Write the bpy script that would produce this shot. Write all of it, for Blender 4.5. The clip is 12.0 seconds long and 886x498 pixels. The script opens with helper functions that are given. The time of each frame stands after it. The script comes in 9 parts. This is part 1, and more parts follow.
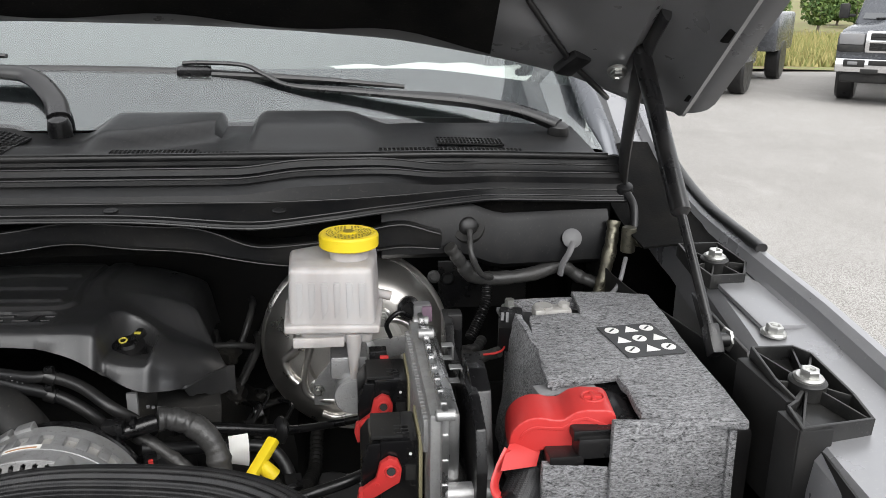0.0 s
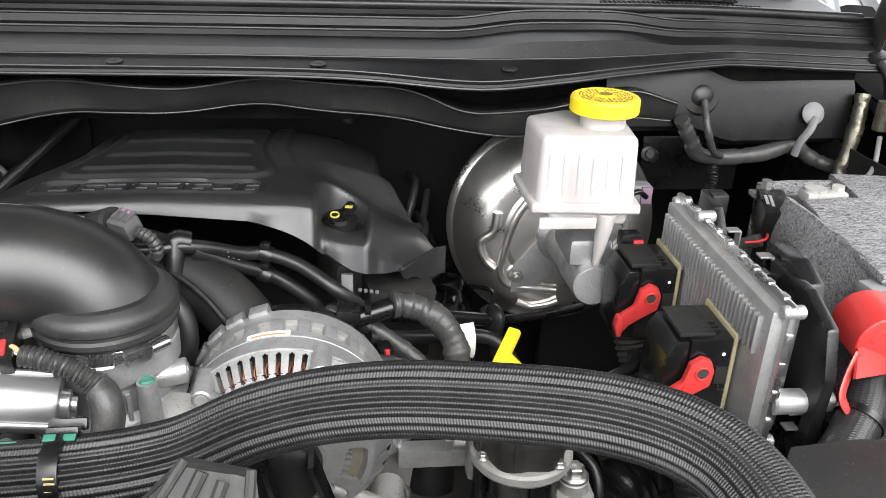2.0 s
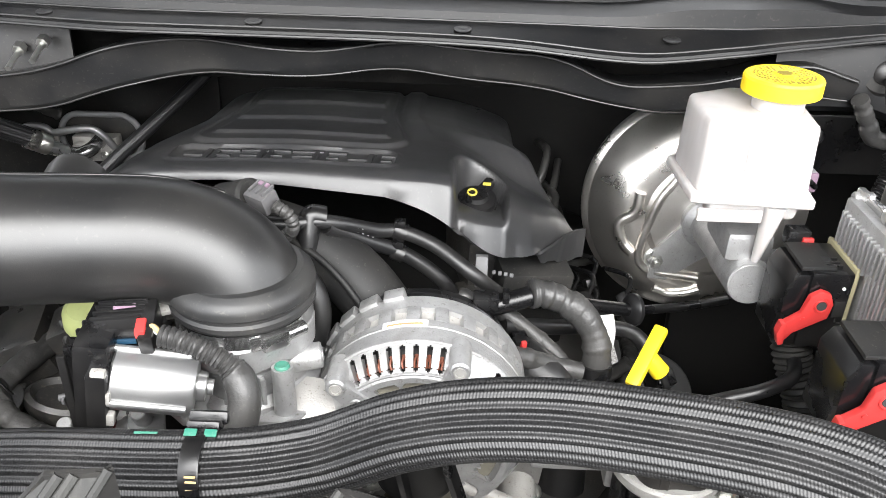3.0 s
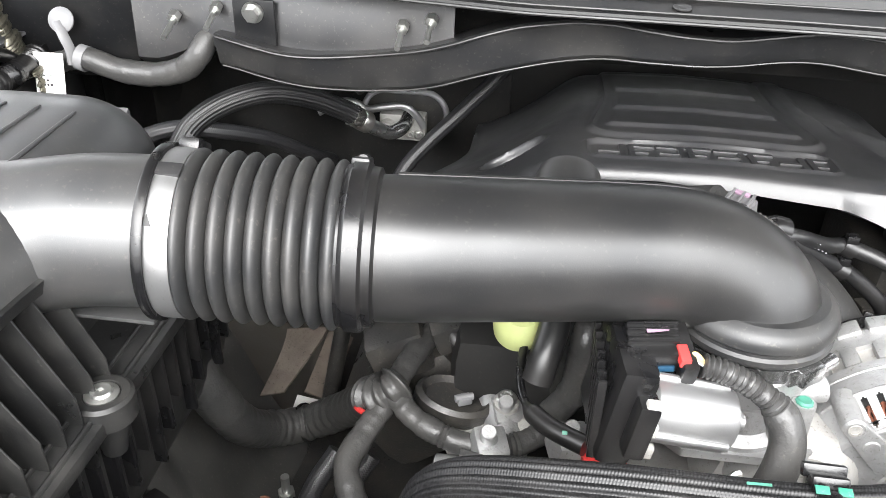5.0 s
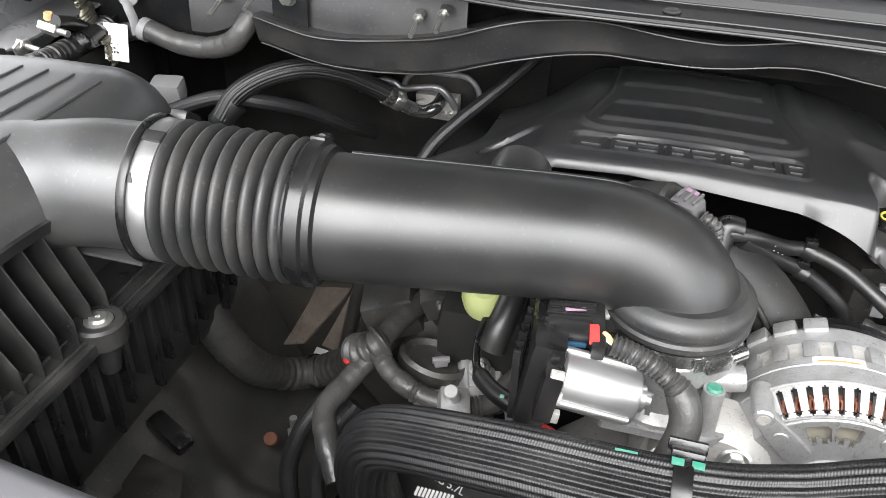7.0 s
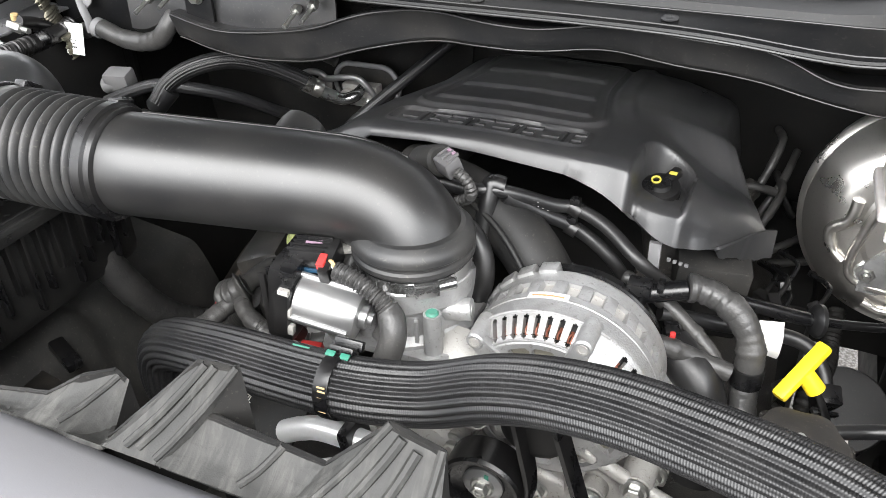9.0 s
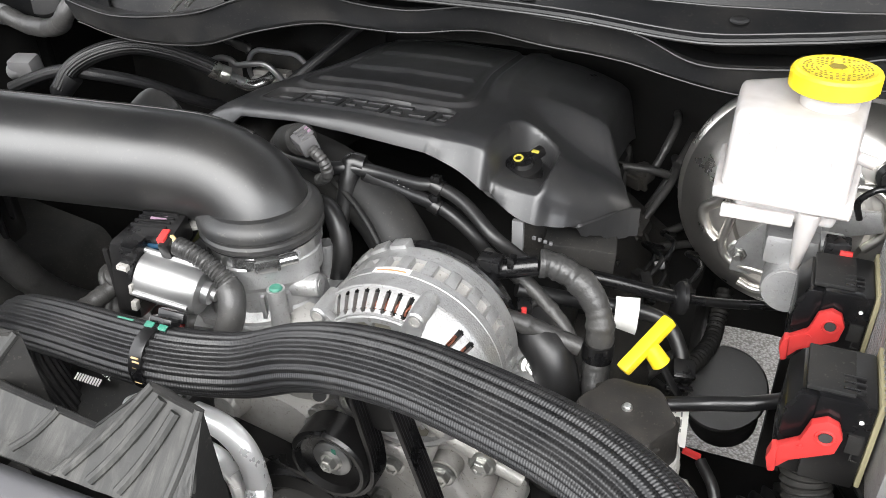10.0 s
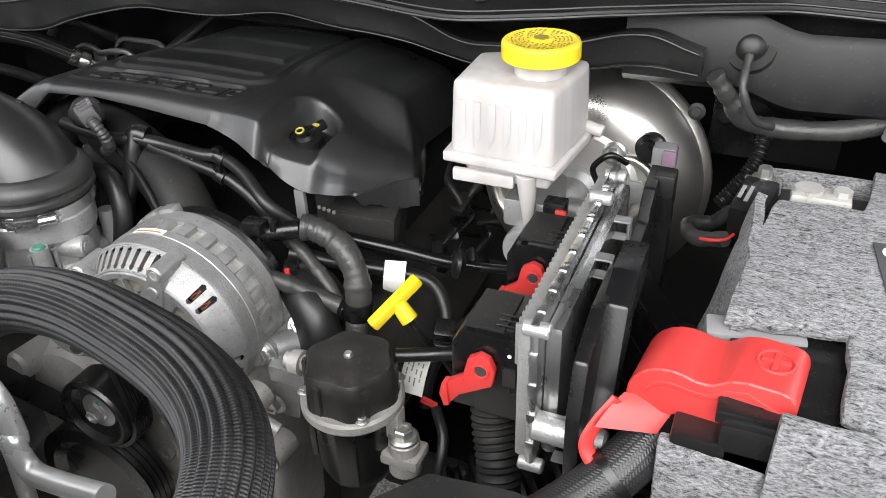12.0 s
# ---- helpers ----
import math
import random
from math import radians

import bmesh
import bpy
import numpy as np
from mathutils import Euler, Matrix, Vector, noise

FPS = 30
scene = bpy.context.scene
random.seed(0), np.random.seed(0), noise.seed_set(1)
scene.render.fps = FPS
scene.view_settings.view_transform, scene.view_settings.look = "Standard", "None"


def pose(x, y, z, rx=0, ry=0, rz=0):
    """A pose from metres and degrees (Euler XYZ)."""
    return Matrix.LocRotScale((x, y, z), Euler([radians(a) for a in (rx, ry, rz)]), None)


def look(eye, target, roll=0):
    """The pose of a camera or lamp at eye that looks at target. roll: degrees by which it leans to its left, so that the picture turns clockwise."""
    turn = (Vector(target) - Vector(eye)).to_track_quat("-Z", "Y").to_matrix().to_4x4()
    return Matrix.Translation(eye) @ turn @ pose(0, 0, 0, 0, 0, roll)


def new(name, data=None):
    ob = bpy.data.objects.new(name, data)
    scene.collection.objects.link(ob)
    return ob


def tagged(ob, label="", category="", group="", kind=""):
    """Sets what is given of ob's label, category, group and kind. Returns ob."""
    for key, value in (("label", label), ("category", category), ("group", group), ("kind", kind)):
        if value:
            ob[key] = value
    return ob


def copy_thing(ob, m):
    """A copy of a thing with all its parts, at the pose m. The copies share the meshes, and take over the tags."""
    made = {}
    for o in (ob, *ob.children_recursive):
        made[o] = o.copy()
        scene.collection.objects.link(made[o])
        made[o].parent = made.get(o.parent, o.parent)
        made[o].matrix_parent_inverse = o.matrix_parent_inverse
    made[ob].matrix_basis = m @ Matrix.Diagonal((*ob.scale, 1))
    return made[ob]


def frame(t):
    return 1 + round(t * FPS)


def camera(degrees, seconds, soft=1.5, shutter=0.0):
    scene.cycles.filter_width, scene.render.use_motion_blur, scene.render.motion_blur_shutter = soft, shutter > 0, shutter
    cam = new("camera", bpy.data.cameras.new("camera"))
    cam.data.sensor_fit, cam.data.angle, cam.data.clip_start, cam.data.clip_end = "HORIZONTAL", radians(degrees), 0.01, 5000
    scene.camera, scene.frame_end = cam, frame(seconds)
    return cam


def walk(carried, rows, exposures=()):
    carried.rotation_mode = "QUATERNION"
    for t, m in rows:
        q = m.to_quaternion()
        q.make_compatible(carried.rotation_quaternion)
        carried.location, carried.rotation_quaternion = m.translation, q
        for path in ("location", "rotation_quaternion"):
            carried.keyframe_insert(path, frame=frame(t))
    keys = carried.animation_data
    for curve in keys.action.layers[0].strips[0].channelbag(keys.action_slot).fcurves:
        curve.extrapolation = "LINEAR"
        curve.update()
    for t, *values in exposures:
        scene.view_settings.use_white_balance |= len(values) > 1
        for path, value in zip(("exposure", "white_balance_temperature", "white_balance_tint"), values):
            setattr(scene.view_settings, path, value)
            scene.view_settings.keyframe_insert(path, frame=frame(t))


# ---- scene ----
cam = camera(57.5, 12.0, soft=0.65)
PATH = [
    (0, (0.418, -0.147, 1.494), (0.664, 1.748, 0.902), 0.7),
    (0.5, (0.353, -0.082, 1.452), (0.622, 1.81, 0.862), 1.1),
    (1, (0.286, -0.037, 1.439), (0.55, 1.849, 0.826), 1.3),
    (1.5, (0.215, -0.02, 1.43), (0.482, 1.817, 0.685), 1.9),
    (2, (0.182, -0.007, 1.432), (0.39, 1.79, 0.581), 2.0),
    (2.5, (0.17, 0.022, 1.436), (0.264, 1.792, 0.509), 1.7),
    (2.7, (0.166, 0.037, 1.438), (0.204, 1.798, 0.491), 1.6),
    (4.3, (-0.086, 0.084, 1.439), (-0.232, 1.792, 0.408), 2.3),
    (4.5, (-0.119, 0.089, 1.436), (-0.274, 1.793, 0.402), 2.2),
    (5, (-0.18, 0.092, 1.437), (-0.379, 1.781, 0.384), 1.8),
    (5.5, (-0.224, 0.083, 1.447), (-0.473, 1.752, 0.375), 1.8),
    (6, (-0.216, 0.076, 1.45), (-0.538, 1.723, 0.362), 1.6),
    (6.5, (-0.146, 0.069, 1.468), (-0.524, 1.696, 0.367), 1.7),
    (7, (-0.061, 0.058, 1.475), (-0.5, 1.663, 0.364), 1.7),
    (7.5, (0.019, 0.051, 1.465), (-0.474, 1.641, 0.357), 1.6),
    (7.7, (0.048, 0.049, 1.463), (-0.467, 1.634, 0.356), 1.6),
    (9.3, (0.3, 0.034, 1.492), (-0.418, 1.553, 0.408), -2.5),
    (9.5, (0.322, 0.045, 1.486), (-0.39, 1.563, 0.396), -2.4),
    (10, (0.385, 0.072, 1.471), (-0.303, 1.604, 0.385), -2.0),
    (10.5, (0.455, 0.097, 1.456), (-0.223, 1.637, 0.375), -1.7),
    (11, (0.522, 0.091, 1.458), (-0.15, 1.635, 0.379), -1.6),
    (11.5, (0.584, 0.093, 1.457), (-0.086, 1.641, 0.382), -1.7),
    (12, (0.612, 0.101, 1.455), (-0.063, 1.649, 0.383), -1.7),
]
walk(cam, [(t, look(eye, target, roll)) for t, eye, target, roll in PATH],
     exposures=[(0, 0.55), (1.0, 0.55), (2.0, 1.5), (2.7, 1.95), (4.3, 2.55), (5.0, 2.55), (5.5, 2.4), (6.0, 2.2), (6.5, 2.0), (7.5, 2.1), (9.5, 1.9), (10.5, 1.65), (11, 1.5), (12, 1.33)])

# ---- light: bright overcast sky: an even cloud layer with a very soft sun from the front ----
world = bpy.data.worlds.new("sky")
scene.world = world
world.use_nodes = True
wn, wl = world.node_tree.nodes, world.node_tree.links
sky = wn.new("ShaderNodeTexSky")
sky.sky_type, sky.sun_disc = "NISHITA", False
sky.sun_elevation, sky.sun_rotation = radians(50), radians(172)
sky.air_density, sky.dust_density = 1.0, 4.0
grey = wn.new("ShaderNodeHueSaturation")
grey.inputs["Saturation"].default_value = 0.35
wl.new(sky.outputs[0], grey.inputs["Color"])
cloud = wn.new("ShaderNodeMix")
cloud.data_type = "RGBA"
cloud.inputs[0].default_value = 0.7
cloud.inputs[7].default_value = (17.0, 17.2, 17.6, 1)
wl.new(grey.outputs[0], cloud.inputs[6])
wl.new(cloud.outputs[2], wn["Background"].inputs["Color"])
wn["Background"].inputs["Strength"].default_value = 0.095
sun_data = bpy.data.lights.new("sun", "SUN")
sun_data.energy, sun_data.angle, sun_data.color = 2.9, radians(72), (1, 0.995, 0.985)
sun = new("sun", sun_data)
sun.matrix_world = look((0.8, -4.4, 7.0), (0, 0.6, 1))


# ---- materials ----
def node_mat(name, base, rough=0.5, metal=0.0, spec=0.5):
    m = bpy.data.materials.new(name)
    m.use_nodes = True
    b = m.node_tree.nodes["Principled BSDF"]
    b.inputs["Base Color"].default_value = (*base, 1)
    b.inputs["Roughness"].default_value = rough
    b.inputs["Metallic"].default_value = metal
    b.inputs["Specular IOR Level"].default_value = spec
    return m, m.node_tree.nodes, m.node_tree.links, b


def tex(n, l, scale, detail=4.0, rough=0.55, coords="Object", stretch=None, kind="NOISE"):
    tc = n.new("ShaderNodeTexCoord")
    t = n.new("ShaderNodeTexNoise" if kind == "NOISE" else "ShaderNodeTexVoronoi")
    t.inputs["Scale"].default_value = scale
    if kind == "NOISE":
        t.inputs["Detail"].default_value = detail
        t.inputs["Roughness"].default_value = rough
    src = tc.outputs[coords]
    if stretch:
        mp = n.new("ShaderNodeMapping")
        mp.inputs["Scale"].default_value = stretch
        l.new(src, mp.inputs["Vector"])
        src = mp.outputs[0]
    l.new(src, t.inputs["Vector"])
    return t


def ramp(n, l, src, lo, hi, a, b):
    r = n.new("ShaderNodeMapRange")
    r.inputs["From Min"].default_value, r.inputs["From Max"].default_value = lo, hi
    r.inputs["To Min"].default_value, r.inputs["To Max"].default_value = a, b
    l.new(src, r.inputs["Value"])
    return r.outputs["Result"]


def mixc(n, l, fac, c1, c2):
    mx = n.new("ShaderNodeMix")
    mx.data_type = "RGBA"
    if isinstance(fac, (int, float)):
        mx.inputs[0].default_value = fac
    else:
        l.new(fac, mx.inputs[0])
    for k, c in ((6, c1), (7, c2)):
        if isinstance(c, tuple):
            mx.inputs[k].default_value = (*c, 1)
        else:
            l.new(c, mx.inputs[k])
    return mx.outputs[2]


def bump(n, l, b, h, strength=0.2, dist=0.001):
    bp = n.new("ShaderNodeBump")
    bp.inputs["Strength"].default_value, bp.inputs["Distance"].default_value = strength, dist
    l.new(h, bp.inputs["Height"])
    l.new(bp.outputs[0], b.inputs["Normal"])
    return bp


def worn(name, base, rough=0.5, metal=0.0, dust=0.15, dustcol=(0.16, 0.145, 0.125), grain=900, gs=0.15, patch=14.0, spec=0.5, rvar=0.12):
    """A surface with fine grain, soft patches of dust and uneven gloss."""
    m, n, l, b = node_mat(name, base, rough, metal, spec)
    big = tex(n, l, patch, 5, 0.6)
    fine = tex(n, l, grain, 2)
    speck = tex(n, l, 260, 3, 0.7)
    f1 = ramp(n, l, big.outputs[0], 0.42, 0.75, 0.0, dust)
    f2 = ramp(n, l, speck.outputs[0], 0.60, 0.72, 0.0, min(0.8, dust * 1.7))
    add = n.new("ShaderNodeMath")
    l.new(f1, add.inputs[0]), l.new(f2, add.inputs[1])
    l.new(mixc(n, l, add.outputs[0], base, dustcol), b.inputs["Base Color"])
    l.new(ramp(n, l, big.outputs[0], 0.3, 0.7, rough - rvar, rough + rvar), b.inputs["Roughness"])
    bump(n, l, b, fine.outputs[0], min(1.0, gs * 1.5), 0.00012 * min(1.0, 900 / grain) if grain >= 600 else 0.0004)
    return m


M = {}
M["black"] = worn("black_plastic", (0.005, 0.005, 0.0055), 0.30, dust=0.05, spec=0.5)
M["matte"] = worn("matte_black_plastic", (0.011, 0.011, 0.011), 0.6, dust=0.12, spec=0.3)
M["cover"] = worn("cover_plastic", (0.0205, 0.0208, 0.022), 0.34, dust=0.07, gs=0.25, grain=1400, spec=0.58, rvar=0.08)
M["tube"] = worn("duct_plastic", (0.0105, 0.0105, 0.0108), 0.36, dust=0.05, gs=0.25, grain=1200, spec=0.62, rvar=0.04)
M["rubber"] = worn("rubber", (0.009, 0.009, 0.0095), 0.38, dust=0.06)
M["box"] = worn("airbox_plastic", (0.025, 0.0255, 0.0265), 0.36, dust=0.12, gs=0.4, grain=1600, spec=0.8, rvar=0.05)
M["boxdark"] = worn("airbox_lower_plastic", (0.011, 0.011, 0.011), 0.38, dust=0.25, dustcol=(0.07, 0.067, 0.061), gs=0.5, grain=900, patch=30, spec=0.4)
M["duct"] = worn("scuffed_plastic", (0.034, 0.0335, 0.032), 0.55, dust=0.5, dustcol=(0.105, 0.100, 0.090), patch=26, gs=0.6, grain=700)
M["cowl"] = worn("cowl_plastic", (0.0078, 0.008, 0.0087), 0.36, dust=0.07, gs=0.25, grain=1500, spec=0.24, rvar=0.06)
M["bead"] = worn("glossy_black_edge", (0.012, 0.012, 0.012), 0.36, dust=0.05, spec=0.45)
M["tape"] = worn("wire_tape", (0.033, 0.0325, 0.032), 0.42, dust=0.35, dustcol=(0.085, 0.080, 0.072), gs=0.8, grain=300, rvar=0.14)
M["cast"] = worn("cast_aluminium", (0.40, 0.40, 0.40), 0.48, 0.7, dust=0.6, dustcol=(0.24, 0.235, 0.22), gs=1.0, grain=500, patch=35)
M["castdark"] = worn("dirty_aluminium", (0.43, 0.42, 0.40), 0.48, 0.35, dust=0.45, dustcol=(0.21, 0.195, 0.17), gs=0.6, grain=500, patch=20)
M["alu"] = worn("drawn_aluminium", (0.55, 0.55, 0.55), 0.28, 0.97, dust=0.15, dustcol=(0.35, 0.34, 0.32), gs=0.12)
M["zinc"] = worn("zinc_steel", (0.66, 0.635, 0.60), 0.34, 0.97, dust=0.15, dustcol=(0.3, 0.29, 0.27), gs=0.1, patch=9)
M["bolt"] = worn("bolt_steel", (0.5, 0.5, 0.48), 0.35, 0.9, dust=0.25, dustcol=(0.2, 0.19, 0.17), gs=0.2)
M["paint"] = worn("silver_paint", (0.27, 0.27, 0.28), 0.34, 0.5, dust=0.2, dustcol=(0.40, 0.395, 0.38), gs=0.05)
M["hoodin"] = worn("hood_inner_paint", (0.20, 0.20, 0.205), 0.34, 0.4, dust=0.2, dustcol=(0.16, 0.155, 0.15), gs=0.1)
# Bonnet liner's black, also used on sheets added to darken gaps.
M["liner"] = worn("hood_liner_and_gap_black", (0.003, 0.003, 0.003), 0.95, dust=0.04, gs=1.0, grain=300, spec=0.1)
M["deep"] = worn("deep_bay_plastic", (0.022, 0.0215, 0.021), 0.38, dust=0.5, dustcol=(0.085, 0.076, 0.063), gs=0.6, grain=500, patch=30)
M["flap"] = worn("flap_plastic", (0.0155, 0.0157, 0.0165), 0.33, dust=0.12, spec=0.42, gs=0.25, rvar=0.06)
M["dark"] = worn("dark_metal", (0.011, 0.011, 0.011), 0.5, dust=0.3, dustcol=(0.03, 0.027, 0.024), spec=0.3)
M["grey"] = worn("grey_plastic", (0.20, 0.20, 0.205), 0.5, dust=0.15)
M["lightgrey"] = worn("light_grey_plastic", (0.16, 0.16, 0.165), 0.5, dust=0.2)
M["red"] = worn("red_plastic", (0.47, 0.032, 0.030), 0.40, dust=0.05, gs=0.15)
M["yellow"] = worn("yellow_plastic", (0.80, 0.60, 0.02), 0.4, dust=0.04, gs=0.1)
M["rust"] = worn("rusty_steel", (0.17, 0.14, 0.115), 0.65, 0.2, dust=0.5, dustcol=(0.045, 0.035, 0.03), gs=0.6, grain=400, patch=30)
M["ground_in"] = worn("grimy_underside", (0.085, 0.078, 0.068), 0.85, dust=0.5, dustcol=(0.09, 0.075, 0.06), gs=0.8, grain=200)
M["paper"] = worn("paper_label", (0.78, 0.77, 0.74), 0.6, dust=0.06, dustcol=(0.5, 0.48, 0.42))
M["brightpipe"] = worn("polished_pipe_aluminium", (0.80, 0.80, 0.80), 0.33, 0.55, dust=0.12, dustcol=(0.5, 0.49, 0.47), gs=0.1)
M["slate"] = worn("slate_plastic", (0.075, 0.075, 0.08), 0.45, dust=0.2)
M["foil"] = worn("crinkled_foil", (0.16, 0.15, 0.115), 0.35, 0.8, dust=0.7, dustcol=(0.02, 0.02, 0.018), gs=1.0, grain=300, patch=60)
# Black for print, and for pieces that imitate the shade inside holes.
M["ink_hole_black"] = worn("printed_ink_and_hole_black", (0.03, 0.03, 0.03), 0.6, dust=0.0)
M["white"] = worn("white_print", (0.72, 0.72, 0.70), 0.6, dust=0.1, dustcol=(0.3, 0.3, 0.29))
M["teal"] = worn("teal_mark", (0.025, 0.16, 0.11), 0.5, dust=0.3, dustcol=(0.25, 0.26, 0.24))
M["gold"] = worn("tan_print", (0.42, 0.30, 0.14), 0.6, dust=0.1)
M["green"] = worn("pale_green_plastic", (0.38, 0.42, 0.17), 0.5, dust=0.1)
M["pink"] = worn("lilac_plastic", (0.20, 0.13, 0.18), 0.5, dust=0.1)
M["foam"] = worn("cream_gasket", (0.30, 0.27, 0.16), 0.7, dust=0.1)
M["strap"] = worn("dull_steel_band", (0.30, 0.30, 0.30), 0.42, 0.85, dust=0.2, dustcol=(0.2, 0.19, 0.18), gs=0.2)
M["dusty"] = worn("dusty_black_plastic", (0.014, 0.013, 0.012), 0.5, dust=0.6, dustcol=(0.055, 0.048, 0.04), gs=0.5, grain=600, patch=40)
M["bellows"] = worn("dusty_rubber", (0.016, 0.0163, 0.0168), 0.46, dust=0.14, gs=0.3)
M["primer"] = worn("grey_primer_steel", (0.020, 0.020, 0.021), 0.42, 0.2, dust=0.15, gs=0.2)
M["dimyellow"] = worn("worn_yellow_print", (0.40, 0.34, 0.04), 0.6, dust=0.2)
M["header"] = worn("header_plastic", (0.12, 0.12, 0.128), 0.55, dust=0.1, gs=0.3)
M["can"] = worn("satin_aluminium", (0.36, 0.36, 0.36), 0.42, 0.85, dust=0.15, dustcol=(0.4, 0.39, 0.37), gs=0.3)
M["copper"] = worn("varnished_copper", (0.22, 0.075, 0.045), 0.45, 0.5, dust=0.3, dustcol=(0.2, 0.17, 0.14))
M["winding"] = worn("dusty_stator_iron", (0.22, 0.205, 0.165), 0.7, 0.2, dust=0.4, dustcol=(0.16, 0.145, 0.115), patch=60)
M["chrome"] = worn("chrome", (0.75, 0.75, 0.76), 0.12, 1.0, dust=0.05)
M["bodygrey"] = worn("grey_car_paint", (0.10, 0.105, 0.115), 0.25, 0.4, dust=0.05, gs=0.02)


def make_felt():
    m, n, l, b = node_mat("felt_insulation", (0.2, 0.2, 0.2), 0.95, 0.0, 0.2)
    fib = tex(n, l, 30, 9, 0.78, stretch=(2.0, 5.0, 5.0))
    fib2 = tex(n, l, 240, 6, 0.7, stretch=(1.4, 3.0, 3.0))
    fib.inputs["Distortion"].default_value = 2.6
    add = n.new("ShaderNodeMath")
    add.operation = "MULTIPLY_ADD"
    add.inputs[1].default_value = 0.6
    l.new(fib2.outputs[0], add.inputs[0]), l.new(fib.outputs[0], add.inputs[2])
    l.new(mixc(n, l, ramp(n, l, add.outputs[0], 0.62, 0.94, 0, 1), (0.014, 0.015, 0.016), (0.40, 0.40, 0.41)), b.inputs["Base Color"])
    bump(n, l, b, add.outputs[0], 0.9, 0.003)
    return m


def make_braid(name, pitch=0.0019, base=(0.0075, 0.0075, 0.008)):
    """Woven sleeve: slanted threads in lengthwise rows, laid out by the sweep's u (metres along) and v (row number)."""
    m, n, l, b = node_mat(name, base, 0.42)
    uv = n.new("ShaderNodeUVMap")
    sep = n.new("ShaderNodeSeparateXYZ")
    l.new(uv.outputs[0], sep.inputs[0])

    def op(kind, a, c):
        k = n.new("ShaderNodeMath")
        k.operation = kind
        for i, x in enumerate((a, c)):
            if x is None:
                continue
            if isinstance(x, (int, float)):
                k.inputs[i].default_value = x
            else:
                l.new(x, k.inputs[i])
        return k.outputs[0]
    row = op("FRACT", sep.outputs[1], None)
    tri = op("ABSOLUTE", op("SUBTRACT", row, 0.5), None)
    slant = op("ADD", op("DIVIDE", sep.outputs[0], pitch), op("MULTIPLY", tri, 1.4))
    thread = op("SINE", op("MULTIPLY", slant, 6.2832), None)
    h = op("ADD", op("MULTIPLY", thread, 0.4), op("MULTIPLY", tri, -1.5))
    wear = tex(n, l, 30, 4)
    lo = ramp(n, l, thread, -0.6, 0.8, 0.0, 1.0)
    col = mixc(n, l, lo, tuple(c * 0.75 for c in base), tuple(c * 1.3 for c in base))
    l.new(mixc(n, l, ramp(n, l, wear.outputs[0], 0.45, 0.75, 0.0, 0.18), col, (0.06, 0.057, 0.054)), b.inputs["Base Color"])
    bump(n, l, b, h, 0.26, 0.0008)
    return m


def make_reservoir():
    m, n, l, b = node_mat("translucent_plastic", (0.86, 0.84, 0.82), 0.38)
    b.inputs["Subsurface Weight"].default_value = 0.5
    b.inputs["Subsurface Radius"].default_value = (0.02, 0.017, 0.015)
    b.inputs["Subsurface Scale"].default_value = 0.6
    t = tex(n, l, 30, 3, stretch=(1, 1, 0.15))
    l.new(mixc(n, l, ramp(n, l, t.outputs[0], 0.35, 0.7, 0, 1), (0.48, 0.46, 0.45), (0.37, 0.345, 0.335)), b.inputs["Base Color"])
    return m


def make_glass():
    m, n, l, b = node_mat("windscreen_glass", (0.72, 0.80, 0.78), 0.02)
    b.inputs["Transmission Weight"].default_value = 1.0
    b.inputs["IOR"].default_value = 1.78
    return m


def make_shroud():
    m, n, l, b = node_mat("scuffed_shroud_plastic", (0.012, 0.012, 0.012), 0.55, 0.0, 0.22)
    cloud = tex(n, l, 22, 6, 0.7)
    streak = tex(n, l, 70, 6, 0.7, stretch=(1.0, 0.16, 0.16))
    streak.inputs["Distortion"].default_value = 0.7
    fine = tex(n, l, 700, 3)
    k = n.new("ShaderNodeMath")
    k.operation = "MULTIPLY"
    l.new(ramp(n, l, cloud.outputs[0], 0.30, 0.70, 0.15, 1.0), k.inputs[0])
    l.new(ramp(n, l, streak.outputs[0], 0.46, 0.64, 0.0, 0.9), k.inputs[1])
    l.new(mixc(n, l, k.outputs[0], (0.026, 0.026, 0.025), (0.085, 0.083, 0.078)), b.inputs["Base Color"])
    l.new(ramp(n, l, streak.outputs[0], 0.3, 0.7, 0.40, 0.68), b.inputs["Roughness"])
    bump(n, l, b, fine.outputs[0], 0.8, 0.00015)
    return m


M["shroud"] = make_shroud()
M["felt"], M["braid"], M["braid_fine"] = make_felt(), make_braid("braided_sleeve"), make_braid("fine_braided_sleeve", 0.0022, (0.014, 0.014, 0.015))
M["reservoir"], M["glass"] = make_reservoir(), make_glass()


# ---- mesh helpers ----
ORIGIN = {}


def thing(name, loc, label, category, group="", kind=""):
    ob = tagged(new(name), label, category, group, kind)
    ob.empty_display_size = 0.02
    ob.location = loc
    ORIGIN[ob.name] = Vector(loc)
    return ob


def finish(bm, mat, name, sharp=38):
    bmesh.ops.recalc_face_normals(bm, faces=bm.faces)
    me = bpy.data.meshes.new(name)
    bm.to_mesh(me)
    bm.free()
    me.materials.append(mat)
    me.shade_smooth()
    me.set_sharp_from_angle(angle=radians(sharp))
    return me


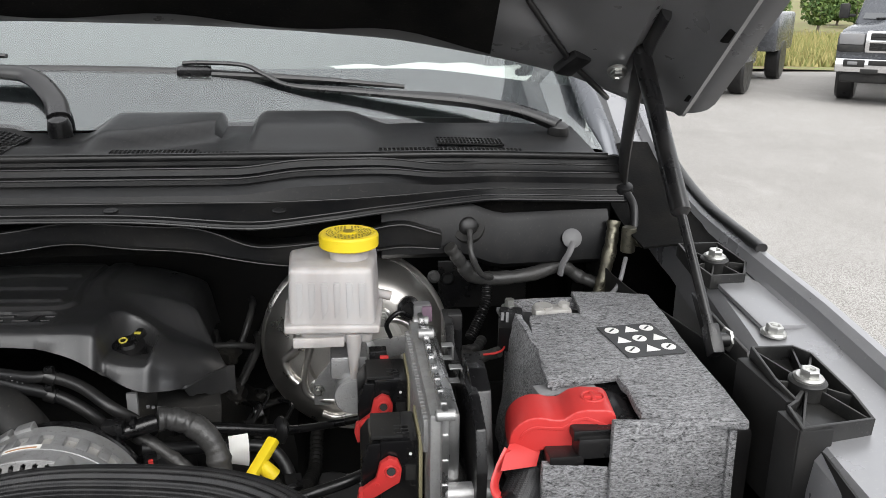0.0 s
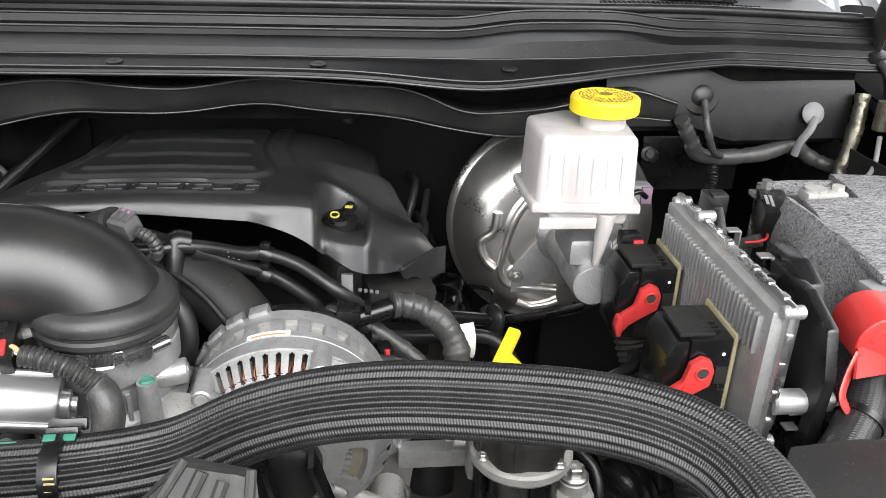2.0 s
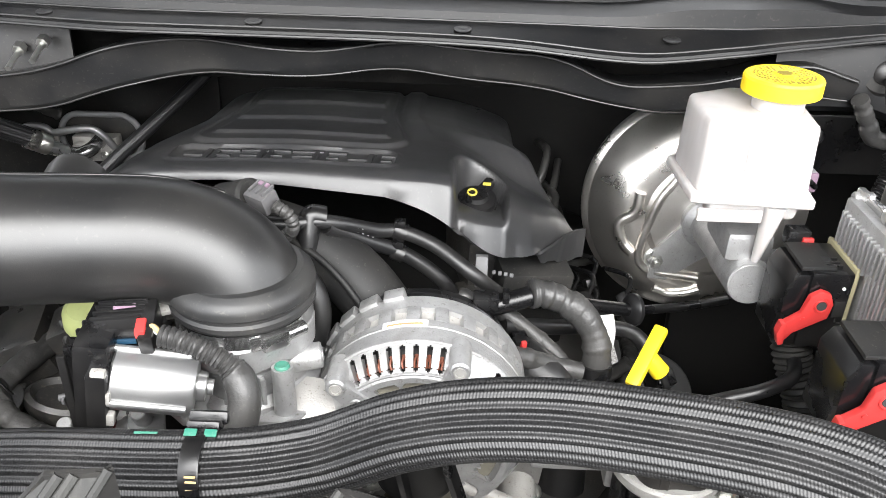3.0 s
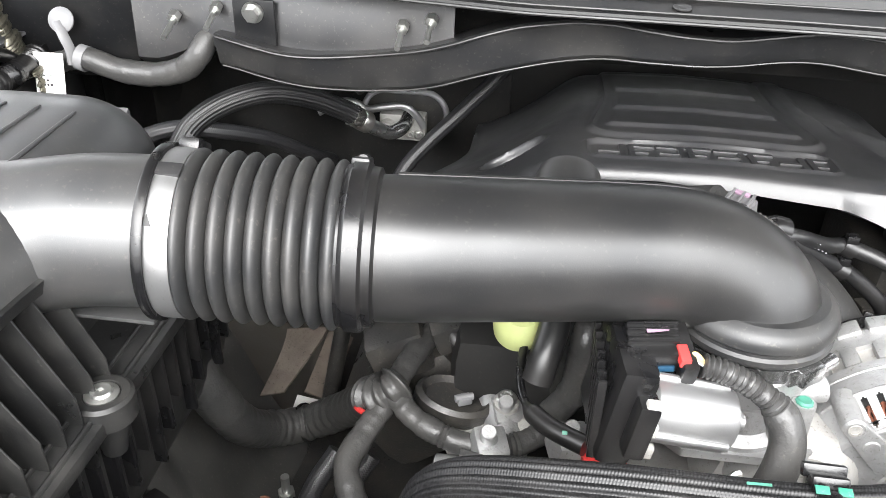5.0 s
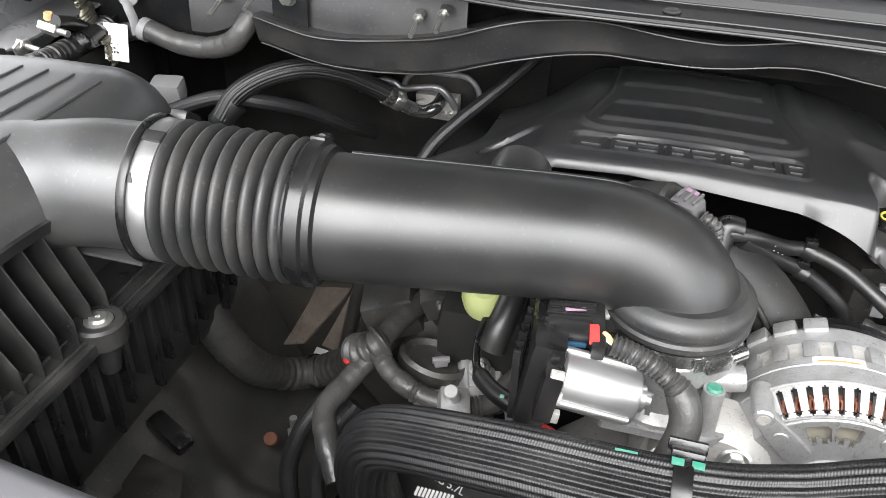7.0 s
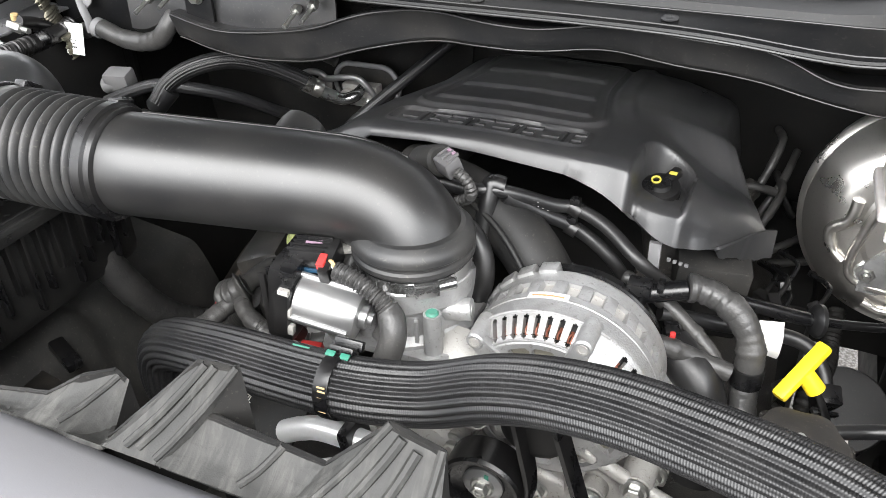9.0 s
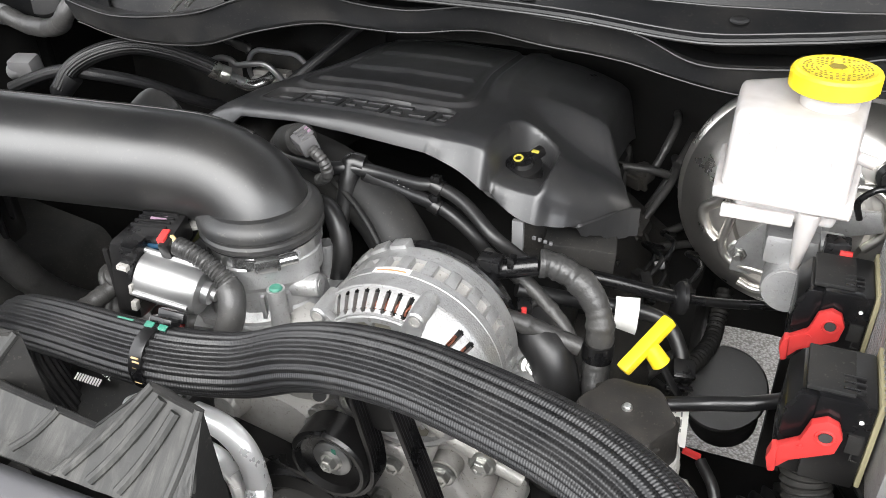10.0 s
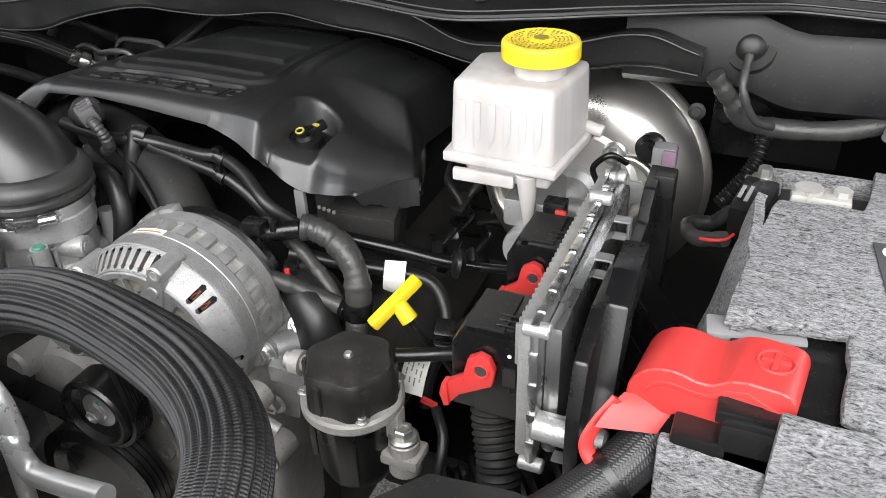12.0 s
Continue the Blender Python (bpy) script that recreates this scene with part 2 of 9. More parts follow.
def part(name, bm, mat, parent, label="", sharp=38):
    """One mesh, given in world coordinates, as a part of a thing or of another part."""
    o = ORIGIN[parent.name]
    bm.transform(Matrix.Translation(-o))
    ob = new(name, finish(bm, M[mat] if isinstance(mat, str) else mat, name, sharp))
    ob.parent = parent
    ORIGIN[ob.name] = o
    return tagged(ob, label)


def solo(name, bm, mat, loc, label, category, group="", kind="", sharp=38):
    """A thing of one single mesh."""
    bm.transform(Matrix.Translation(-Vector(loc)))
    ob = new(name, finish(bm, M[mat] if isinstance(mat, str) else mat, name, sharp))
    ob.location = loc
    ORIGIN[ob.name] = Vector(loc)
    return tagged(ob, label, category, group, kind)


def again(name, me, m, parent, label=""):
    """A part on a mesh that is already there, at the world pose m."""
    ob = new(name, me)
    ob.parent = parent
    ob.matrix_local = Matrix.Translation(-ORIGIN[parent.name]) @ m
    ORIGIN[ob.name] = ORIGIN[parent.name]
    return tagged(ob, label)


def axis(a, b):
    """A pose at a whose z points to b."""
    a, b = Vector(a), Vector(b)
    return Matrix.Translation(a) @ (b - a).to_track_quat("Z", "Y").to_matrix().to_4x4()


def box(c, s, bev=0.003, m=None, seg=2, taper=None):
    bm = bmesh.new()
    bmesh.ops.create_cube(bm, size=1)
    for v in bm.verts:
        k = 1.0 if taper is None or v.co.z < 0 else taper
        v.co = Vector((v.co.x * s[0] * k, v.co.y * s[1] * k, v.co.z * s[2]))
    if bev:
        bmesh.ops.bevel(bm, geom=bm.edges[:], offset=min(bev, min(s) * 0.45), segments=seg, affect="EDGES", profile=0.6)
    bm.transform(Matrix.Translation(c) @ (m or Matrix()))
    return bm


def prism(poly, depth, m, bev=0.002, seg=2):
    """A flat outline in m's xy plane, drawn out along its z."""
    bm = bmesh.new()
    f = bm.faces.new([bm.verts.new((x, y, 0)) for x, y in poly])
    up = bmesh.ops.extrude_face_region(bm, geom=[f])
    bmesh.ops.translate(bm, vec=(0, 0, depth), verts=[g for g in up["geom"] if isinstance(g, bmesh.types.BMVert)])
    if bev:
        bmesh.ops.bevel(bm, geom=bm.edges[:], offset=bev, segments=seg, affect="EDGES", profile=0.6)
    bm.transform(m)
    return bm


def lathe(prof, m, n=32, lobes=0, depth=0.0):
    """A profile of (radius, height) turned round m's z."""
    bm = bmesh.new()
    rings = []
    for r, h in prof:
        if r < 1e-6:
            rings.append([bm.verts.new((0, 0, h))])
        else:
            rings.append([bm.verts.new((r * (1 + depth * math.cos(lobes * a)) * math.cos(a), r * (1 + depth * math.cos(lobes * a)) * math.sin(a), h))
                          for a in (2 * math.pi * i / n for i in range(n))])
    for a, b in zip(rings, rings[1:]):
        for i in range(n):
            j = (i + 1) % n
            if len(a) == 1 and len(b) > 1:
                bm.faces.new((a[0], b[i], b[j]))
            elif len(b) == 1 and len(a) > 1:
                bm.faces.new((a[i], b[0], a[j]))
            elif len(a) > 1:
                bm.faces.new((a[i], a[j], b[j], b[i]))
    for r in (rings[0], rings[-1]):
        if len(r) > 1:
            bm.faces.new(r)
    bm.transform(m)
    return bm


def cyl(a, b, r, r2=None, n=24, bev=0.0):
    d = (Vector(b) - Vector(a)).length
    r2 = r if r2 is None else r2
    e = min(bev, d * 0.4, r * 0.4, r2 * 0.4)
    prof = [(0, 0), (r - e, 0), (r, e), (r2, d - e), (r2 - e, d), (0, d)] if e > 0 else [(0, 0), (r, 0), (r2, d), (0, d)]
    return lathe(prof, axis(a, b), n)


def curve(pts, res=8):
    p = [Vector(q) for q in pts]
    p = [2 * p[0] - p[1]] + p + [2 * p[-1] - p[-2]]
    out = []
    for i in range(1, len(p) - 2):
        a, b, c, d = p[i - 1:i + 3]
        for k in range(res):
            t = k / res
            out.append(0.5 * (2 * b + (c - a) * t + (2 * a - 5 * b + 4 * c - d) * t * t + (3 * b - a - 3 * c + d) * t ** 3))
    return out + [p[-2]]


def sweep(pts, r, n=16, res=8, lobes=0, depth=0.0, caps=True, flat=1.0, up=None):
    """A round bar or hose through pts. r: a radius or a function of (0..1 along, metres along). lobes: ridges that run along it."""
    path = curve(pts, res) if res > 1 else [Vector(q) for q in pts]
    bm = bmesh.new()
    uvl = bm.loops.layers.uv.new("UVMap")
    run = [0.0]
    for a, b in zip(path, path[1:]):
        run.append(run[-1] + (b - a).length)
    t0 = (path[1] - path[0]).normalized()
    side = t0.cross(Vector(up) if up else (Vector((0, 0, 1)) if abs(t0.z) < 0.9 else Vector((1, 0, 0)))).normalized()
    rings = []
    for i, q in enumerate(path):
        t = (path[min(i + 1, len(path) - 1)] - path[max(i - 1, 0)]).normalized()
        side = (side - t * side.dot(t)).normalized()
        over = side.cross(t)
        rr = r(run[i] / run[-1], run[i]) if callable(r) else r
        ring = []
        for k in range(n):
            a = 2 * math.pi * k / n
            q2 = rr * (1 + (depth * (abs(math.cos(lobes * a / 2)) - 0.6) if lobes else 0))
            ring.append(bm.verts.new(q + side * (q2 * math.cos(a)) + over * (q2 * flat * math.sin(a))))
        rings.append(ring)
    rows = lobes or 12
    for i in range(len(rings) - 1):
        for k in range(n):
            j = (k + 1) % n
            f = bm.faces.new((rings[i][k], rings[i][j], rings[i + 1][j], rings[i + 1][k]))
            for lp, uvc in zip(f.loops, ((run[i], k), (run[i], k + 1), (run[i + 1], k + 1), (run[i + 1], k))):
                lp[uvl].uv = (uvc[0], uvc[1] / n * rows + 0.5)
    if caps:
        bm.faces.new(rings[0]), bm.faces.new(rings[-1])
    return bm


def sheet(f, us, vs, thick):
    """A shaped panel: f(u, v) over a grid, given a thickness."""
    bm = bmesh.new()
    g = [[bm.verts.new(f(u, v)) for v in vs] for u in us]
    for i in range(len(us) - 1):
        for j in range(len(vs) - 1):
            bm.faces.new((g[i][j], g[i + 1][j], g[i + 1][j + 1], g[i][j + 1]))
    bmesh.ops.recalc_face_normals(bm, faces=bm.faces)
    if thick:
        bmesh.ops.solidify(bm, geom=bm.faces[:], thickness=thick)
    return bm


def ring(m, r, w):
    """A thin round bead of radius r and thickness w about m's Z axis."""
    return sweep([m @ Vector((r * math.cos(2 * math.pi * k / 28), r * math.sin(2 * math.pi * k / 28), 0)) for k in range(29)], w, 8, 1)


def join(*bms):
    out = bmesh.new()
    for b in bms:
        me = bpy.data.meshes.new("tmp")
        b.to_mesh(me)
        b.free()
        out.from_mesh(me)
        bpy.data.meshes.remove(me)
    return out


def lin(a, b, n):
    return [a + (b - a) * i / (n - 1) for i in range(n)]


def smooth(x, a, b):
    t = max(0.0, min(1.0, (x - a) / (b - a)))
    return t * t * (3 - 2 * t)


def table(x, rows):
    """Straight steps through rows of (x, value)."""
    if x <= rows[0][0]:
        return rows[0][1]
    for (a, p), (b, q) in zip(rows, rows[1:]):
        if x <= b:
            return p + (q - p) * (x - a) / (b - a)
    return rows[-1][1]


def hexbolt(r=0.006, h=0.006):
    """A flange bolt's head, z up, as mesh data to share."""
    bm = join(lathe([(0, 0), (r * 1.5, 0), (r * 1.5, h * 0.2), (r * 1.25, h * 0.35), (0, h * 0.35)], Matrix(), 20),
              lathe([(0, h * 0.3), (r, h * 0.3), (r, h * 0.9), (r * 0.85, h), (r * 0.6, h), (r * 0.5, h * 0.8), (0, h * 0.8)], Matrix(), 6))
    return finish(bm, M["bolt"], "bolt", 30)


BOLT, BOLT_BIG, BOLT_SMALL = hexbolt(0.0065, 0.008), hexbolt(0.009, 0.01), hexbolt(0.004, 0.005)


# ---- ground, verge and distance ----
def make_asphalt():
    m, n, l, b = node_mat("pale_lot_surface", (0.4, 0.385, 0.36), 0.9)
    big = tex(n, l, 0.35, 6, 0.6)
    mid = tex(n, l, 3.0, 5, 0.65, stretch=(1, 0.35, 1))
    st = tex(n, l, 150, 2, kind="VORONOI")
    c = mixc(n, l, ramp(n, l, big.outputs[0], 0.35, 0.7, 0, 1), (0.33, 0.32, 0.305), (0.26, 0.25, 0.238))
    c = mixc(n, l, ramp(n, l, mid.outputs[0], 0.5, 0.75, 0, 0.6), c, (0.40, 0.39, 0.372))
    c = mixc(n, l, ramp(n, l, st.outputs[0], 0.25, 0.75, 0.0, 0.75), c, (0.075, 0.066, 0.056))
    l.new(c, b.inputs["Base Color"])
    bump(n, l, b, st.outputs[0], 0.5, 0.004)
    return m


def make_soil():
    m, n, l, b = node_mat("verge_soil", (0.2, 0.16, 0.1), 0.95)
    t = tex(n, l, 2.5, 6, 0.7)
    l.new(mixc(n, l, ramp(n, l, t.outputs[0], 0.35, 0.65, 0, 1), (0.16, 0.105, 0.07), (0.13, 0.17, 0.04)), b.inputs["Base Color"])
    bump(n, l, b, t.outputs[0], 0.8, 0.05)
    return m


def make_leafy(name, a, c):
    m, n, l, b = node_mat(name, a, 0.8)
    gi = n.new("ShaderNodeNewGeometry")
    l.new(mixc(n, l, gi.outputs["Random Per Island"], a, c), b.inputs["Base Color"])
    return m


M["lot"], M["soil"] = make_asphalt(), make_soil()
M["grass"] = make_leafy("verge_grass", (0.15, 0.18, 0.045), (0.36, 0.30, 0.12))
M["leaf"] = make_leafy("bush_leaves", (0.04, 0.09, 0.02), (0.12, 0.17, 0.04))

bm = sheet(lambda u, v: Vector((u, v, 0)), lin(-600, 600, 25), lin(-600, 600, 25), 0)
solo("ground", bm, "lot", (0, 0, 0), "pale worn gravelly asphalt of a parking lot", "ground", kind="structure")
bm = sheet(lambda u, v: Vector((u, v, 0.05 + 0.10 * smooth(v, 17.6, 21) + 0.05 * noise.noise((u, v, 0)) + 1.8 * smooth(v, 22, 90))),
           lin(-70, 130, 101), [17.5 + 1.2 * i for i in range(12)] + [33 + 8 * i for i in range(26)], 0)
solo("verge", bm, "soil", (10, 20, 0), "rough grassy bank with bare brown soil beyond the lot", "ground", kind="structure")


def blades(n, area, h, w, seed, zf):
    rnd = random.Random(seed)
    vs, fs = [], []
    for i in range(n):
        x, y = rnd.uniform(*area[0]), rnd.uniform(*area[1])
        z, a, hh = zf(x, y), rnd.uniform(0, 6.28), h * rnd.uniform(0.4, 1.2)
        dx, dy = math.cos(a) * w, math.sin(a) * w
        lx, ly = rnd.uniform(-0.4, 0.4) * hh, rnd.uniform(-0.4, 0.4) * hh
        k = len(vs)
        vs += [(x - dx, y - dy, z), (x + dx, y + dy, z), (x + lx * 0.5, y + ly * 0.5, z + hh * 0.6), (x + lx, y + ly, z + hh)]
        fs += [(k, k + 1, k + 2), (k + 2, k + 1, k + 3)]
    me = bpy.data.meshes.new("grass")
    me.from_pydata(vs, [], fs)
    me.materials.append(M["grass"])
    return me


def bank(x, y):
    return 0.05 + 0.10 * smooth(y, 17.6, 21) + 1.8 * smooth(y, 22, 90)


g = new("grass", blades(26000, ((4, 24), (18.3, 30)), 0.35, 0.02, 3, bank))
tagged(g, "tall yellow-green grass and weeds on the bank", "grass", kind="stuff")
g = new("weeds", blades(9000, ((4, 22), (18.1, 19.6)), 0.22, 0.05, 5, bank))
tagged(g, "low broad green weeds along the edge of the lot", "weeds", kind="stuff")


def bush(loc, r, h, seed):
    rnd = random.Random(seed)
    t = thing("bush", loc, "dense dark green bush on the bank behind the lot", "bush", "bushes on the bank")
    x, y, z = loc
    part("trunk", sweep([(x, y, z - 0.1), (x + 0.05, y, z + h * 0.35), (x - 0.04, y + 0.05, z + h * 0.7)], lambda u, s: 0.07 * (1 - 0.7 * u), 8, 4), "rust", t)
    vs, fs = [], []
    for i in range(1500):
        a, u, k = rnd.uniform(0, 6.28), rnd.random(), rnd.random() ** 0.4
        rr = r * k * math.sqrt(max(0, 1 - (2 * u - 1) ** 2)) * (0.7 + 0.5 * abs(noise.noise((a * 2, u * 4, seed))))
        p = Vector((x + rr * math.cos(a), y + rr * math.sin(a), z + h * (0.15 + 0.85 * u)))
        d1 = Vector((rnd.uniform(-1, 1), rnd.uniform(-1, 1), rnd.uniform(-1, 1))).normalized() * 0.10
        d2 = Vector((rnd.uniform(-1, 1), rnd.uniform(-1, 1), rnd.uniform(-1, 1))).normalized() * 0.07
        q = len(vs)
        vs += [tuple(p - d1), tuple(p + d2), tuple(p + d1), tuple(p - d2)]
        fs.append((q, q + 1, q + 2, q + 3))
    me = bpy.data.meshes.new("crown")
    me.from_pydata([tuple(Vector(v) - Vector(loc)) for v in vs], [], fs)
    me.materials.append(M["leaf"])
    c = new("crown", me)
    c.parent = t


for i in range(22):
    r_ = random.Random(40 + i)
    by = r_.uniform(31, 40)
    bush((2 + 1.7 * i + r_.uniform(-0.6, 0.6), by, bank(0, by)), r_.uniform(1.0, 1.7), r_.uniform(1.2, 2.6), i)


# ---- the truck whose engine bay is open ----
MID = 0.02


def mirror_x(bm):
    bm.transform(Matrix.Translation((2 * MID, 0, 0)) @ Matrix.Diagonal((-1, 1, 1, 1)))
    return bm


def rail_z(y):
    return 1.160 + 0.09 * (y - 0.574) + 0.7 * max(0, y - 0.85) ** 2


truck = thing("pickup_truck", (MID, 1.0, 0.0), "grey pickup truck with its bonnet propped open", "truck")


def fx_(side, x):
    return x if side > 0 else 2 * MID - x


def fender(side):
    def f(x, y):
        z = rail_z(y)
        prof = [(0.803, -0.052), (0.803, -0.04), (0.806, -0.012), (0.815, 0.0), (0.868, 0.002), (0.905, 0.004), (0.912, 0.008), (0.916, 0.022), (0.924, 0.028),
                (0.934, 0.027), (0.938, 0.020), (0.944, 0.018), (0.954, 0.006), (0.963, -0.018), (0.975, -0.06), (0.99, -0.13), (1.0, -0.35), (1.0, -0.62)]
        px, pz = prof[int(x)]
        bow = 0.035 * max(0, 0.6 - y)
        px += (0.021 + 0.13 * max(-0.15, min(0.30, y - 0.55))) * (1 - smooth(px, 0.868, 0.912))
        return Vector((px - bow * (1.6 if px > 0.9 else 1.0) + 0.03 * max(0, y - 0.9), y, z + pz))
    b = sheet(f, range(18), lin(0.0, 1.45, 40), 0.0012)
    return b if side > 0 else mirror_x(b)


for s in (1, -1):
    fe = part("fender", fender(s), "paint", truck, "silver-grey painted fender with a stepped inner flange", 30)
    rz = [rail_z(y) for y in (0.574, 0.724, 0.42, 0.33)]
    for (x, y, z) in ((0.862, 0.583, rz[0]), (0.845, 0.30, rail_z(0.30))):
        again("bolt", BOLT_BIG, Matrix.Translation((x if s > 0 else 2 * MID - x, y, z + 0.004)) @ pose(0, 0, 0, 5, 0, 20), fe)
    # stamped pad on the flange
    b = box((0.880, 0.650, rail_z(0.650) + 0.004), (0.052, 0.115, 0.006), 0.003, pose(0, 0, 0, 5.1, 0, 0))
    part("stamped_pad", b if s > 0 else mirror_x(b), "paint", fe)
    # strut bracket plate under the rail
    b = prism([(0.700, 1.168), (0.560, 1.155), (0.535, 1.120), (0.590, 1.105), (0.660, 1.130)], 0.004, Matrix((Vector((0, 0, 1, 0.822)), Vector((1, 0, 0, 0)), Vector((0, 1, 0, 0)), Vector((0, 0, 0, 1)))), 0.001)
    part("strut_plate", b if s > 0 else mirror_x(b), "primer", fe, "dark steel strut plate")
    part("strut_nut", lathe([(0, 0), (0.013, 0), (0.013, 0.003), (0.008, 0.004), (0.008, 0.012), (0, 0.013)], axis((fx_(s, 0.822), 0.600, 1.152), (fx_(s, 0.70), 0.590, 1.152)), 6), "bolt", fe)
    # dark inner wheel-house wall
    def wall(u, v):
        return Vector((0.80 - 0.02 * math.sin(v * 9) - 0.10 * smooth(0.95 - u, 0, 0.5), v, u))
    b = sheet(wall, lin(0.45, 1.14, 14), lin(0.1, 1.25, 24), 0.002)
    part("inner_fender", b if s > 0 else mirror_x(b), "dark", truck)

for s in (1, -1):
    def fx(x):
        return x if s > 0 else 2 * MID - x
    part("fender_seal", sweep([(fx(0.926 - 0.056 * max(0, 0.6 - y) + 0.03 * max(0, y - 0.9)), y, rail_z(y) + 0.032) for y in lin(0.74, 1.10, 14)], 0.008, 12, 3, flat=0.8), "rubber", truck, "black rubber seal along the fender's edge")

# Near-black sheets added to imitate the dark gap between hinge and fender edge.
for s in (1, -1):
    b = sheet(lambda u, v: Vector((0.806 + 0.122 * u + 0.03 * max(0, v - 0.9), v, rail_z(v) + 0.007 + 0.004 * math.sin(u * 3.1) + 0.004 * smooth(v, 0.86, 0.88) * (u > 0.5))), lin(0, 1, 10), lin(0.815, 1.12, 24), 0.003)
    part("hinge_gap_blackout", b if s > 0 else mirror_x(b), "liner", truck, "near-black sheet added over the dark gap round the bonnet hinge")

# Near-black boxes added to keep the space behind the hinges dark.
for s in (1, -1):
    part("hinge_pocket_blackout", box((fx_(s, 0.855), 1.005, 1.07), (0.17, 0.012, 0.27), 0.003), "liner", truck)

# front header with its smooth cover, grille wall and lower close-outs
def header(u, v):
    x = u
    bow = 0.11 * (1 - min(1, abs(x - MID) / 0.85) ** 2)
    prof = [(0.305, 1.085), (0.302, 1.108), (0.290, 1.116), (0.25, 1.120), (0.17, 1.122), (0.09, 1.110), (0.03, 1.07), (0.0, 0.97), (-0.01, 0.5)]
    y, z = prof[int(v)]
    return Vector((x, y - bow + 0.075, z + 0.012 * (1 - min(1, abs(x - MID) / 0.85) ** 2)))


part("header_cover", sheet(header, lin(-0.80, 0.84, 40), range(9), 0.003), "header", truck, "smooth dark grey cover over the radiator header", 50)
part("header_end_cover", prism([(0.435, 0.24), (0.64, 0.24), (0.63, 0.375), (0.615, 0.392), (0.52, 0.405), (0.468, 0.400), (0.445, 0.370)], 0.008, Matrix.Translation((0, 0, 1.082)), 0.003), "matte", truck, "flat black close-out panel beside the radiator")
part("grille_wall", box((MID, -0.08, 0.70), (1.85, 0.05, 0.66), 0.01), "dark", truck)
part("firewall", sheet(lambda u, v: Vector((u, 1.24 + 0.015 * math.sin(u * 11) * math.sin(v * 8), v)), lin(-0.82, 0.86, 30), lin(0.60, 1.27, 14), 0.004), "dark", truck, "black painted firewall")
part("firewall_mat", sheet(lambda u, v: Vector((u, 1.222 + 0.012 * noise.noise((u * 9, v * 9, 4)) + 0.006 * math.sin(u * 40) * math.sin(v * 33), v)), lin(-0.78, -0.22, 40), lin(0.80, 1.22, 30), 0.004), "matte", truck, "moulded dark insulation mat on the firewall", 60)
# Near-black sheet added to give the gap behind the flap its shade.
part("flap_gap_blackout", box((MID, 0.938, 1.203), (1.56, 0.004, 0.088), 0.001), "liner", truck, "near-black sheet added to darken the gap behind the splash flap")
# Unseen floor slab, added to block light from the ground below the truck.
part("shading_cab_floor", box((MID, 1.95, 0.66), (1.7, 1.3, 0.06), 0.01), "dark", truck)
# Two dark boxes added to block bright ground showing through the bay.
part("side_ground_blocker", box((0.585, 1.06, 0.66), (0.25, 0.02, 0.44), 0.006), "dark", truck)
part("low_ground_blocker", box((0.35, 0.895, 0.55), (0.36, 0.12, 0.10), 0.02), "dark", truck)
part("cab_underside", box((MID, 3.3, 0.5), (1.9, 1.6, 0.3), 0.02), "dark", truck)
# Made-up panel that hides the bright ground below the looms and hose.
part("left_ground_blocker", sheet(lambda u, v: Vector((u, v, 0.70 + 0.012 * math.sin(u * 40) + 0.01 * math.sin(v * 30))), lin(-0.42, -0.08, 12), lin(0.10, 1.15, 26), 0.003), "deep", truck)
part("frame_rail", box((0.53, 0.7, 0.50), (0.09, 1.7, 0.14), 0.015), "dark", truck)
part("frame_rail", box((-0.43, 0.7, 0.50), (0.09, 1.7, 0.14), 0.015), "dark", truck)
part("crossmember", box((MID, 0.45, 0.45), (1.0, 0.16, 0.10), 0.02), "dark", truck)
part("splash_shield", sheet(lambda u, v: Vector((u, v, 0.60 + 0.02 * math.sin(u * 14 + v * 9))), lin(-0.80, -0.36, 12), lin(0.1, 1.2, 16), 0.003), "ground_in", truck, "grimy plastic splash shield low in the bay")
part("splash_shield", sheet(lambda u, v: Vector((u, v, 0.60 + 0.02 * math.sin(u * 14 + v * 9))), lin(0.56, 0.84, 12), lin(0.1, 1.2, 16), 0.003), "ground_in", truck)
for sx in (0.93, -0.89):
    w = part("wheel", lathe([(0.20, -0.13), (0.37, -0.13), (0.405, -0.09), (0.405, 0.09), (0.37, 0.13), (0.20, 0.13)], axis((sx - 0.03, 0.55, 0.405), (sx + 0.2, 0.55, 0.405)), 40), "rubber", truck)
    part("rim", lathe([(0, -0.02), (0.19, -0.02), (0.21, 0.10), (0.19, 0.11), (0.06, 0.04), (0, 0.05)], axis((sx - 0.03, 0.55, 0.405), (sx + 0.2, 0.55, 0.405)), 30), "alu", w)

# ---- bonnet, open ----
CA, SA = math.cos(radians(34)), math.sin(radians(34))
HW = 0.92


def hood_at(x, s, off):
    """A point of the bonnet: x across, s metres up from its rear edge, off below the skin."""
    q = abs(x - MID)
    crown = sum(table(q + k, [(0, 0.163), (0.18, 0.160), (0.33, 0.154), (0.48, 0.143), (0.64, 0.115), (0.75, 0.088), (0.80, 0.062), (0.86, 0.028), (HW, 0.0)]) for k in (-0.03, -0.015, 0, 0.015, 0.03)) / 5
    x = MID + (x - MID) * (1 - 0.11 * s)
    return Vector((x, 1.005 - s * CA - off * SA, 1.30 + s * SA + crown - off * CA))


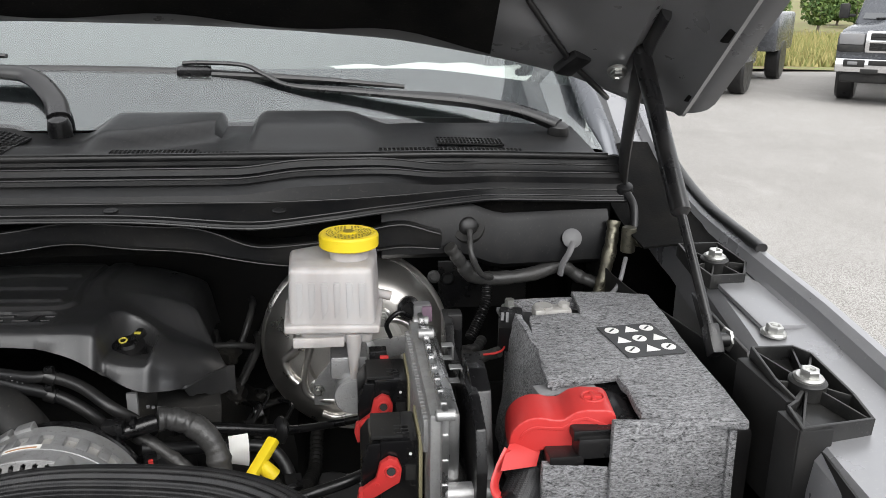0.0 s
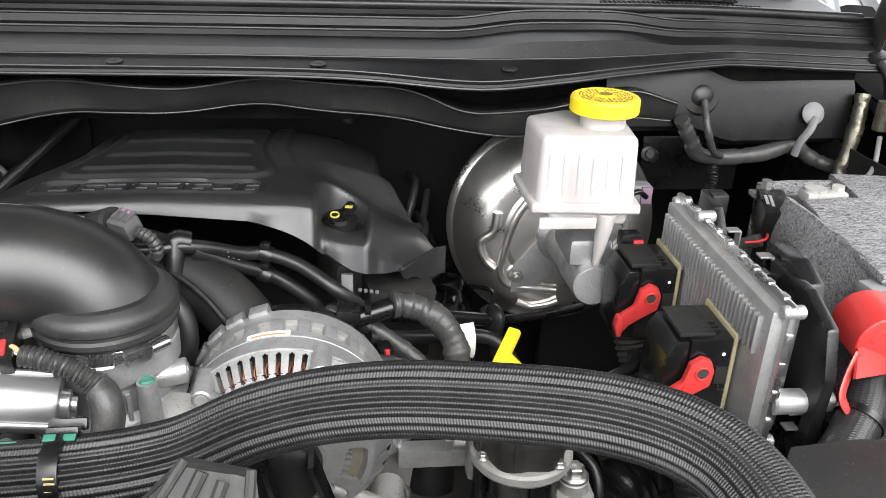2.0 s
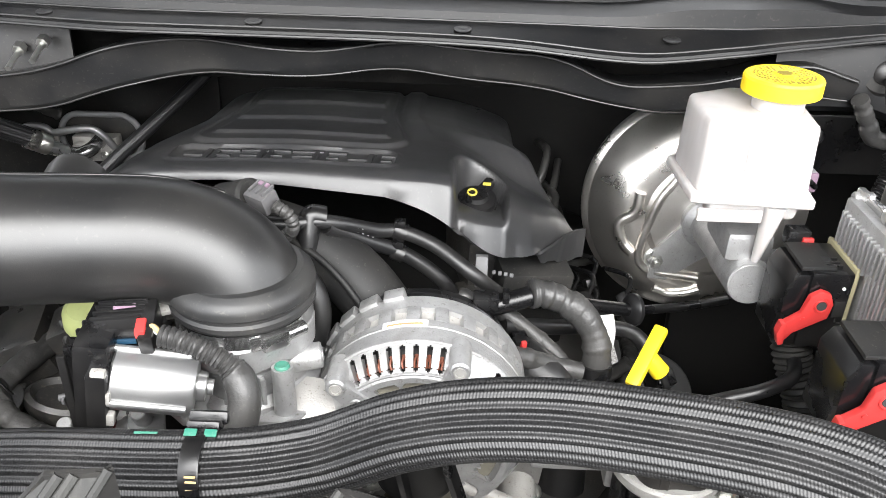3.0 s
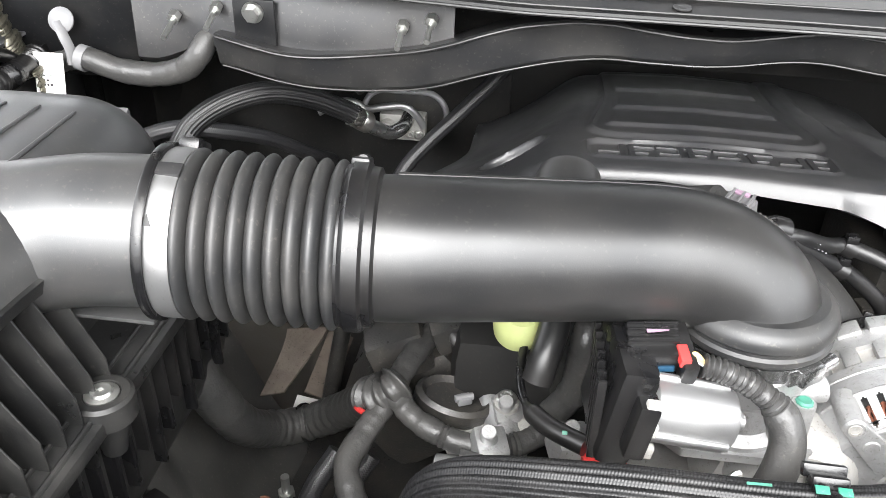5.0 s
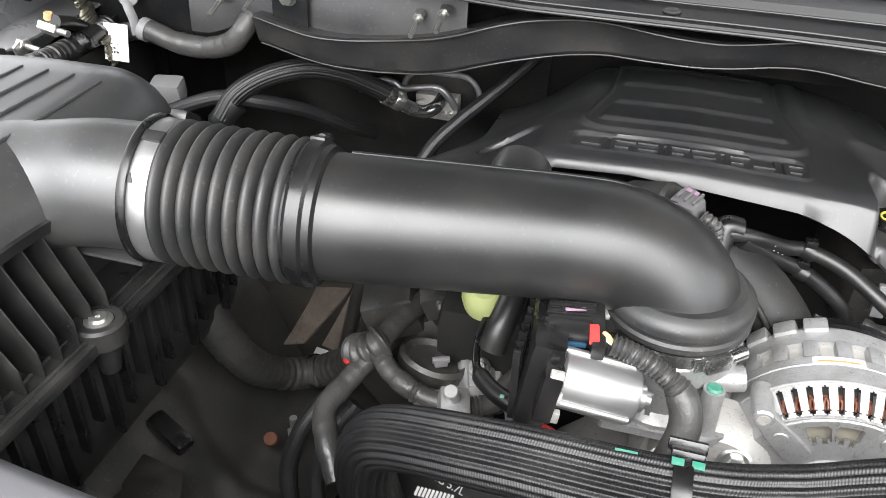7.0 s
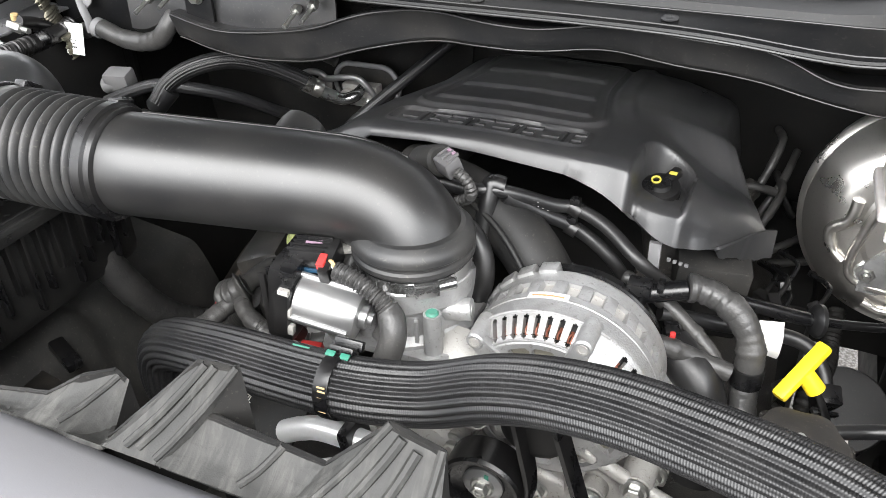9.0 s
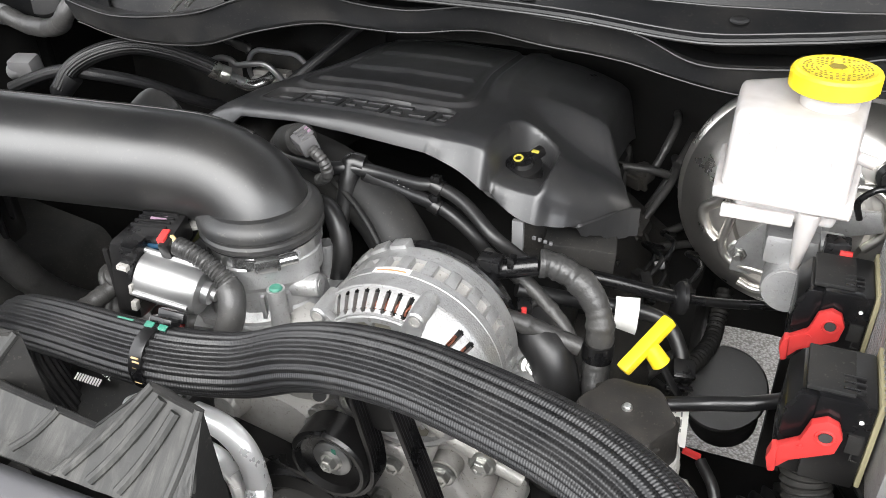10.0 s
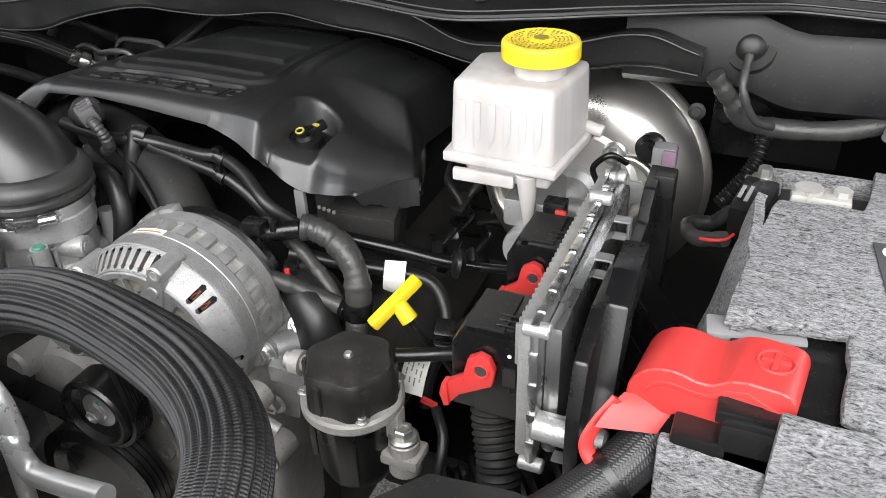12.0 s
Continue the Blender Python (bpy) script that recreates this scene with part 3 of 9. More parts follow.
def hood_rear(x):
    q = abs(x - MID) / HW
    k = max(0.0, (q * HW - HW + 0.06) / 0.06)
    return 0.055 * smooth(q, 0.80, 1.0) ** 1.5 + 0.05 * (1 - math.sqrt(max(0.0, 1 - k * k)))


def hood_skin(u, v):
    return hood_at(u, hood_rear(u) + v, 0)


def under_depth(u, v):
    q = abs(u - MID)
    e = min(HW - q, v, 1.28 - v)
    d = 0.004 + 0.030 * smooth(e, 0.028, 0.052)
    d -= 0.020 * smooth(q, 0.56, 0.60) * (1 - smooth(q, 0.68, 0.72)) * smooth(v, 0.12, 0.17)
    d -= 0.022 * smooth(q, 0.775, 0.800) * (1 - smooth(q, 0.835, 0.862)) * smooth(v, 0.055, 0.085)
    d += 0.004 * smooth(q, 0.862, 0.868) * (1 - smooth(q, 0.876, 0.880)) * smooth(v, 0.03, 0.05)
    return d


def hood_under(u, v):
    return hood_at(u, hood_rear(u) + v, under_depth(u, v))


hx = [MID + HW * math.sin(k) / math.sin(1.35) for k in lin(-1.35, 1.35, 150)]
hood = part("bonnet", sheet(hood_skin, hx, lin(0, 1.28, 30), 0.0012), "paint", truck, "open silver-grey bonnet")
part("inner_panel", sheet(hood_under, hx, lin(0.003, 1.277, 90), 0.0012), "hoodin", hood, "stamped dark grey inner panel of the bonnet", 30)
part("liner", sheet(lambda u, v: hood_at(u, v, 0.040 + 0.006 * math.sin(u * 22) * math.sin(v * 18)), lin(MID - 0.60, MID + 0.60, 40), lin(0.09, 1.18, 30), 0.01), "liner", hood, "black quilted sound-deadening liner")
for x, s, r in ((0.885, 0.29, 0.011), (0.885, 0.14, 0.007)):
    c = hood_at(x, s, under_depth(x, s - hood_rear(x)) + 0.001)
    part("slot", sweep([c - Vector((0, CA, -SA)) * r, c + Vector((0, CA, -SA)) * r], r * 0.75, 14, 1, flat=0.3), "liner", hood)
for s in (1, -1):
    def sx_(x):
        return x if s > 0 else 2 * MID - x
    arm = [(sx_(0.800), 0.80, 1.490), (sx_(0.801), 0.845, 1.452), (sx_(0.803), 0.878, 1.400), (sx_(0.805), 0.897, 1.350), (sx_(0.807), 0.912, 1.310), (sx_(0.812), 0.930, 1.275), (sx_(0.82), 0.95, 1.24)]
    hg = part("hinge", sweep(arm, lambda u, d: 0.023 - 0.005 * u, 12, 8, flat=0.3, up=(1, 0, 0)), "primer", truck, "painted steel bonnet hinge")
    for y, z in ((0.846, 1.470), (0.888, 1.408)):
        again("bolt", BOLT_BIG, axis((sx_(0.778), y, z), (sx_(0.76), y - 0.1, z - 0.12)) , hg)
    # gas strut
    a, b = Vector((sx_(0.803), 0.597, 1.153)), Vector((sx_(0.796), 0.858, 1.436))
    mid = a + (b - a) * 0.385
    st = tagged(thing("gas_strut", a, "black gas strut holding the bonnet open", "strut", "bonnet struts"))
    part("rod", cyl(a, mid + (b - a) * 0.02, 0.0055, n=14), "black", st, "dark thin rod")
    part("cylinder", lathe([(0, 0), (0.006, 0), (0.0115, 0.006), (0.0115, (b - mid).length - 0.015), (0.009, (b - mid).length), (0, (b - mid).length)], axis(mid, b), 24), "black", st)
    part("end_fitting", join(box(a, (0.014, 0.02, 0.034), 0.004, pose(0, 0, 0, -42, 0, 0)), cyl(a + Vector((0.004 * s, 0, 0)), a + Vector((0.022 * s, 0, 0)), 0.008, n=16)), "black", st)
    part("end_fitting", box(b, (0.018, 0.022, 0.03), 0.005, pose(0, 0, 0, -42, 0, 0)), "black", st)

clip_at = hood_at(0.73, 0.09, under_depth(0.73, 0.09) + 0.006)
part("washer_clip", box(clip_at, (0.030, 0.045, 0.014), 0.005, pose(0, 0, 0, -34, 12, 25)), "cowl", hood)
part("washer_hose", sweep([hood_at(0.66, 0.17, under_depth(0.66, 0.17) + 0.004), hood_at(0.70, 0.13, under_depth(0.70, 0.13) + 0.006), clip_at, hood_at(0.775, 0.05, under_depth(0.775, 0.05) + 0.006), hood_at(0.80, 0.01, 0.02)], 0.004, 10, 6), "rubber", hood)

# ---- cowl ----
def cowl_edge(x):
    return table(x - 0, [(-0.80, 0.915), (-0.62, 0.90), (-0.45, 0.865), (-0.2, 0.825), (0.05, 0.822), (0.22, 0.815), (0.32, 0.808), (0.42, 0.822), (0.5, 0.85), (0.62, 0.905), (0.70, 0.912), (0.82, 0.918)])


def cowl_front(u, v):
    y0 = cowl_edge(u)
    dip = 0.010 * math.exp(-((u - 0.31) / 0.10) ** 2)
    sag = 0.012 * smooth(abs(u - MID), 0.5, 0.85)
    k = (0.915 + 0.03 * smooth(abs(u - MID), 0.45, 0.85) - y0) / 0.09
    prof = [(0.008, 1.2335), (0.0, 1.2365), (0.002, 1.241), (0.006, 1.243), (0.026, 1.249), (0.029, 1.2505), (0.032, 1.259), (0.060, 1.266), (0.063, 1.272), (0.073, 1.275), (0.076, 1.283), (0.084, 1.286), (0.088, 1.294), (0.094, 1.294)]
    y, z = prof[int(v)]
    if 5 < v < 11:
        z += 0.010 * math.exp(-((u - 0.42) / 0.10) ** 4)
    return Vector((u, y0 + y * k, z - sag - dip * (1 if v < 4 else 0)))


cx = lin(-0.78, 0.82, 121)
cowl = part("cowl_panel", sheet(cowl_front, cx, range(14), 0.002), "cowl", truck, "black plastic cowl panel with stepped ridges", 30)
for x, z in ((0.342, 1.2455), (0.143, 1.2475), (-0.06, 1.2475), (-0.27, 1.2475)):
    part("push_clip", lathe([(0, 0), (0.0085, 0), (0.0085, 0.0008), (0.005, 0.0016), (0.003, 0.0010), (0, 0.0010)], axis((x, cowl_edge(x) + 0.016, z - 0.001), (x, cowl_edge(x), z + 0.1)), 20), "cowl", cowl)


def seal_y(x):
    return 0.913 + 0.03 * smooth(abs(x - MID), 0.45, 0.85)


part("hood_seal", sweep([(x, seal_y(x), 1.2955 - 0.012 * smooth(abs(x - MID), 0.5, 0.85)) for x in lin(-0.76, 0.79, 24)], 0.0055, 12, 3), "rubber", cowl, "rubber bonnet seal along the cowl")


def cowl_top(u, v):
    """The grille tray behind the seal, with its raised humps."""
    y = seal_y(u) + 0.004 + v * (1.135 + 0.02 - seal_y(u) - 0.05 * smooth(abs(u - MID), 0.3, 0.85))
    z = 1.290 + 0.022 * v - 0.012 * smooth(abs(u - MID), 0.5, 0.85)
    back = 1 - 0.8 * smooth(v, 0.80, 0.97)
    foot = 0.16 + 0.30 * smooth(u, 0.10, 0.29)
    hump = smooth(u, 0.060, 0.100) * (1 - smooth(u, 0.243, 0.250)) * 0.019 * smooth(v, foot, foot + 0.16) * back
    hump2 = smooth(u, 0.288, 0.304) * (1 - smooth(u, 0.428, 0.492)) * 0.021 * smooth(v, 0.12, 0.55) * back
    well = 0.012 * math.exp(-(((u - 0.01) / 0.05) ** 4 + ((v - 0.75) / 0.35) ** 4))
    far = smooth(-u, 0.10, 0.16) * (1 - smooth(-u, 0.5, 0.56)) * 0.018 * smooth(v, 0.35, 0.6)
    return Vector((u, y, z + hump + hump2 + far - well))


part("cowl_grille_tray", sheet(cowl_top, lin(-0.76, 0.785, 160), lin(0, 1, 16), 0.002), "cowl", cowl, "", 30)


def mesh_panel(x0, x1, v0, v1, nx, nv):
    """A lattice of thin bars over a dark slot."""
    bms = []
    for i in range(nx + 1):
        u = x0 + (x1 - x0) * i / nx
        a, b = cowl_top(u, v0), cowl_top(u, v1)
        bms.append(box((a + b) / 2 + Vector((0, 0, 0.003)), (0.0014, (b - a).length, 0.003), 0, pose(0, 0, 0, math.degrees(math.atan2(b.z - a.z, b.y - a.y)), 0, 0)))
    for j in range(nv + 1):
        v = v0 + (v1 - v0) * j / nv
        bms.append(sweep([cowl_top(u, v) + Vector((0, 0, 0.003)) for u in lin(x0, x1, 12)], 0.0011, 6, 2))
    return join(*bms)


for k, (x0, x1, v0, v1, nx, nv) in enumerate(((0.118, 0.229, 0.06, 0.17, 20, 4), (0.232, 0.285, 0.05, 0.12, 10, 3), (0.470, 0.672, 0.04, 0.17, 34, 4), (0.555, 0.650, 0.26, 0.42, 18, 3), (-0.20, -0.02, 0.08, 0.62, 26, 9), (-0.55, -0.26, 0.06, 0.2, 40, 4))):
    # Flat dark sheet under the mesh, standing in for the slot's shaded depth.
    part("slot_shade_sheet", sheet(lambda u, v: cowl_top(u, v) + Vector((0, 0, 0.0018)), lin(x0, x1, 14), lin(v0, v1, 5), 0), "ink_hole_black", cowl)
    part("grille_mesh", mesh_panel(x0, x1, v0, v1, nx, nv), "cowl", cowl, "fine plastic air-intake mesh")

# folded splash flap that hangs under the cowl's front edge
TOP = [(-0.52, 1.183), (-0.43, 1.165), (-0.36, 1.169), (-0.29, 1.182), (-0.227, 1.206), (-0.2, 1.212), (-0.13, 1.219), (-0.02, 1.210), (0.018, 1.211), (0.077, 1.223), (0.13, 1.220), (0.243, 1.211), (0.30, 1.183), (0.416, 1.192), (0.486, 1.213), (0.524, 1.208), (0.548, 1.193)]
BOT = [(-0.52, 1.152), (-0.48, 1.144), (-0.43, 1.133), (-0.37, 1.130), (-0.30, 1.138), (-0.234, 1.162), (-0.132, 1.184), (0, 1.184), (0.075, 1.195), (0.22, 1.180), (0.29, 1.164), (0.371, 1.156), (0.43, 1.166), (0.494, 1.181), (0.548, 1.176)]


def avg(x, rows):
    return sum(table(x + d, rows) for d in (-0.024, -0.012, 0, 0.012, 0.024)) / 5


def flap(u, v):
    zt, zb = avg(u, TOP), avg(u, BOT)
    prof = [(0.05, -0.003), (0.008, 0.002), (0.002, 0.0025), (-0.002, -0.0005), (-0.0005, -0.004), (0.004, None), (0.007, 0.003), (0.011, -0.001), (0.04, 0.001)]
    y, dz = prof[int(v)]
    z = (zt + zb) / 2 if dz is None else (zt + dz if v < 5 else zb + dz)
    y += 0.0022 * noise.noise((u * 24, v * 0.7, 3)) * (2 < v < 8)
    return Vector((u, 0.870 + y + 0.004 * math.sin(u * 31), z))


part("splash_flap", sheet(flap, lin(-0.515, 0.548, 160), range(9), 0.002), "flap", truck, "folded black splash flap under the cowl", 25)

part("flap_bead", sweep([flap(u, 3) + Vector((0, -0.0008, 0.0012)) for u in lin(-0.512, 0.545, 70)], 0.0017, 8, 2), "bead", truck, "rolled glossy edge of the splash flap")
part("flap_bead", sweep([flap(u, 7) + Vector((0, -0.0010, -0.0010)) for u in lin(-0.512, 0.545, 70)], 0.0012, 8, 2), "bead", truck)
for v_, r_ in ((1, 0.0018), (3, 0.0013), (5, 0.0012), (8, 0.0013), (10, 0.0013), (12, 0.0015)):
    part("edge_bead", sweep([cowl_front(u, v_) + Vector((0, -0.0006, 0.0006)) for u in lin(-0.775, 0.815, 80)], r_, 8, 1), "bead", cowl)

# side metal of the cowl: plates with studs on both sides
def plenum(s):
    def f(u, v):
        prof = [(0.905, 1.232), (0.898, 1.222), (0.894, 1.165), (0.902, 1.158), (0.96, 1.150)]
        y, z = prof[int(v)]
        k = abs(u - MID)
        return Vector((u, y + 0.02 * smooth(k, 0.5, 0.8), z - 0.02 * smooth(k, 0.55, 0.62)))
    return sheet(f, lin(0.47, 0.79, 24) if s > 0 else lin(-0.615, -0.27, 30), range(5), 0.003)


plate = part("plenum_plate", plenum(-1), "primer", truck, "dark sheet-metal plenum face with studs")
part("plenum_plate", plenum(1), "cowl", truck)
for x, y, z in ((-0.563, 0.888, 1.192), (-0.515, 0.884, 1.205), (-0.321, 0.882, 1.199), (-0.291, 0.876, 1.209)):
    part("stud", join(cyl((x, y + 0.01, z + 0.003), (x, y - 0.030, z - 0.012), 0.003, n=12), cyl((x, y + 0.006, z + 0.002), (x, y - 0.003, z - 0.001), 0.0065, n=6)), "bolt", plate)
part("nut_plate", box((-0.475, 0.886, 1.192), (0.044, 0.004, 0.05), 0.002), "cowl", plate)
part("nut", join(cyl((-0.475, 0.884, 1.205), (-0.475, 0.874, 1.203), 0.008, n=6), cyl((-0.475, 0.884, 1.205), (-0.475, 0.880, 1.204), 0.011, n=20)), "bolt", plate)
part("plenum_recess", sheet(lambda u, v: Vector((u, 0.915 + 0.01 * v + 0.02 * v * v, 1.232 - 0.13 * v + 0.03 * smooth(u, -0.68, -0.62) * v)), lin(-0.78, -0.615, 12), lin(0, 1, 8), 0.003), "cowl", truck)
# deep lower bulkhead lip under the cowl with the pass-through grommet
gr = thing("cable_grommet", (0.587, 0.908, 1.201), "round black rubber grommet with a cable through the bulkhead", "grommet")
part("flange", lathe([(0.012, 0.004), (0.016, 0.008), (0.024, 0.006), (0.028, 0.0), (0.028, -0.004), (0.012, -0.004)], axis((0.587, 0.905, 1.2), (0.587, 0.6, 1.31)), 32), "matte", gr)
part("boot", lathe([(0.017, 0), (0.014, 0.006), (0.010, 0.010), (0.006, 0.012), (0, 0.012)], axis((0.587, 0.903, 1.2), (0.587, 0.6, 1.31)), 24), "rubber", gr)

# ---- windscreen, dash and wipers ----
def glass_at(u, v):
    return Vector((u, 1.105 - 0.01 + v + 0.06 * (abs(u - MID) / 0.8) ** 2 * (0 if v < 0.02 else 1) - 0.05 * smooth(abs(u - MID), 0.5, 0.85), 1.303 + 0.6 * v - 0.03 * smooth(abs(u - MID), 0.5, 0.85)))


ws = part("windscreen", sheet(glass_at, lin(-0.78, 0.82, 40), lin(0.0, 0.95, 16), 0.005), "glass", truck, "sloping windscreen with a black border")
ws.visible_shadow = False
part("frit_band", sheet(lambda u, v: glass_at(u, v) + Vector((0, 0.006, -0.010)), lin(-0.78, 0.82, 40), lin(0.0, 0.140, 8), 0.001), node_mat("glossy_black_border", (0.008, 0.008, 0.010), 0.5, 0.0, 0.1)[0], ws, "glossy black painted border")
part("dashboard", sheet(lambda u, v: Vector((u, 1.20 + v, 1.28 + 0.05 * math.sin(v * 3.0) - 0.02 * smooth(v, 0.4, 0.6))), lin(-0.74, 0.78, 30), lin(0, 0.75, 16), 0.004), "matte", truck)
part("cab_rear", box((MID, 2.35, 1.45), (1.7, 0.06, 0.9), 0.01), "grey", truck)
part("cab_roof", box((MID, 2.3, 1.90), (1.5, 0.9, 0.06), 0.02), "bodygrey", truck)
for s in (1, -1):
    part("windscreen_pillar", sweep([(MID + s * 0.825, 1.09, 1.25), (MID + s * 0.815, 1.16, 1.32), (MID + s * 0.79, 1.45, 1.50), (MID + s * 0.72, 2.0, 1.84)], 0.018, 12, 6), "bodygrey", truck)
    part("cab_side", box((MID + s * 0.86, 2.0, 1.3), (0.05, 1.2, 1.15), 0.02), "bodygrey", truck)
# White crumpled sheet added to imitate the bright sky reflected in the windscreen.
part("sky_reflection_sheet", sheet(lambda u, v: Vector((0.40 + 0.40 * u + 0.03 * noise.noise((v * 3, 1, 0)), 1.50 + 0.17 * v * (0.55 + 0.45 * math.sin(u * 2.6)) + 0.02 * noise.noise((u * 6, 2, 0)), 1.335 + 0.02 * v + 0.012 * noise.noise((u * 5, v * 4, 0)))), lin(0, 1, 24), lin(0, 1, 12), 0.002), "paper", truck, "white sheet standing in for the sky's reflection in the windscreen", 60)


def wiper(pivot, arm, blade, hook):
    w = part("wiper", lathe([(0, -0.02), (0.016, -0.02), (0.017, 0.012), (0.014, 0.022), (0.006, 0.026), (0, 0.026)], axis(pivot, Vector(pivot) + Vector((0, -0.03, 0.1))), 24), "black", truck, "black windscreen wiper")
    part("arm", sweep(arm, lambda u, s: 0.017 - 0.006 * smooth(u, 0.25, 0.5) - 0.005 * smooth(u, 0.58, 0.75), 12, 8, flat=0.6), "black", w)
    if blade:
        part("blade", sweep(blade, lambda u, s: 0.0105 * (0.5 + math.sin(math.pi * min(1, max(0, u))) * 0.5), 10, 6, flat=0.7), "rubber", w)
        part("connector", box(hook, (0.056, 0.022, 0.034), 0.007, pose(0, 0, 0, 20, 0, 0)), "black", w)


wiper((0.752, 1.066, 1.290), [(0.752, 1.066, 1.310), (0.705, 1.095, 1.326), (0.657, 1.120, 1.334), (0.596, 1.140, 1.341), (0.436, 1.175, 1.351), (0.342, 1.190, 1.358), (0.300, 1.206, 1.374), (0.265, 1.220, 1.388), (0.200, 1.226, 1.391), (0.17, 1.227, 1.390)],
      [Vector(p) for p in ((0.525, 1.192, 1.356), (0.38, 1.205, 1.366), (0.188, 1.226, 1.374), (0.04, 1.230, 1.378), (-0.111, 1.230, 1.379), (-0.30, 1.21, 1.370))], (0.188, 1.224, 1.369))
wiper((0.012, 1.095, 1.300), [(0.012, 1.095, 1.322), (-0.005, 1.135, 1.345), (-0.045, 1.175, 1.372), (-0.097, 1.185, 1.380), (-0.25, 1.20, 1.385), (-0.45, 1.24, 1.40)],
      [(-0.10, 1.235, 1.40), (-0.35, 1.245, 1.405), (-0.62, 1.22, 1.39)], (-0.45, 1.24, 1.402))


# ---- engine: block, cover and what stands in front of it ----
eng = thing("engine", (0.0, 0.85, 0.55), "dirty cast-aluminium V8 engine low in the bay", "engine")
part("block", box((-0.01, 0.90, 0.78), (0.46, 0.46, 0.40), 0.03), "dark", eng)
part("valve_cover", box((-0.27, 0.90, 0.85), (0.15, 0.40, 0.12), 0.03, pose(0, 0, 0, 0, -38, 0)), "deep", eng)
part("valve_cover", box((0.225, 0.86, 0.85), (0.15, 0.44, 0.12), 0.03, pose(0, 0, 0, 0, 38, 0)), "deep", eng)
part("oil_filler_housing", join(box((0.185, 0.845, 0.985), (0.085, 0.11, 0.11), 0.008, pose(0, 0, 0, 0, 0, 14)), box((0.180, 0.79, 0.975), (0.07, 0.02, 0.03), 0.004, pose(0, 0, 0, 0, 0, 14))), "deep", eng, "dusty dark plastic housing under the cover")
part("gearbox", join(box((0.24, 1.10, 0.66), (0.22, 0.30, 0.42), 0.04), cyl((0.20, 1.0, 0.7), (0.20, 1.5, 0.68), 0.14, 0.10, 28, 0.01)), "dark", eng)
part("timing_cover", join(
    prism([(-0.115, 0.69), (0.215, 0.69), (0.222, 0.80), (0.205, 0.875), (0.175, 0.915), (0.120, 0.935), (0.040, 0.945), (-0.050, 0.930), (-0.100, 0.880), (-0.118, 0.80)], 0.09, Matrix.Translation((0, 0.650, 0)) @ pose(0, 0, 0, 90, 0, 0), 0.016, 3),
    prism([(0.060, 0.79), (0.205, 0.77), (0.198, 0.850), (0.165, 0.890), (0.110, 0.905), (0.070, 0.880)], 0.03, Matrix.Translation((0, 0.570, 0)) @ pose(0, 0, 0, 90, 0, 0), 0.010, 3),
    lathe([(0, 0.0), (0.040, 0.0), (0.052, 0.006), (0.058, 0.020), (0.066, 0.03), (0.066, 0.06), (0, 0.06)], axis((-0.010, 0.530, 0.875), (-0.010, 0.60, 0.875)), 36),
    lathe([(0, 0.0), (0.012, 0.0), (0.016, 0.004), (0.018, 0.05), (0, 0.05)], axis((-0.055, 0.515, 0.915), (-0.050, 0.60, 0.905)), 24)), "castdark", eng, "grimy cast-aluminium timing cover")
for i, (x, y, dz) in enumerate(((-0.17, 0.71, 0), (-0.10, 0.72, 0.0))):
    part("intake_runner", sweep([(x, y + 0.18, 1.06), (x + 0.01, y + 0.06, 1.075 + dz), (x + 0.03, y - 0.01, 1.05), (x + 0.045, y - 0.035, 1.0), (x + 0.05, y - 0.03, 0.93)], 0.026, 20, 8), "matte", eng, "curved black plastic intake runner")

EX = -0.022


def cover_z(d):
    if d > 0.125:
        return table(d, [(0.125, 1.139), (0.16, 1.137), (0.18, 1.130), (0.20, 1.118), (0.24, 1.092), (0.27, 1.078), (0.29, 1.064)])
    return table(abs(d), [(0, 1.1415), (0.13, 1.138), (0.15, 1.132), (0.17, 1.119), (0.20, 1.099), (0.24, 1.078), (0.27, 1.066), (0.29, 1.060)])


def cover_front(d):
    return table(abs(d), [(0, 0.732), (0.145, 0.727), (0.165, 0.722), (0.20, 0.728), (0.24, 0.750), (0.27, 0.784), (0.29, 0.812)] if d >= 0 else [(0, 0.732), (0.15, 0.728), (0.175, 0.722), (0.20, 0.720), (0.24, 0.742), (0.27, 0.772), (0.29, 0.805)])


def quarter(d, r):
    k = 1 - max(0.0, min(1.0, d / r))
    return math.sqrt(max(0.0, 1 - k * k))


def rounded(x, y, a, b, r):
    """How far a point lies inside a rounded rectangle of half-sizes a and b."""
    qx, qy = abs(x) - a + r, abs(y) - b + r
    return r - math.hypot(max(qx, 0), max(qy, 0)) - min(max(qx, qy), 0)


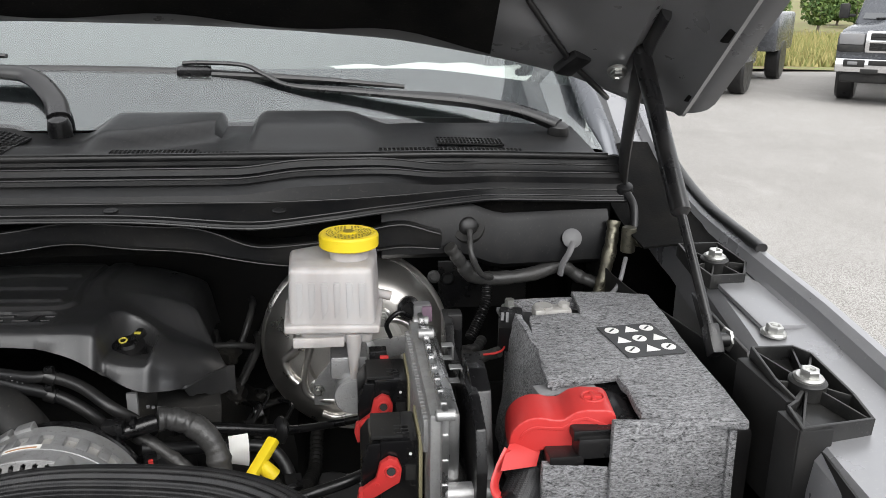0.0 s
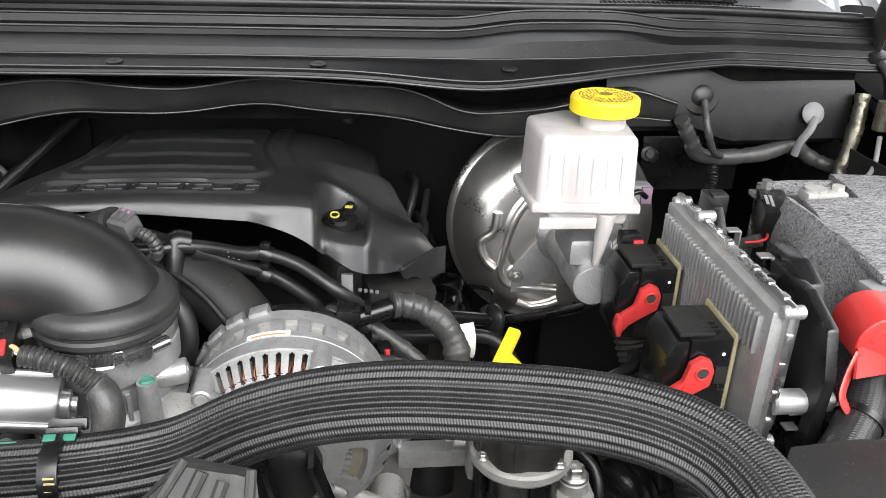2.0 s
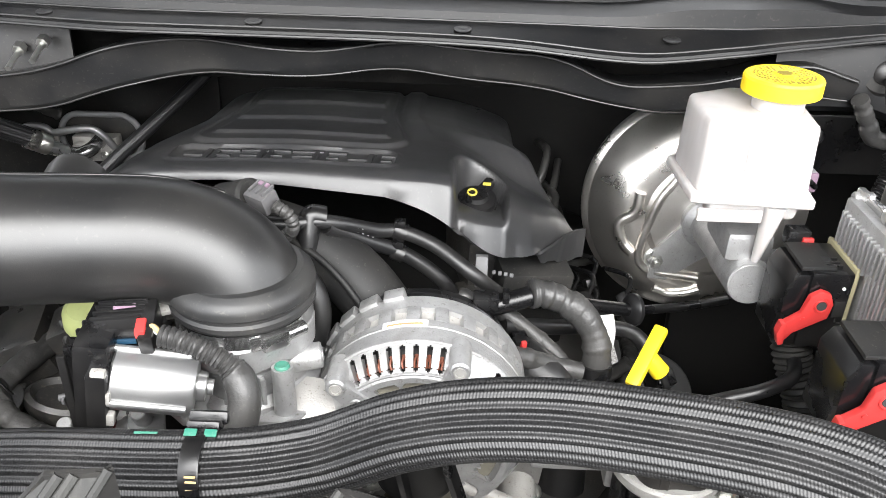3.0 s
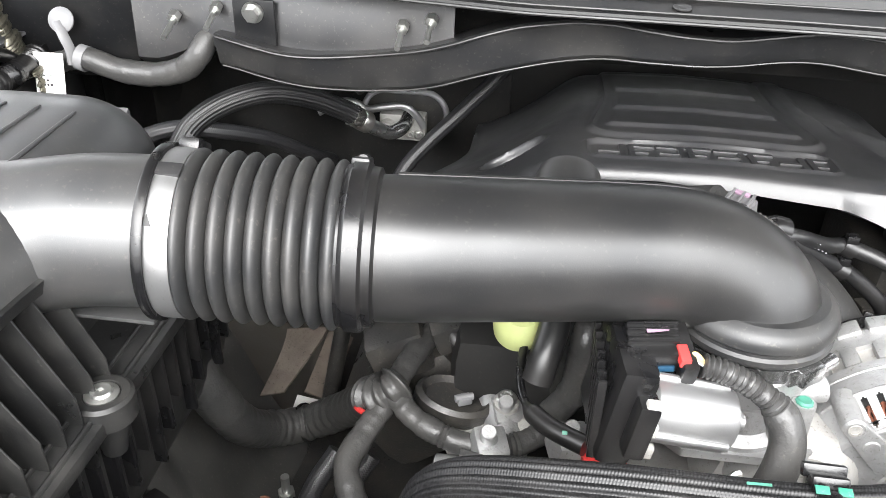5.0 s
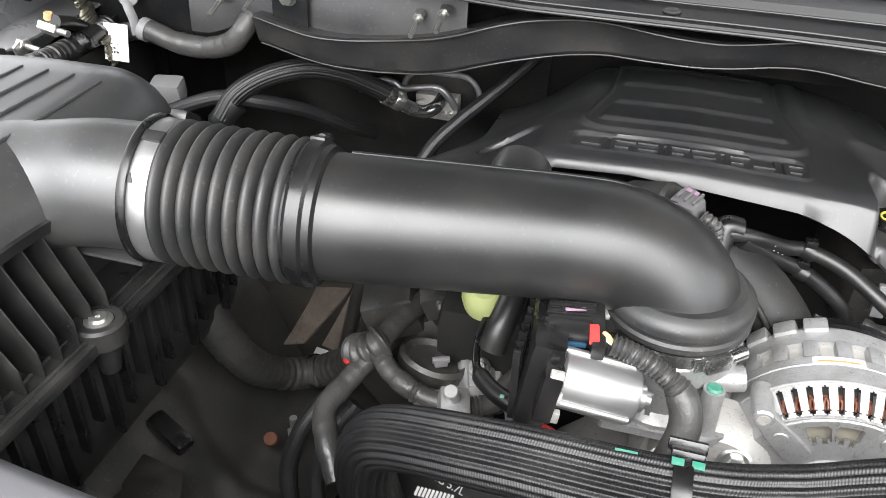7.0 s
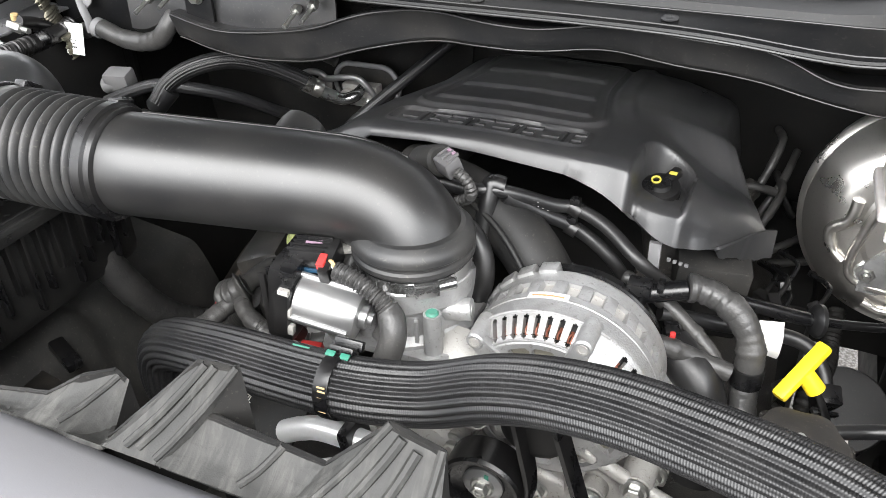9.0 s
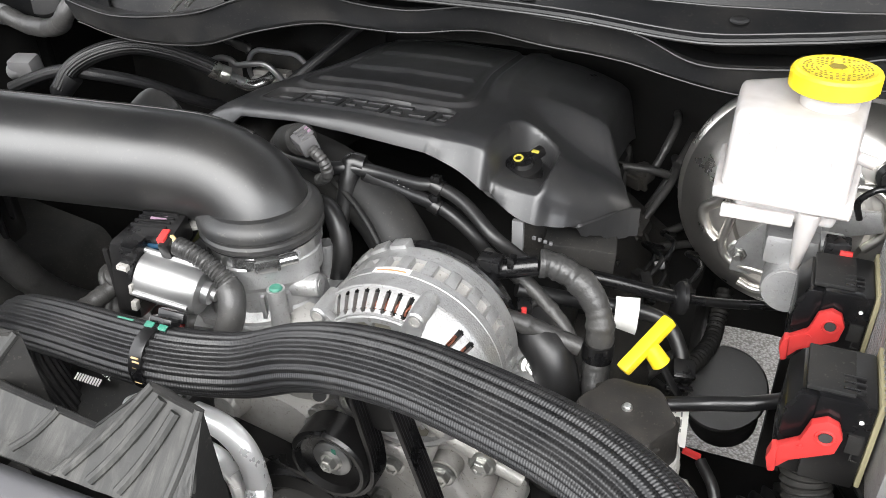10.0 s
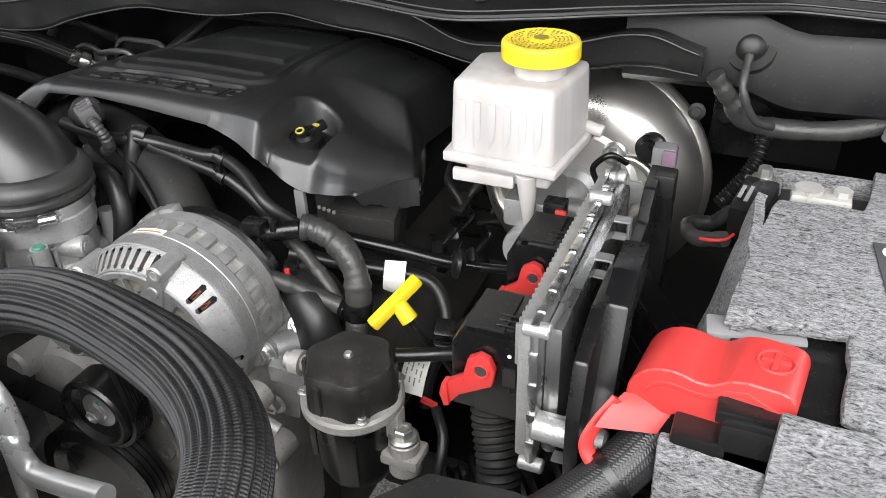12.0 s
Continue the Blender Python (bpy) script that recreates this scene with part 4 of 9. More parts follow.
def cover_at(d, y):
    z = sum(cover_z(d + k) for k in (-0.012, -0.006, 0, 0.006, 0.012)) / 5
    if d > 0.12:
        rear = table(d, [(0.12, 1.1395), (0.128, 1.144), (0.146, 1.144), (0.154, 1.140), (0.20, 1.134), (0.24, 1.125), (0.27, 1.116), (0.284, 1.108), (0.29, 1.094)])
        z += (rear - z) * smooth(y, 0.850, 0.905)
    z += -0.10 * (y - 0.73) - 0.9 * max(0, y - 1.04) ** 1.5
    if d > 0.19:
        z -= 0.024 * smooth(d, 0.195, 0.225) * (1 - quarter(y - cover_front(d), 0.06))
    # raised panel: a rounded step, then slats that rise to a sharp front edge
    e = rounded(d - 0.002, y - 0.940, 0.114, 0.131, 0.034)
    z += 0.0050 * smooth(e, -0.004, 0.004) - 0.0022 * smooth(e, 0.004, 0.007)
    i_ = rounded(d - 0.002, y - 0.945, 0.098, 0.112, 0.010)
    for g, w_ in ((0.838, 0.060), (0.900, 0.070), (0.972, 0.080)):
        q = (y - g) / w_
        if -0.08 < q < 1:
            z += 0.0036 * smooth(i_, 0.0, 0.006) * smooth(q, -0.08, 0.05) * (1 - max(0.0, q)) ** 1.3
    # lettering plate
    e = rounded(d + 0.0025, y - 0.775, 0.1065, 0.0205, 0.009)
    z -= 0.0030 * smooth(e, -0.001, 0.002)
    z += 0.0024 * math.exp(-((e + 0.0025) / 0.0020) ** 2)
    # hollow round the oil filler and its blank twin
    q = math.sqrt(((d + 0.180) / 0.034) ** 2 + ((y - 0.815) / 0.024) ** 2)
    z -= 0.015 * (1 - smooth(q, 0.70, 0.98))
    q = math.sqrt(((d - 0.186) / (0.026 if d < 0.186 else 0.032)) ** 2 + (max(0, y - 0.784) / 0.038) ** 2)
    k = 1 - smooth(q, 0.72, 1.0)
    z = z * (1 - k) + min(z, 1.094 - 0.16 * (y - 0.73) - 0.25 * (d - 0.2)) * k
    return z


def cover(u, v):
    d = max(-0.29, min(0.29, u))
    if abs(u) > 0.29:
        q = cover(d, v)
        k = (abs(u) - 0.29) / 0.03
        return q + Vector((math.copysign(0.010 * k, d), 0.004 * k, -0.055 * k * smooth(v, 0, 40)))
    yf = sum(cover_front(d + q) for q in (-0.014, -0.007, 0, 0.007, 0.014)) / 5
    lip = table(d, [(-0.29, 0.004), (-0.25, 0.016), (-0.20, 0.034), (-0.165, 0.026), (-0.145, 0.026), (-0.118, 0.007), (-0.05, 0.006), (-0.01, 0.010), (0.10, 0.015), (0.150, 0.034), (0.164, 0.036), (0.172, 0.012), (0.185, 0.022), (0.20, 0.030), (0.24, 0.024), (0.275, 0.014), (0.29, 0.006)])
    k = int(v)
    zf = cover_at(d, yf)
    roll = min(0.012, 0.6 * lip)
    if k == 0 and d > 0.10:
        zb = sum(table(d + q, [(0.10, 1.121), (0.14, 1.108), (0.165, 1.094), (0.18, 1.080), (0.20, 1.063), (0.24, 1.050), (0.27, 1.050), (0.29, 1.052)]) for q in (-0.012, -0.006, 0, 0.006, 0.012)) / 5
        return Vector((EX + d, yf - 0.004 - 0.22 * max(0, zf - zb), zb))
    if k == 0:
        return Vector((EX + d, yf - 0.003 - 0.2 * lip, zf - 0.005 - lip))
    if k == 1:
        return Vector((EX + d, yf - 0.003, zf - roll - 0.004))
    if k == 2:
        return Vector((EX + d, yf, zf - roll))
    y = yf + 0.002 + (1.085 - yf) * (k - 3) / 186
    return Vector((EX + d * (1 - 0.20 * smooth(y, 0.79, 0.96)), y, cover_at(d, y) - roll * (1 - quarter(y - yf, 0.024))))


ec = thing("engine_cover", (EX, 0.90, 1.08), "black moulded plastic engine cover with raised ribbed panel", "engine cover")
part("shell", sheet(cover, [-0.32, -0.305, -0.295] + lin(-0.29, 0.29, 240) + [0.295, 0.305, 0.32], range(190), 0.003), "cover", ec, "", 60)


def emblem_piece(d0, d1, y0, y1):
    d, y = (d0 + d1) / 2, (y0 + y1) / 2
    return box((EX + d, y, cover_at(d, y) + 0.0008), (d1 - d0, y1 - y0, 0.0024), 0.0008, pose(0, 0, 0, -5.7, 0, 0))


x = -0.103
for k in range(8):
    w = (0.028, 0.022, 0.026, 0.020, 0.029, 0.021, 0.027, 0.020)[k]
    for y0, y1, a_, b_ in ((0.7570, 0.7630, -0.004, 1.0), (0.7715, 0.7765, 0.1, 0.8), (0.7870, 0.7935, 0.05, 1.1))[:: -1 if k % 2 else 1][: 2 + (k % 3 > 0)]:
        part("emblem_stroke", emblem_piece(x + w * a_, x + w * b_, y0, y1), "cover", ec, "", 30)
    part("emblem_stroke", emblem_piece(x + w * (0.0 if k % 2 else 0.78), x + w * (0.0 if k % 2 else 0.78) + 0.0055, 0.7580, 0.7925), "cover", ec, "", 30)
    x += w + 0.0022
oc = thing("oil_filler_cap", (0.163, 0.785, 1.072), "black oil filler cap with a yellow symbol", "oil cap")
part("cap", lathe([(0, 0.030), (0.010, 0.030), (0.012, 0.026), (0.019, 0.024), (0.0195, 0.018), (0.016, 0.017), (0.020, 0.014), (0.020, 0.008), (0.016, 0.006), (0.016, -0.01), (0, -0.01)], axis((0.163, 0.778, 1.075), (0.163, 0.75, 1.17)), 28), "black", oc)
part("grip", box((0.170, 0.782, 1.1035), (0.010, 0.026, 0.010), 0.003, pose(0, 0, 0, 18, 0, -35)), "black", oc)
part("mark", ring(axis((0.158, 0.7705, 1.1048), (0.158, 0.7345, 1.2016)), 0.0042, 0.0011), "dimyellow", oc)
part("mark", box((0.1725, 0.781, 1.1092), (0.008, 0.004, 0.0012), 0.0004, pose(0, 0, 0, 18, 0, -10)), "dimyellow", oc)

# ---- intake duct: neck, bellows, tube and elbow ----
duct = thing("intake_duct", (-0.2, 0.53, 1.12), "matte black plastic intake duct with a ribbed rubber bellows", "intake duct")
A1, A2, A3 = Vector((-0.388, 0.504, 1.1745)), Vector((-0.290, 0.5135, 1.170)), Vector((-0.274, 0.515, 1.1695))
tube_pts = [A2 + Vector((-0.008, 0, 0)), (-0.262, 0.517, 1.169), (-0.215, 0.532, 1.164), (-0.165, 0.549, 1.158), (-0.115, 0.566, 1.152), (-0.072, 0.577, 1.146), (-0.042, 0.581, 1.134), (-0.024, 0.580, 1.117), (-0.018, 0.577, 1.098), (-0.018, 0.576, 1.080)]
part("tube", sweep(tube_pts, lambda u, s: 0.0465 + 0.002 * smooth(u, 0.75, 1.0), 48, 10), "tube", duct, "smooth satin tube with an elbow down to the throttle", 60)
part("moulding_seam", sweep([Vector(p) + Vector((0.010 * (i > 4), 0.022, 0.0408)) for i, p in enumerate(tube_pts[1:7])], 0.0020, 8, 8), "tube", duct)
ring_c = Vector((-0.168, 0.5045, 1.150))
part("moulded_ring", ring(axis(ring_c, ring_c + Vector((0.03, -0.09, -0.015))), 0.0062, 0.0005), "tube", duct)
L = (A2 - A1).length
N_RIB = 9


def rib(u, s):
    k = s * N_RIB / L
    return 0.0455 + 0.0085 * abs(math.sin(math.pi * k)) ** 0.75


part("bellows", sweep([A1 + (A2 - A1) * (i / 180) for i in range(181)], rib, 56, 1), "bellows", duct, "nine-fold ribbed rubber bellows", 70)
axd = axis(A1, A2)
part("hose_clamp", lathe([(0.046, -0.011), (0.0530, -0.011), (0.0535, -0.010), (0.0535, 0.002), (0.0530, 0.003), (0.046, 0.003)], axd, 56), "strap", duct, "bright stamped metal band clamp")
part("clamp_flange", lathe([(0.046, -0.017), (0.0555, -0.017), (0.056, -0.016), (0.056, -0.012), (0.0555, -0.011), (0.046, -0.011)], axd, 56), "black", duct)
part("clamp_buckle", box(A1 + Vector((-0.003, 0.030, 0.0455)), (0.014, 0.022, 0.009), 0.003, pose(0, 0, 0, -35, 0, 0)), "black", duct)
part("clamp_tab", box(A1 + Vector((-0.001, -0.015, 0.0515)), (0.018, 0.010, 0.003), 0.001, pose(0, 0, 0, 18, 0, 0)), "primer", duct)
part("arrow_mark", prism([(-0.003, -0.003), (0.003, -0.003), (0, 0.004)], 0.0006, axis(A1 + Vector((-0.004, -0.0430, 0.0325)), A1 + Vector((-0.004, -0.46, 0.345))), 0), "ink_hole_black", duct)
axe = axis(A2, A3)
part("cuff", lathe([(0.046, -0.008), (0.0505, -0.006), (0.0515, 0.0), (0.0540, 0.003), (0.0540, 0.012), (0.0510, 0.014), (0.0505, 0.019), (0.046, 0.021)], axe, 56), "black", duct, "moulded rubber cuff", 30)
part("clamp_screw", join(box(A3 + Vector((-0.010, 0.020, 0.048)), (0.012, 0.014, 0.008), 0.002, pose(0, 0, 0, -20, 0, 0)), cyl(A3 + Vector((-0.010, 0.022, 0.049)), A3 + Vector((-0.010, 0.034, 0.044)), 0.004, n=12)), "black", duct)
part("resonator_stub", lathe([(0, 0.040), (0.019, 0.040), (0.023, 0.037), (0.0245, 0.030), (0.0245, 0.0), (0, 0.0)], axis((-0.155, 0.595, 1.160), (-0.150, 0.66, 1.185)), 32), "tube", duct)
part("throttle_boot", lathe([(0.047, 1.128), (0.0515, 1.125), (0.0550, 1.121), (0.0560, 1.117), (0.0560, 1.113), (0.0535, 1.1105), (0.0535, 1.108), (0.0555, 1.106), (0.0555, 1.102), (0.0530, 1.099), (0.0505, 1.098), (0.0505, 1.085), (0.046, 1.085)], Matrix.Translation((-0.018, 0.576, 0)), 56), "bellows", duct, "ribbed rubber boot on the throttle body", 30)

# ---- air filter box ----
ab = thing("air_filter_box", (-0.60, 0.50, 0.85), "large dark plastic air filter box with ribbed lid and fins", "air filter box")


def lid(u, v):
    """u across from the inner edge outwards, v from front to back: a soft dome."""
    y = 0.285 + 0.380 * v
    bulge = 0.010 * math.exp(-((y - 0.50) / 0.055) ** 2)
    edge = -0.461 + bulge - 0.045 * smooth(y, 0.59, 0.68) ** 2 - 0.02 * smooth(0.34 - y, 0, 0.06)
    x = edge - 0.34 * u - bulge * smooth(u, 0.0, 0.22)
    z = 1.216 - 0.046 * (1 - quarter(edge - x, 0.055)) - 0.040 * (1 - quarter(y - 0.285, 0.075)) - 0.055 * (1 - quarter(0.665 - y, 0.075)) - 0.55 * max(0, -0.55 - x) ** 2
    return Vector((x, y, z))


part("lid", sheet(lid, [0, 0.004, 0.01, 0.02, 0.035, 0.05] + lin(0.07, 1.0, 80), [0, 0.004, 0.01, 0.02, 0.04] + lin(0.06, 0.94, 40) + [0.96, 0.98, 0.99, 0.996, 1], 0.003), "box", ab, "grey-black domed lid with long raised ribs", 50)
for g in lin(0.115, 0.97, 12):
    part("lid_rib", sweep([lid(g, v) + Vector((0, 0, 0.0004)) for v in lin(0.06, 0.80 - 0.10 * (g - 0.5) ** 2, 18)], lambda u, s: 0.0019 * math.sin(math.pi * (0.03 + 0.94 * u)) ** 0.25, 8, 3, flat=0.95), "box", ab)


def lid_wall(u, v):
    """The recessed side under the lid's rolled edge, behind the fins."""
    e = lid(0, v)
    return Vector((table(u, [(0, e.x), (0.15, e.x - 0.004), (0.35, -0.490), (1, -0.486)]), e.y, table(u, [(0, e.z), (0.15, e.z - 0.010), (0.35, e.z - 0.022), (1, 1.076)])))


part("lid_wall", sheet(lid_wall, [0, 0.08, 0.15, 0.25, 0.35, 0.6, 1.0], lin(0, 1, 30), 0.003), "boxdark", ab)
part("lid_front", sheet(lambda u, v: lid(u, 0) * (1 - v) + Vector((lid(u, 0).x, 0.270, 1.076)) * v, lin(0, 1, 20), lin(0, 1, 4), 0.003), "box", ab)
part("lid_back", sheet(lambda u, v: lid(u, 1) * (1 - v) + Vector((lid(u, 1).x, 0.672, 1.076)) * v, lin(0, 1, 20), lin(0, 1, 4), 0.003), "box", ab)
for i in range(11):
    y = 0.276 + 0.0190 * i
    h_ = 0.098 - 0.0045 * (10 - i) * (i > 2) - 0.036 * (i <= 2)
    part("fin", prism([(-0.014, 0), (0.037, 0.0), (0.036, 0.022), (0.004, h_), (-0.014, h_ + 0.004)], 0.0017, Matrix.Translation((-0.476, y, 1.076)) @ pose(0, 0, 0, 90, 0, 0), 0.0008), "boxdark", ab)
part("flange", prism([(-0.81, 0.245), (-0.432, 0.245), (-0.428, 0.42), (-0.428, 0.62), (-0.46, 0.675), (-0.81, 0.675)], 0.012, Matrix.Translation((0, 0, 1.064)), 0.003), "boxdark", ab, "flange where lid and lower box meet")
part("flange_groove", join(sweep([(-0.438, 0.25, 1.0765), (-0.436, 0.42, 1.0765), (-0.436, 0.62, 1.0765)], 0.0022, 8, 4), sweep([(-0.452, 0.25, 1.0765), (-0.450, 0.42, 1.0765), (-0.450, 0.62, 1.0765)], 0.0018, 8, 4)), "boxdark", ab)
boss = part("screw_boss", lathe([(0, 0.0), (0.020, 0.0), (0.020, 0.016), (0.0175, 0.018), (0.0125, 0.018), (0.0115, 0.0155), (0, 0.0155)], Matrix.Translation((-0.437, 0.448, 1.0665)), 28), "boxdark", ab)
part("screw", lathe([(0, 0), (0.011, 0), (0.011, 0.002), (0.0075, 0.003), (0.0065, 0.005), (0.002, 0.005), (0.0015, 0.0035), (0, 0.0035)], Matrix.Translation((-0.437, 0.448, 1.082)), 20), "bolt", boss, "steel screw")
part("boss_post", cyl((-0.436, 0.448, 1.066), (-0.437, 0.448, 1.035), 0.012, 0.008, 18), "matte", ab)
part("lower_box", box((-0.625, 0.46, 1.005), (0.36, 0.405, 0.118), 0.018), "boxdark", ab)
for i in range(20):
    part("rib", box((-0.442, 0.270 + 0.0195 * i, 1.016 + 0.008 * (i % 3)), (0.012, 0.0045, 0.10 - 0.016 * (i % 3)), 0.001), "black", ab)
neck_path = [(-0.512, 0.484, 1.168), (-0.490, 0.488, 1.170), (-0.465, 0.494, 1.173), (-0.44, 0.498, 1.175), A1 + Vector((-0.008, 0, 0))]
part("neck", sweep(neck_path, lambda u, s: 0.0480 + 0.0015 * (1 - smooth(u, 0.0, 0.35)), 56, 12), "box", ab, "round outlet neck", 50)
part("neck_shelf", prism([(-0.475, 0.47), (-0.405, 0.47), (-0.40, 0.545), (-0.475, 0.55)], 0.003, Matrix.Translation((0, 0, 1.125)), 0.001), "box", ab)
part("inlet_hood", sweep([(-0.56, 0.30, 0.97), (-0.53, 0.27, 1.04), (-0.50, 0.22, 1.05)], 0.045, 24, 6, flat=0.7), "box", ab)

# ---- upper radiator hose ----
hose_pts = [(-0.214, 0.470, 0.89), (-0.224, 0.462, 0.94), (-0.227, 0.456, 0.988), (-0.208, 0.452, 1.026), (-0.123, 0.427, 1.062), (-0.004, 0.412, 1.080), (0.062, 0.425, 1.082), (0.119, 0.424, 1.108), (0.173, 0.418, 1.124), (0.237, 0.405, 1.133), (0.330, 0.372, 1.142), (0.382, 0.335, 1.138), (0.402, 0.285, 1.120), (0.405, 0.24, 1.09), (0.405, 0.22, 1.04)]
rh = thing("radiator_hose", (0.1, 0.42, 1.05), "thick black coolant hose in a ribbed braided sleeve", "hose")
part("sleeve", sweep(hose_pts, 0.0232, 154, 10, lobes=22, depth=0.13), "braid", rh, "braided protective sleeve with lengthwise ribs", 80)


def ring_on(pts, i, t, r, w, res=10):
    path = curve(pts, res)
    k = int((i + t) * res)
    d = (path[k + 1] - path[k - 1]).normalized()
    return axis(path[k] - d * w / 2, path[k] + d)


part("band", lathe([(0.022, 0), (0.0255, 0), (0.0258, 0.001), (0.0258, 0.011), (0.0255, 0.012), (0.022, 0.012)], ring_on(hose_pts, 5, 0.0, 0.025, 0.012), 48), "black", rh, "black plastic band round the hose")
bc = Vector((-0.004, 0.4265, 1.1035))
part("band_latch", join(box(bc, (0.020, 0.012, 0.006), 0.0015, pose(0, 0, 0, -30, 0, 0)), box(bc + Vector((0, 0.008, -0.001)), (0.024, 0.006, 0.008), 0.0015, pose(0, 0, 0, -30, 0, 0))), "black", rh)
for dx in (-0.006, 0.006):
    part("paint_mark", box((-0.004 + dx, 0.4165, 1.1058), (0.0075, 0.005, 0.0012), 0.0004, pose(0, 0, 0, 18, 0, 0)), "teal", rh)
part("paint_mark", box((-0.040, 0.422, 1.098), (0.014, 0.003, 0.0016), 0.0004, pose(0, 0, 0, 22, 4, 6)), "teal", rh)
for k in range(3):
    part("printed_mark", join(*[box((-0.0035, 0.3895 - 0.0012 * k, 1.0945 - 0.0085 * k + dz), (0.0065 if dz else 0.0016, 0.0012, 0.0014), 0.0003, pose(0, 0, 0, -62, 0, 0)) for dz in (-0.002, 0.002)]), "gold", rh)

# ---- throttle body ----
tb = thing("throttle_body", (-0.018, 0.576, 1.0), "bare cast-aluminium throttle body with electric motor", "throttle body")
part("housing", lathe([(0, 0.0), (0.048, 0.0), (0.053, 0.004), (0.053, 0.012), (0.046, 0.018), (0.046, 0.040), (0.0505, 0.046), (0.0510, 0.066), (0.049, 0.069), (0, 0.069)], Matrix.Translation((-0.018, 0.576, 1.018)), 48, 4, 0.05), "cast", tb, "", 30)
part("base_flange", prism([(-0.072, 0.530), (-0.058, 0.518), (0.018, 0.518), (0.034, 0.530), (0.034, 0.622), (0.020, 0.634), (-0.058, 0.634), (-0.072, 0.622)], 0.008, Matrix.Translation((0, 0, 1.018)), 0.002), "cast", tb)
for a_ in (200, 232, 262, 295, 322):
    part("body_rib", box((0, 0, 0), (0.006, 0.004, 0.030), 0.001, Matrix.Translation((-0.018, 0.576, 1.040)) @ pose(0, 0, 0, 0, 0, a_) @ Matrix.Translation((0.0475, 0, 0))), "cast", tb)
part("band_clamp", lathe([(0.050, 0), (0.0525, 0), (0.0525, 0.011), (0.050, 0.011)], Matrix.Translation((-0.018, 0.576, 1.0865)), 48), "alu", tb, "worm-drive band clamp")
part("clamp_screw", join(box((0.014, 0.533, 1.092), (0.022, 0.012, 0.013), 0.003, pose(0, 0, 0, 0, 0, 38)), cyl((0.020, 0.538, 1.092), (0.034, 0.550, 1.093), 0.0052, n=14, bev=0.001), box((0.004, 0.526, 1.092), (0.012, 0.004, 0.010), 0.001, pose(0, 0, 0, 0, 0, 30))), "alu", tb)
part("nipple", join(cyl((0.012, 0.560, 1.052), (0.042, 0.566, 1.055), 0.0105, n=24, bev=0.001), cyl((0.040, 0.5655, 1.0549), (0.043, 0.566, 1.0552), 0.006, n=20)), "cast", tb)
for x, y, z in ((0.018, 0.533, 1.067), (-0.048, 0.536, 1.05), (0.016, 0.62, 1.062)):
    part("bolt_boss", cyl((x, y, 1.012), (x, y, z), 0.009, 0.008, 20), "cast", tb)
part("paint_mark", lathe([(0.0025, 0), (0.0062, 0), (0.0060, 0.0015), (0.0045, 0.0028), (0.0025, 0.0022)], Matrix.Translation((0.018, 0.533, 1.0665)), 9), "teal", tb, "green inspection paint")
part("motor", lathe([(0, 0), (0.020, 0), (0.0225, 0.002), (0.0225, 0.054), (0.021, 0.057), (0.011, 0.058), (0.0105, 0.064), (0.006, 0.065), (0.006, 0.069), (0, 0.069)], axis((-0.094, 0.500, 1.078), (0.006, 0.515, 1.057)), 40), "can", tb, "silver throttle motor can", 30)
part("motor_flute", join(*[sweep([Vector((-0.092, 0.500, 1.078)) + Vector((0, dy, dz)), Vector((-0.040, 0.508, 1.067)) + Vector((0, dy, dz))], 0.0030, 10, 1) for dy, dz in ((-0.0225, -0.004), (0.004, 0.0225))]), "can", tb)
part("gear_case", join(box((-0.109, 0.522, 1.074), (0.026, 0.075, 0.080), 0.008, pose(0, 0, 0, 0, 8, 7)), box((-0.097, 0.482, 1.076), (0.014, 0.018, 0.044), 0.003, pose(0, 0, 0, 0, 8, 7))), "black", tb, "black plastic gear housing")
for i in range(7):
    part("case_rib", box((-0.123, 0.492 + 0.0105 * i, 1.068), (0.006, 0.0035, 0.066), 0.001), "black", tb)
for dz in (-0.018, 0.000, 0.018):
    part("case_clip", box((-0.092, 0.4775, 1.078 + dz), (0.010, 0.006, 0.010), 0.0015, pose(0, 0, 0, 0, 8, 7)), "castdark", tb)
cn = part("connector", join(box((-0.088, 0.525, 1.105), (0.042, 0.030, 0.024), 0.003, pose(0, 0, 0, 12, 0, 10)), box((-0.071, 0.520, 1.104), (0.010, 0.034, 0.020), 0.002, pose(0, 0, 0, 12, 0, 10))), "black", tb, "ribbed black electrical connector")
for k in range(4):
    part("rib", box((-0.092, 0.5165 + 0.0055 * k, 1.1165 + 0.001 * k), (0.034, 0.0018, 0.004), 0.0005, pose(0, 0, 0, 12, 0, 10)), "black", cn)
part("lock_tab", box((-0.073, 0.512, 1.112), (0.007, 0.014, 0.007), 0.001, pose(0, 0, 0, 12, 0, 10)), "red", cn, "red lock tab")
part("paint_mark", box((-0.089, 0.5270, 1.1195), (0.015, 0.003, 0.0012), 0.0003, pose(0, 0, 0, 12, 0, 18)), "pink", cn)
part("bracket_tab", join(box((-0.070, 0.553, 1.104), (0.020, 0.016, 0.004), 0.001, pose(0, 0, 0, 15, -10, 12)), box((-0.060, 0.560, 1.108), (0.004, 0.022, 0.012), 0.001, pose(0, 0, 0, 15, 0, 12))), "castdark", tb, "stamped metal tab")
part("adhesive_mark", box((-0.090, 0.5085, 1.102), (0.026, 0.002, 0.004), 0.0005, pose(0, 0, 0, 0, 0, 10)), node_mat("blue_mark", (0.006, 0.035, 0.07), 0.5)[0], cn)

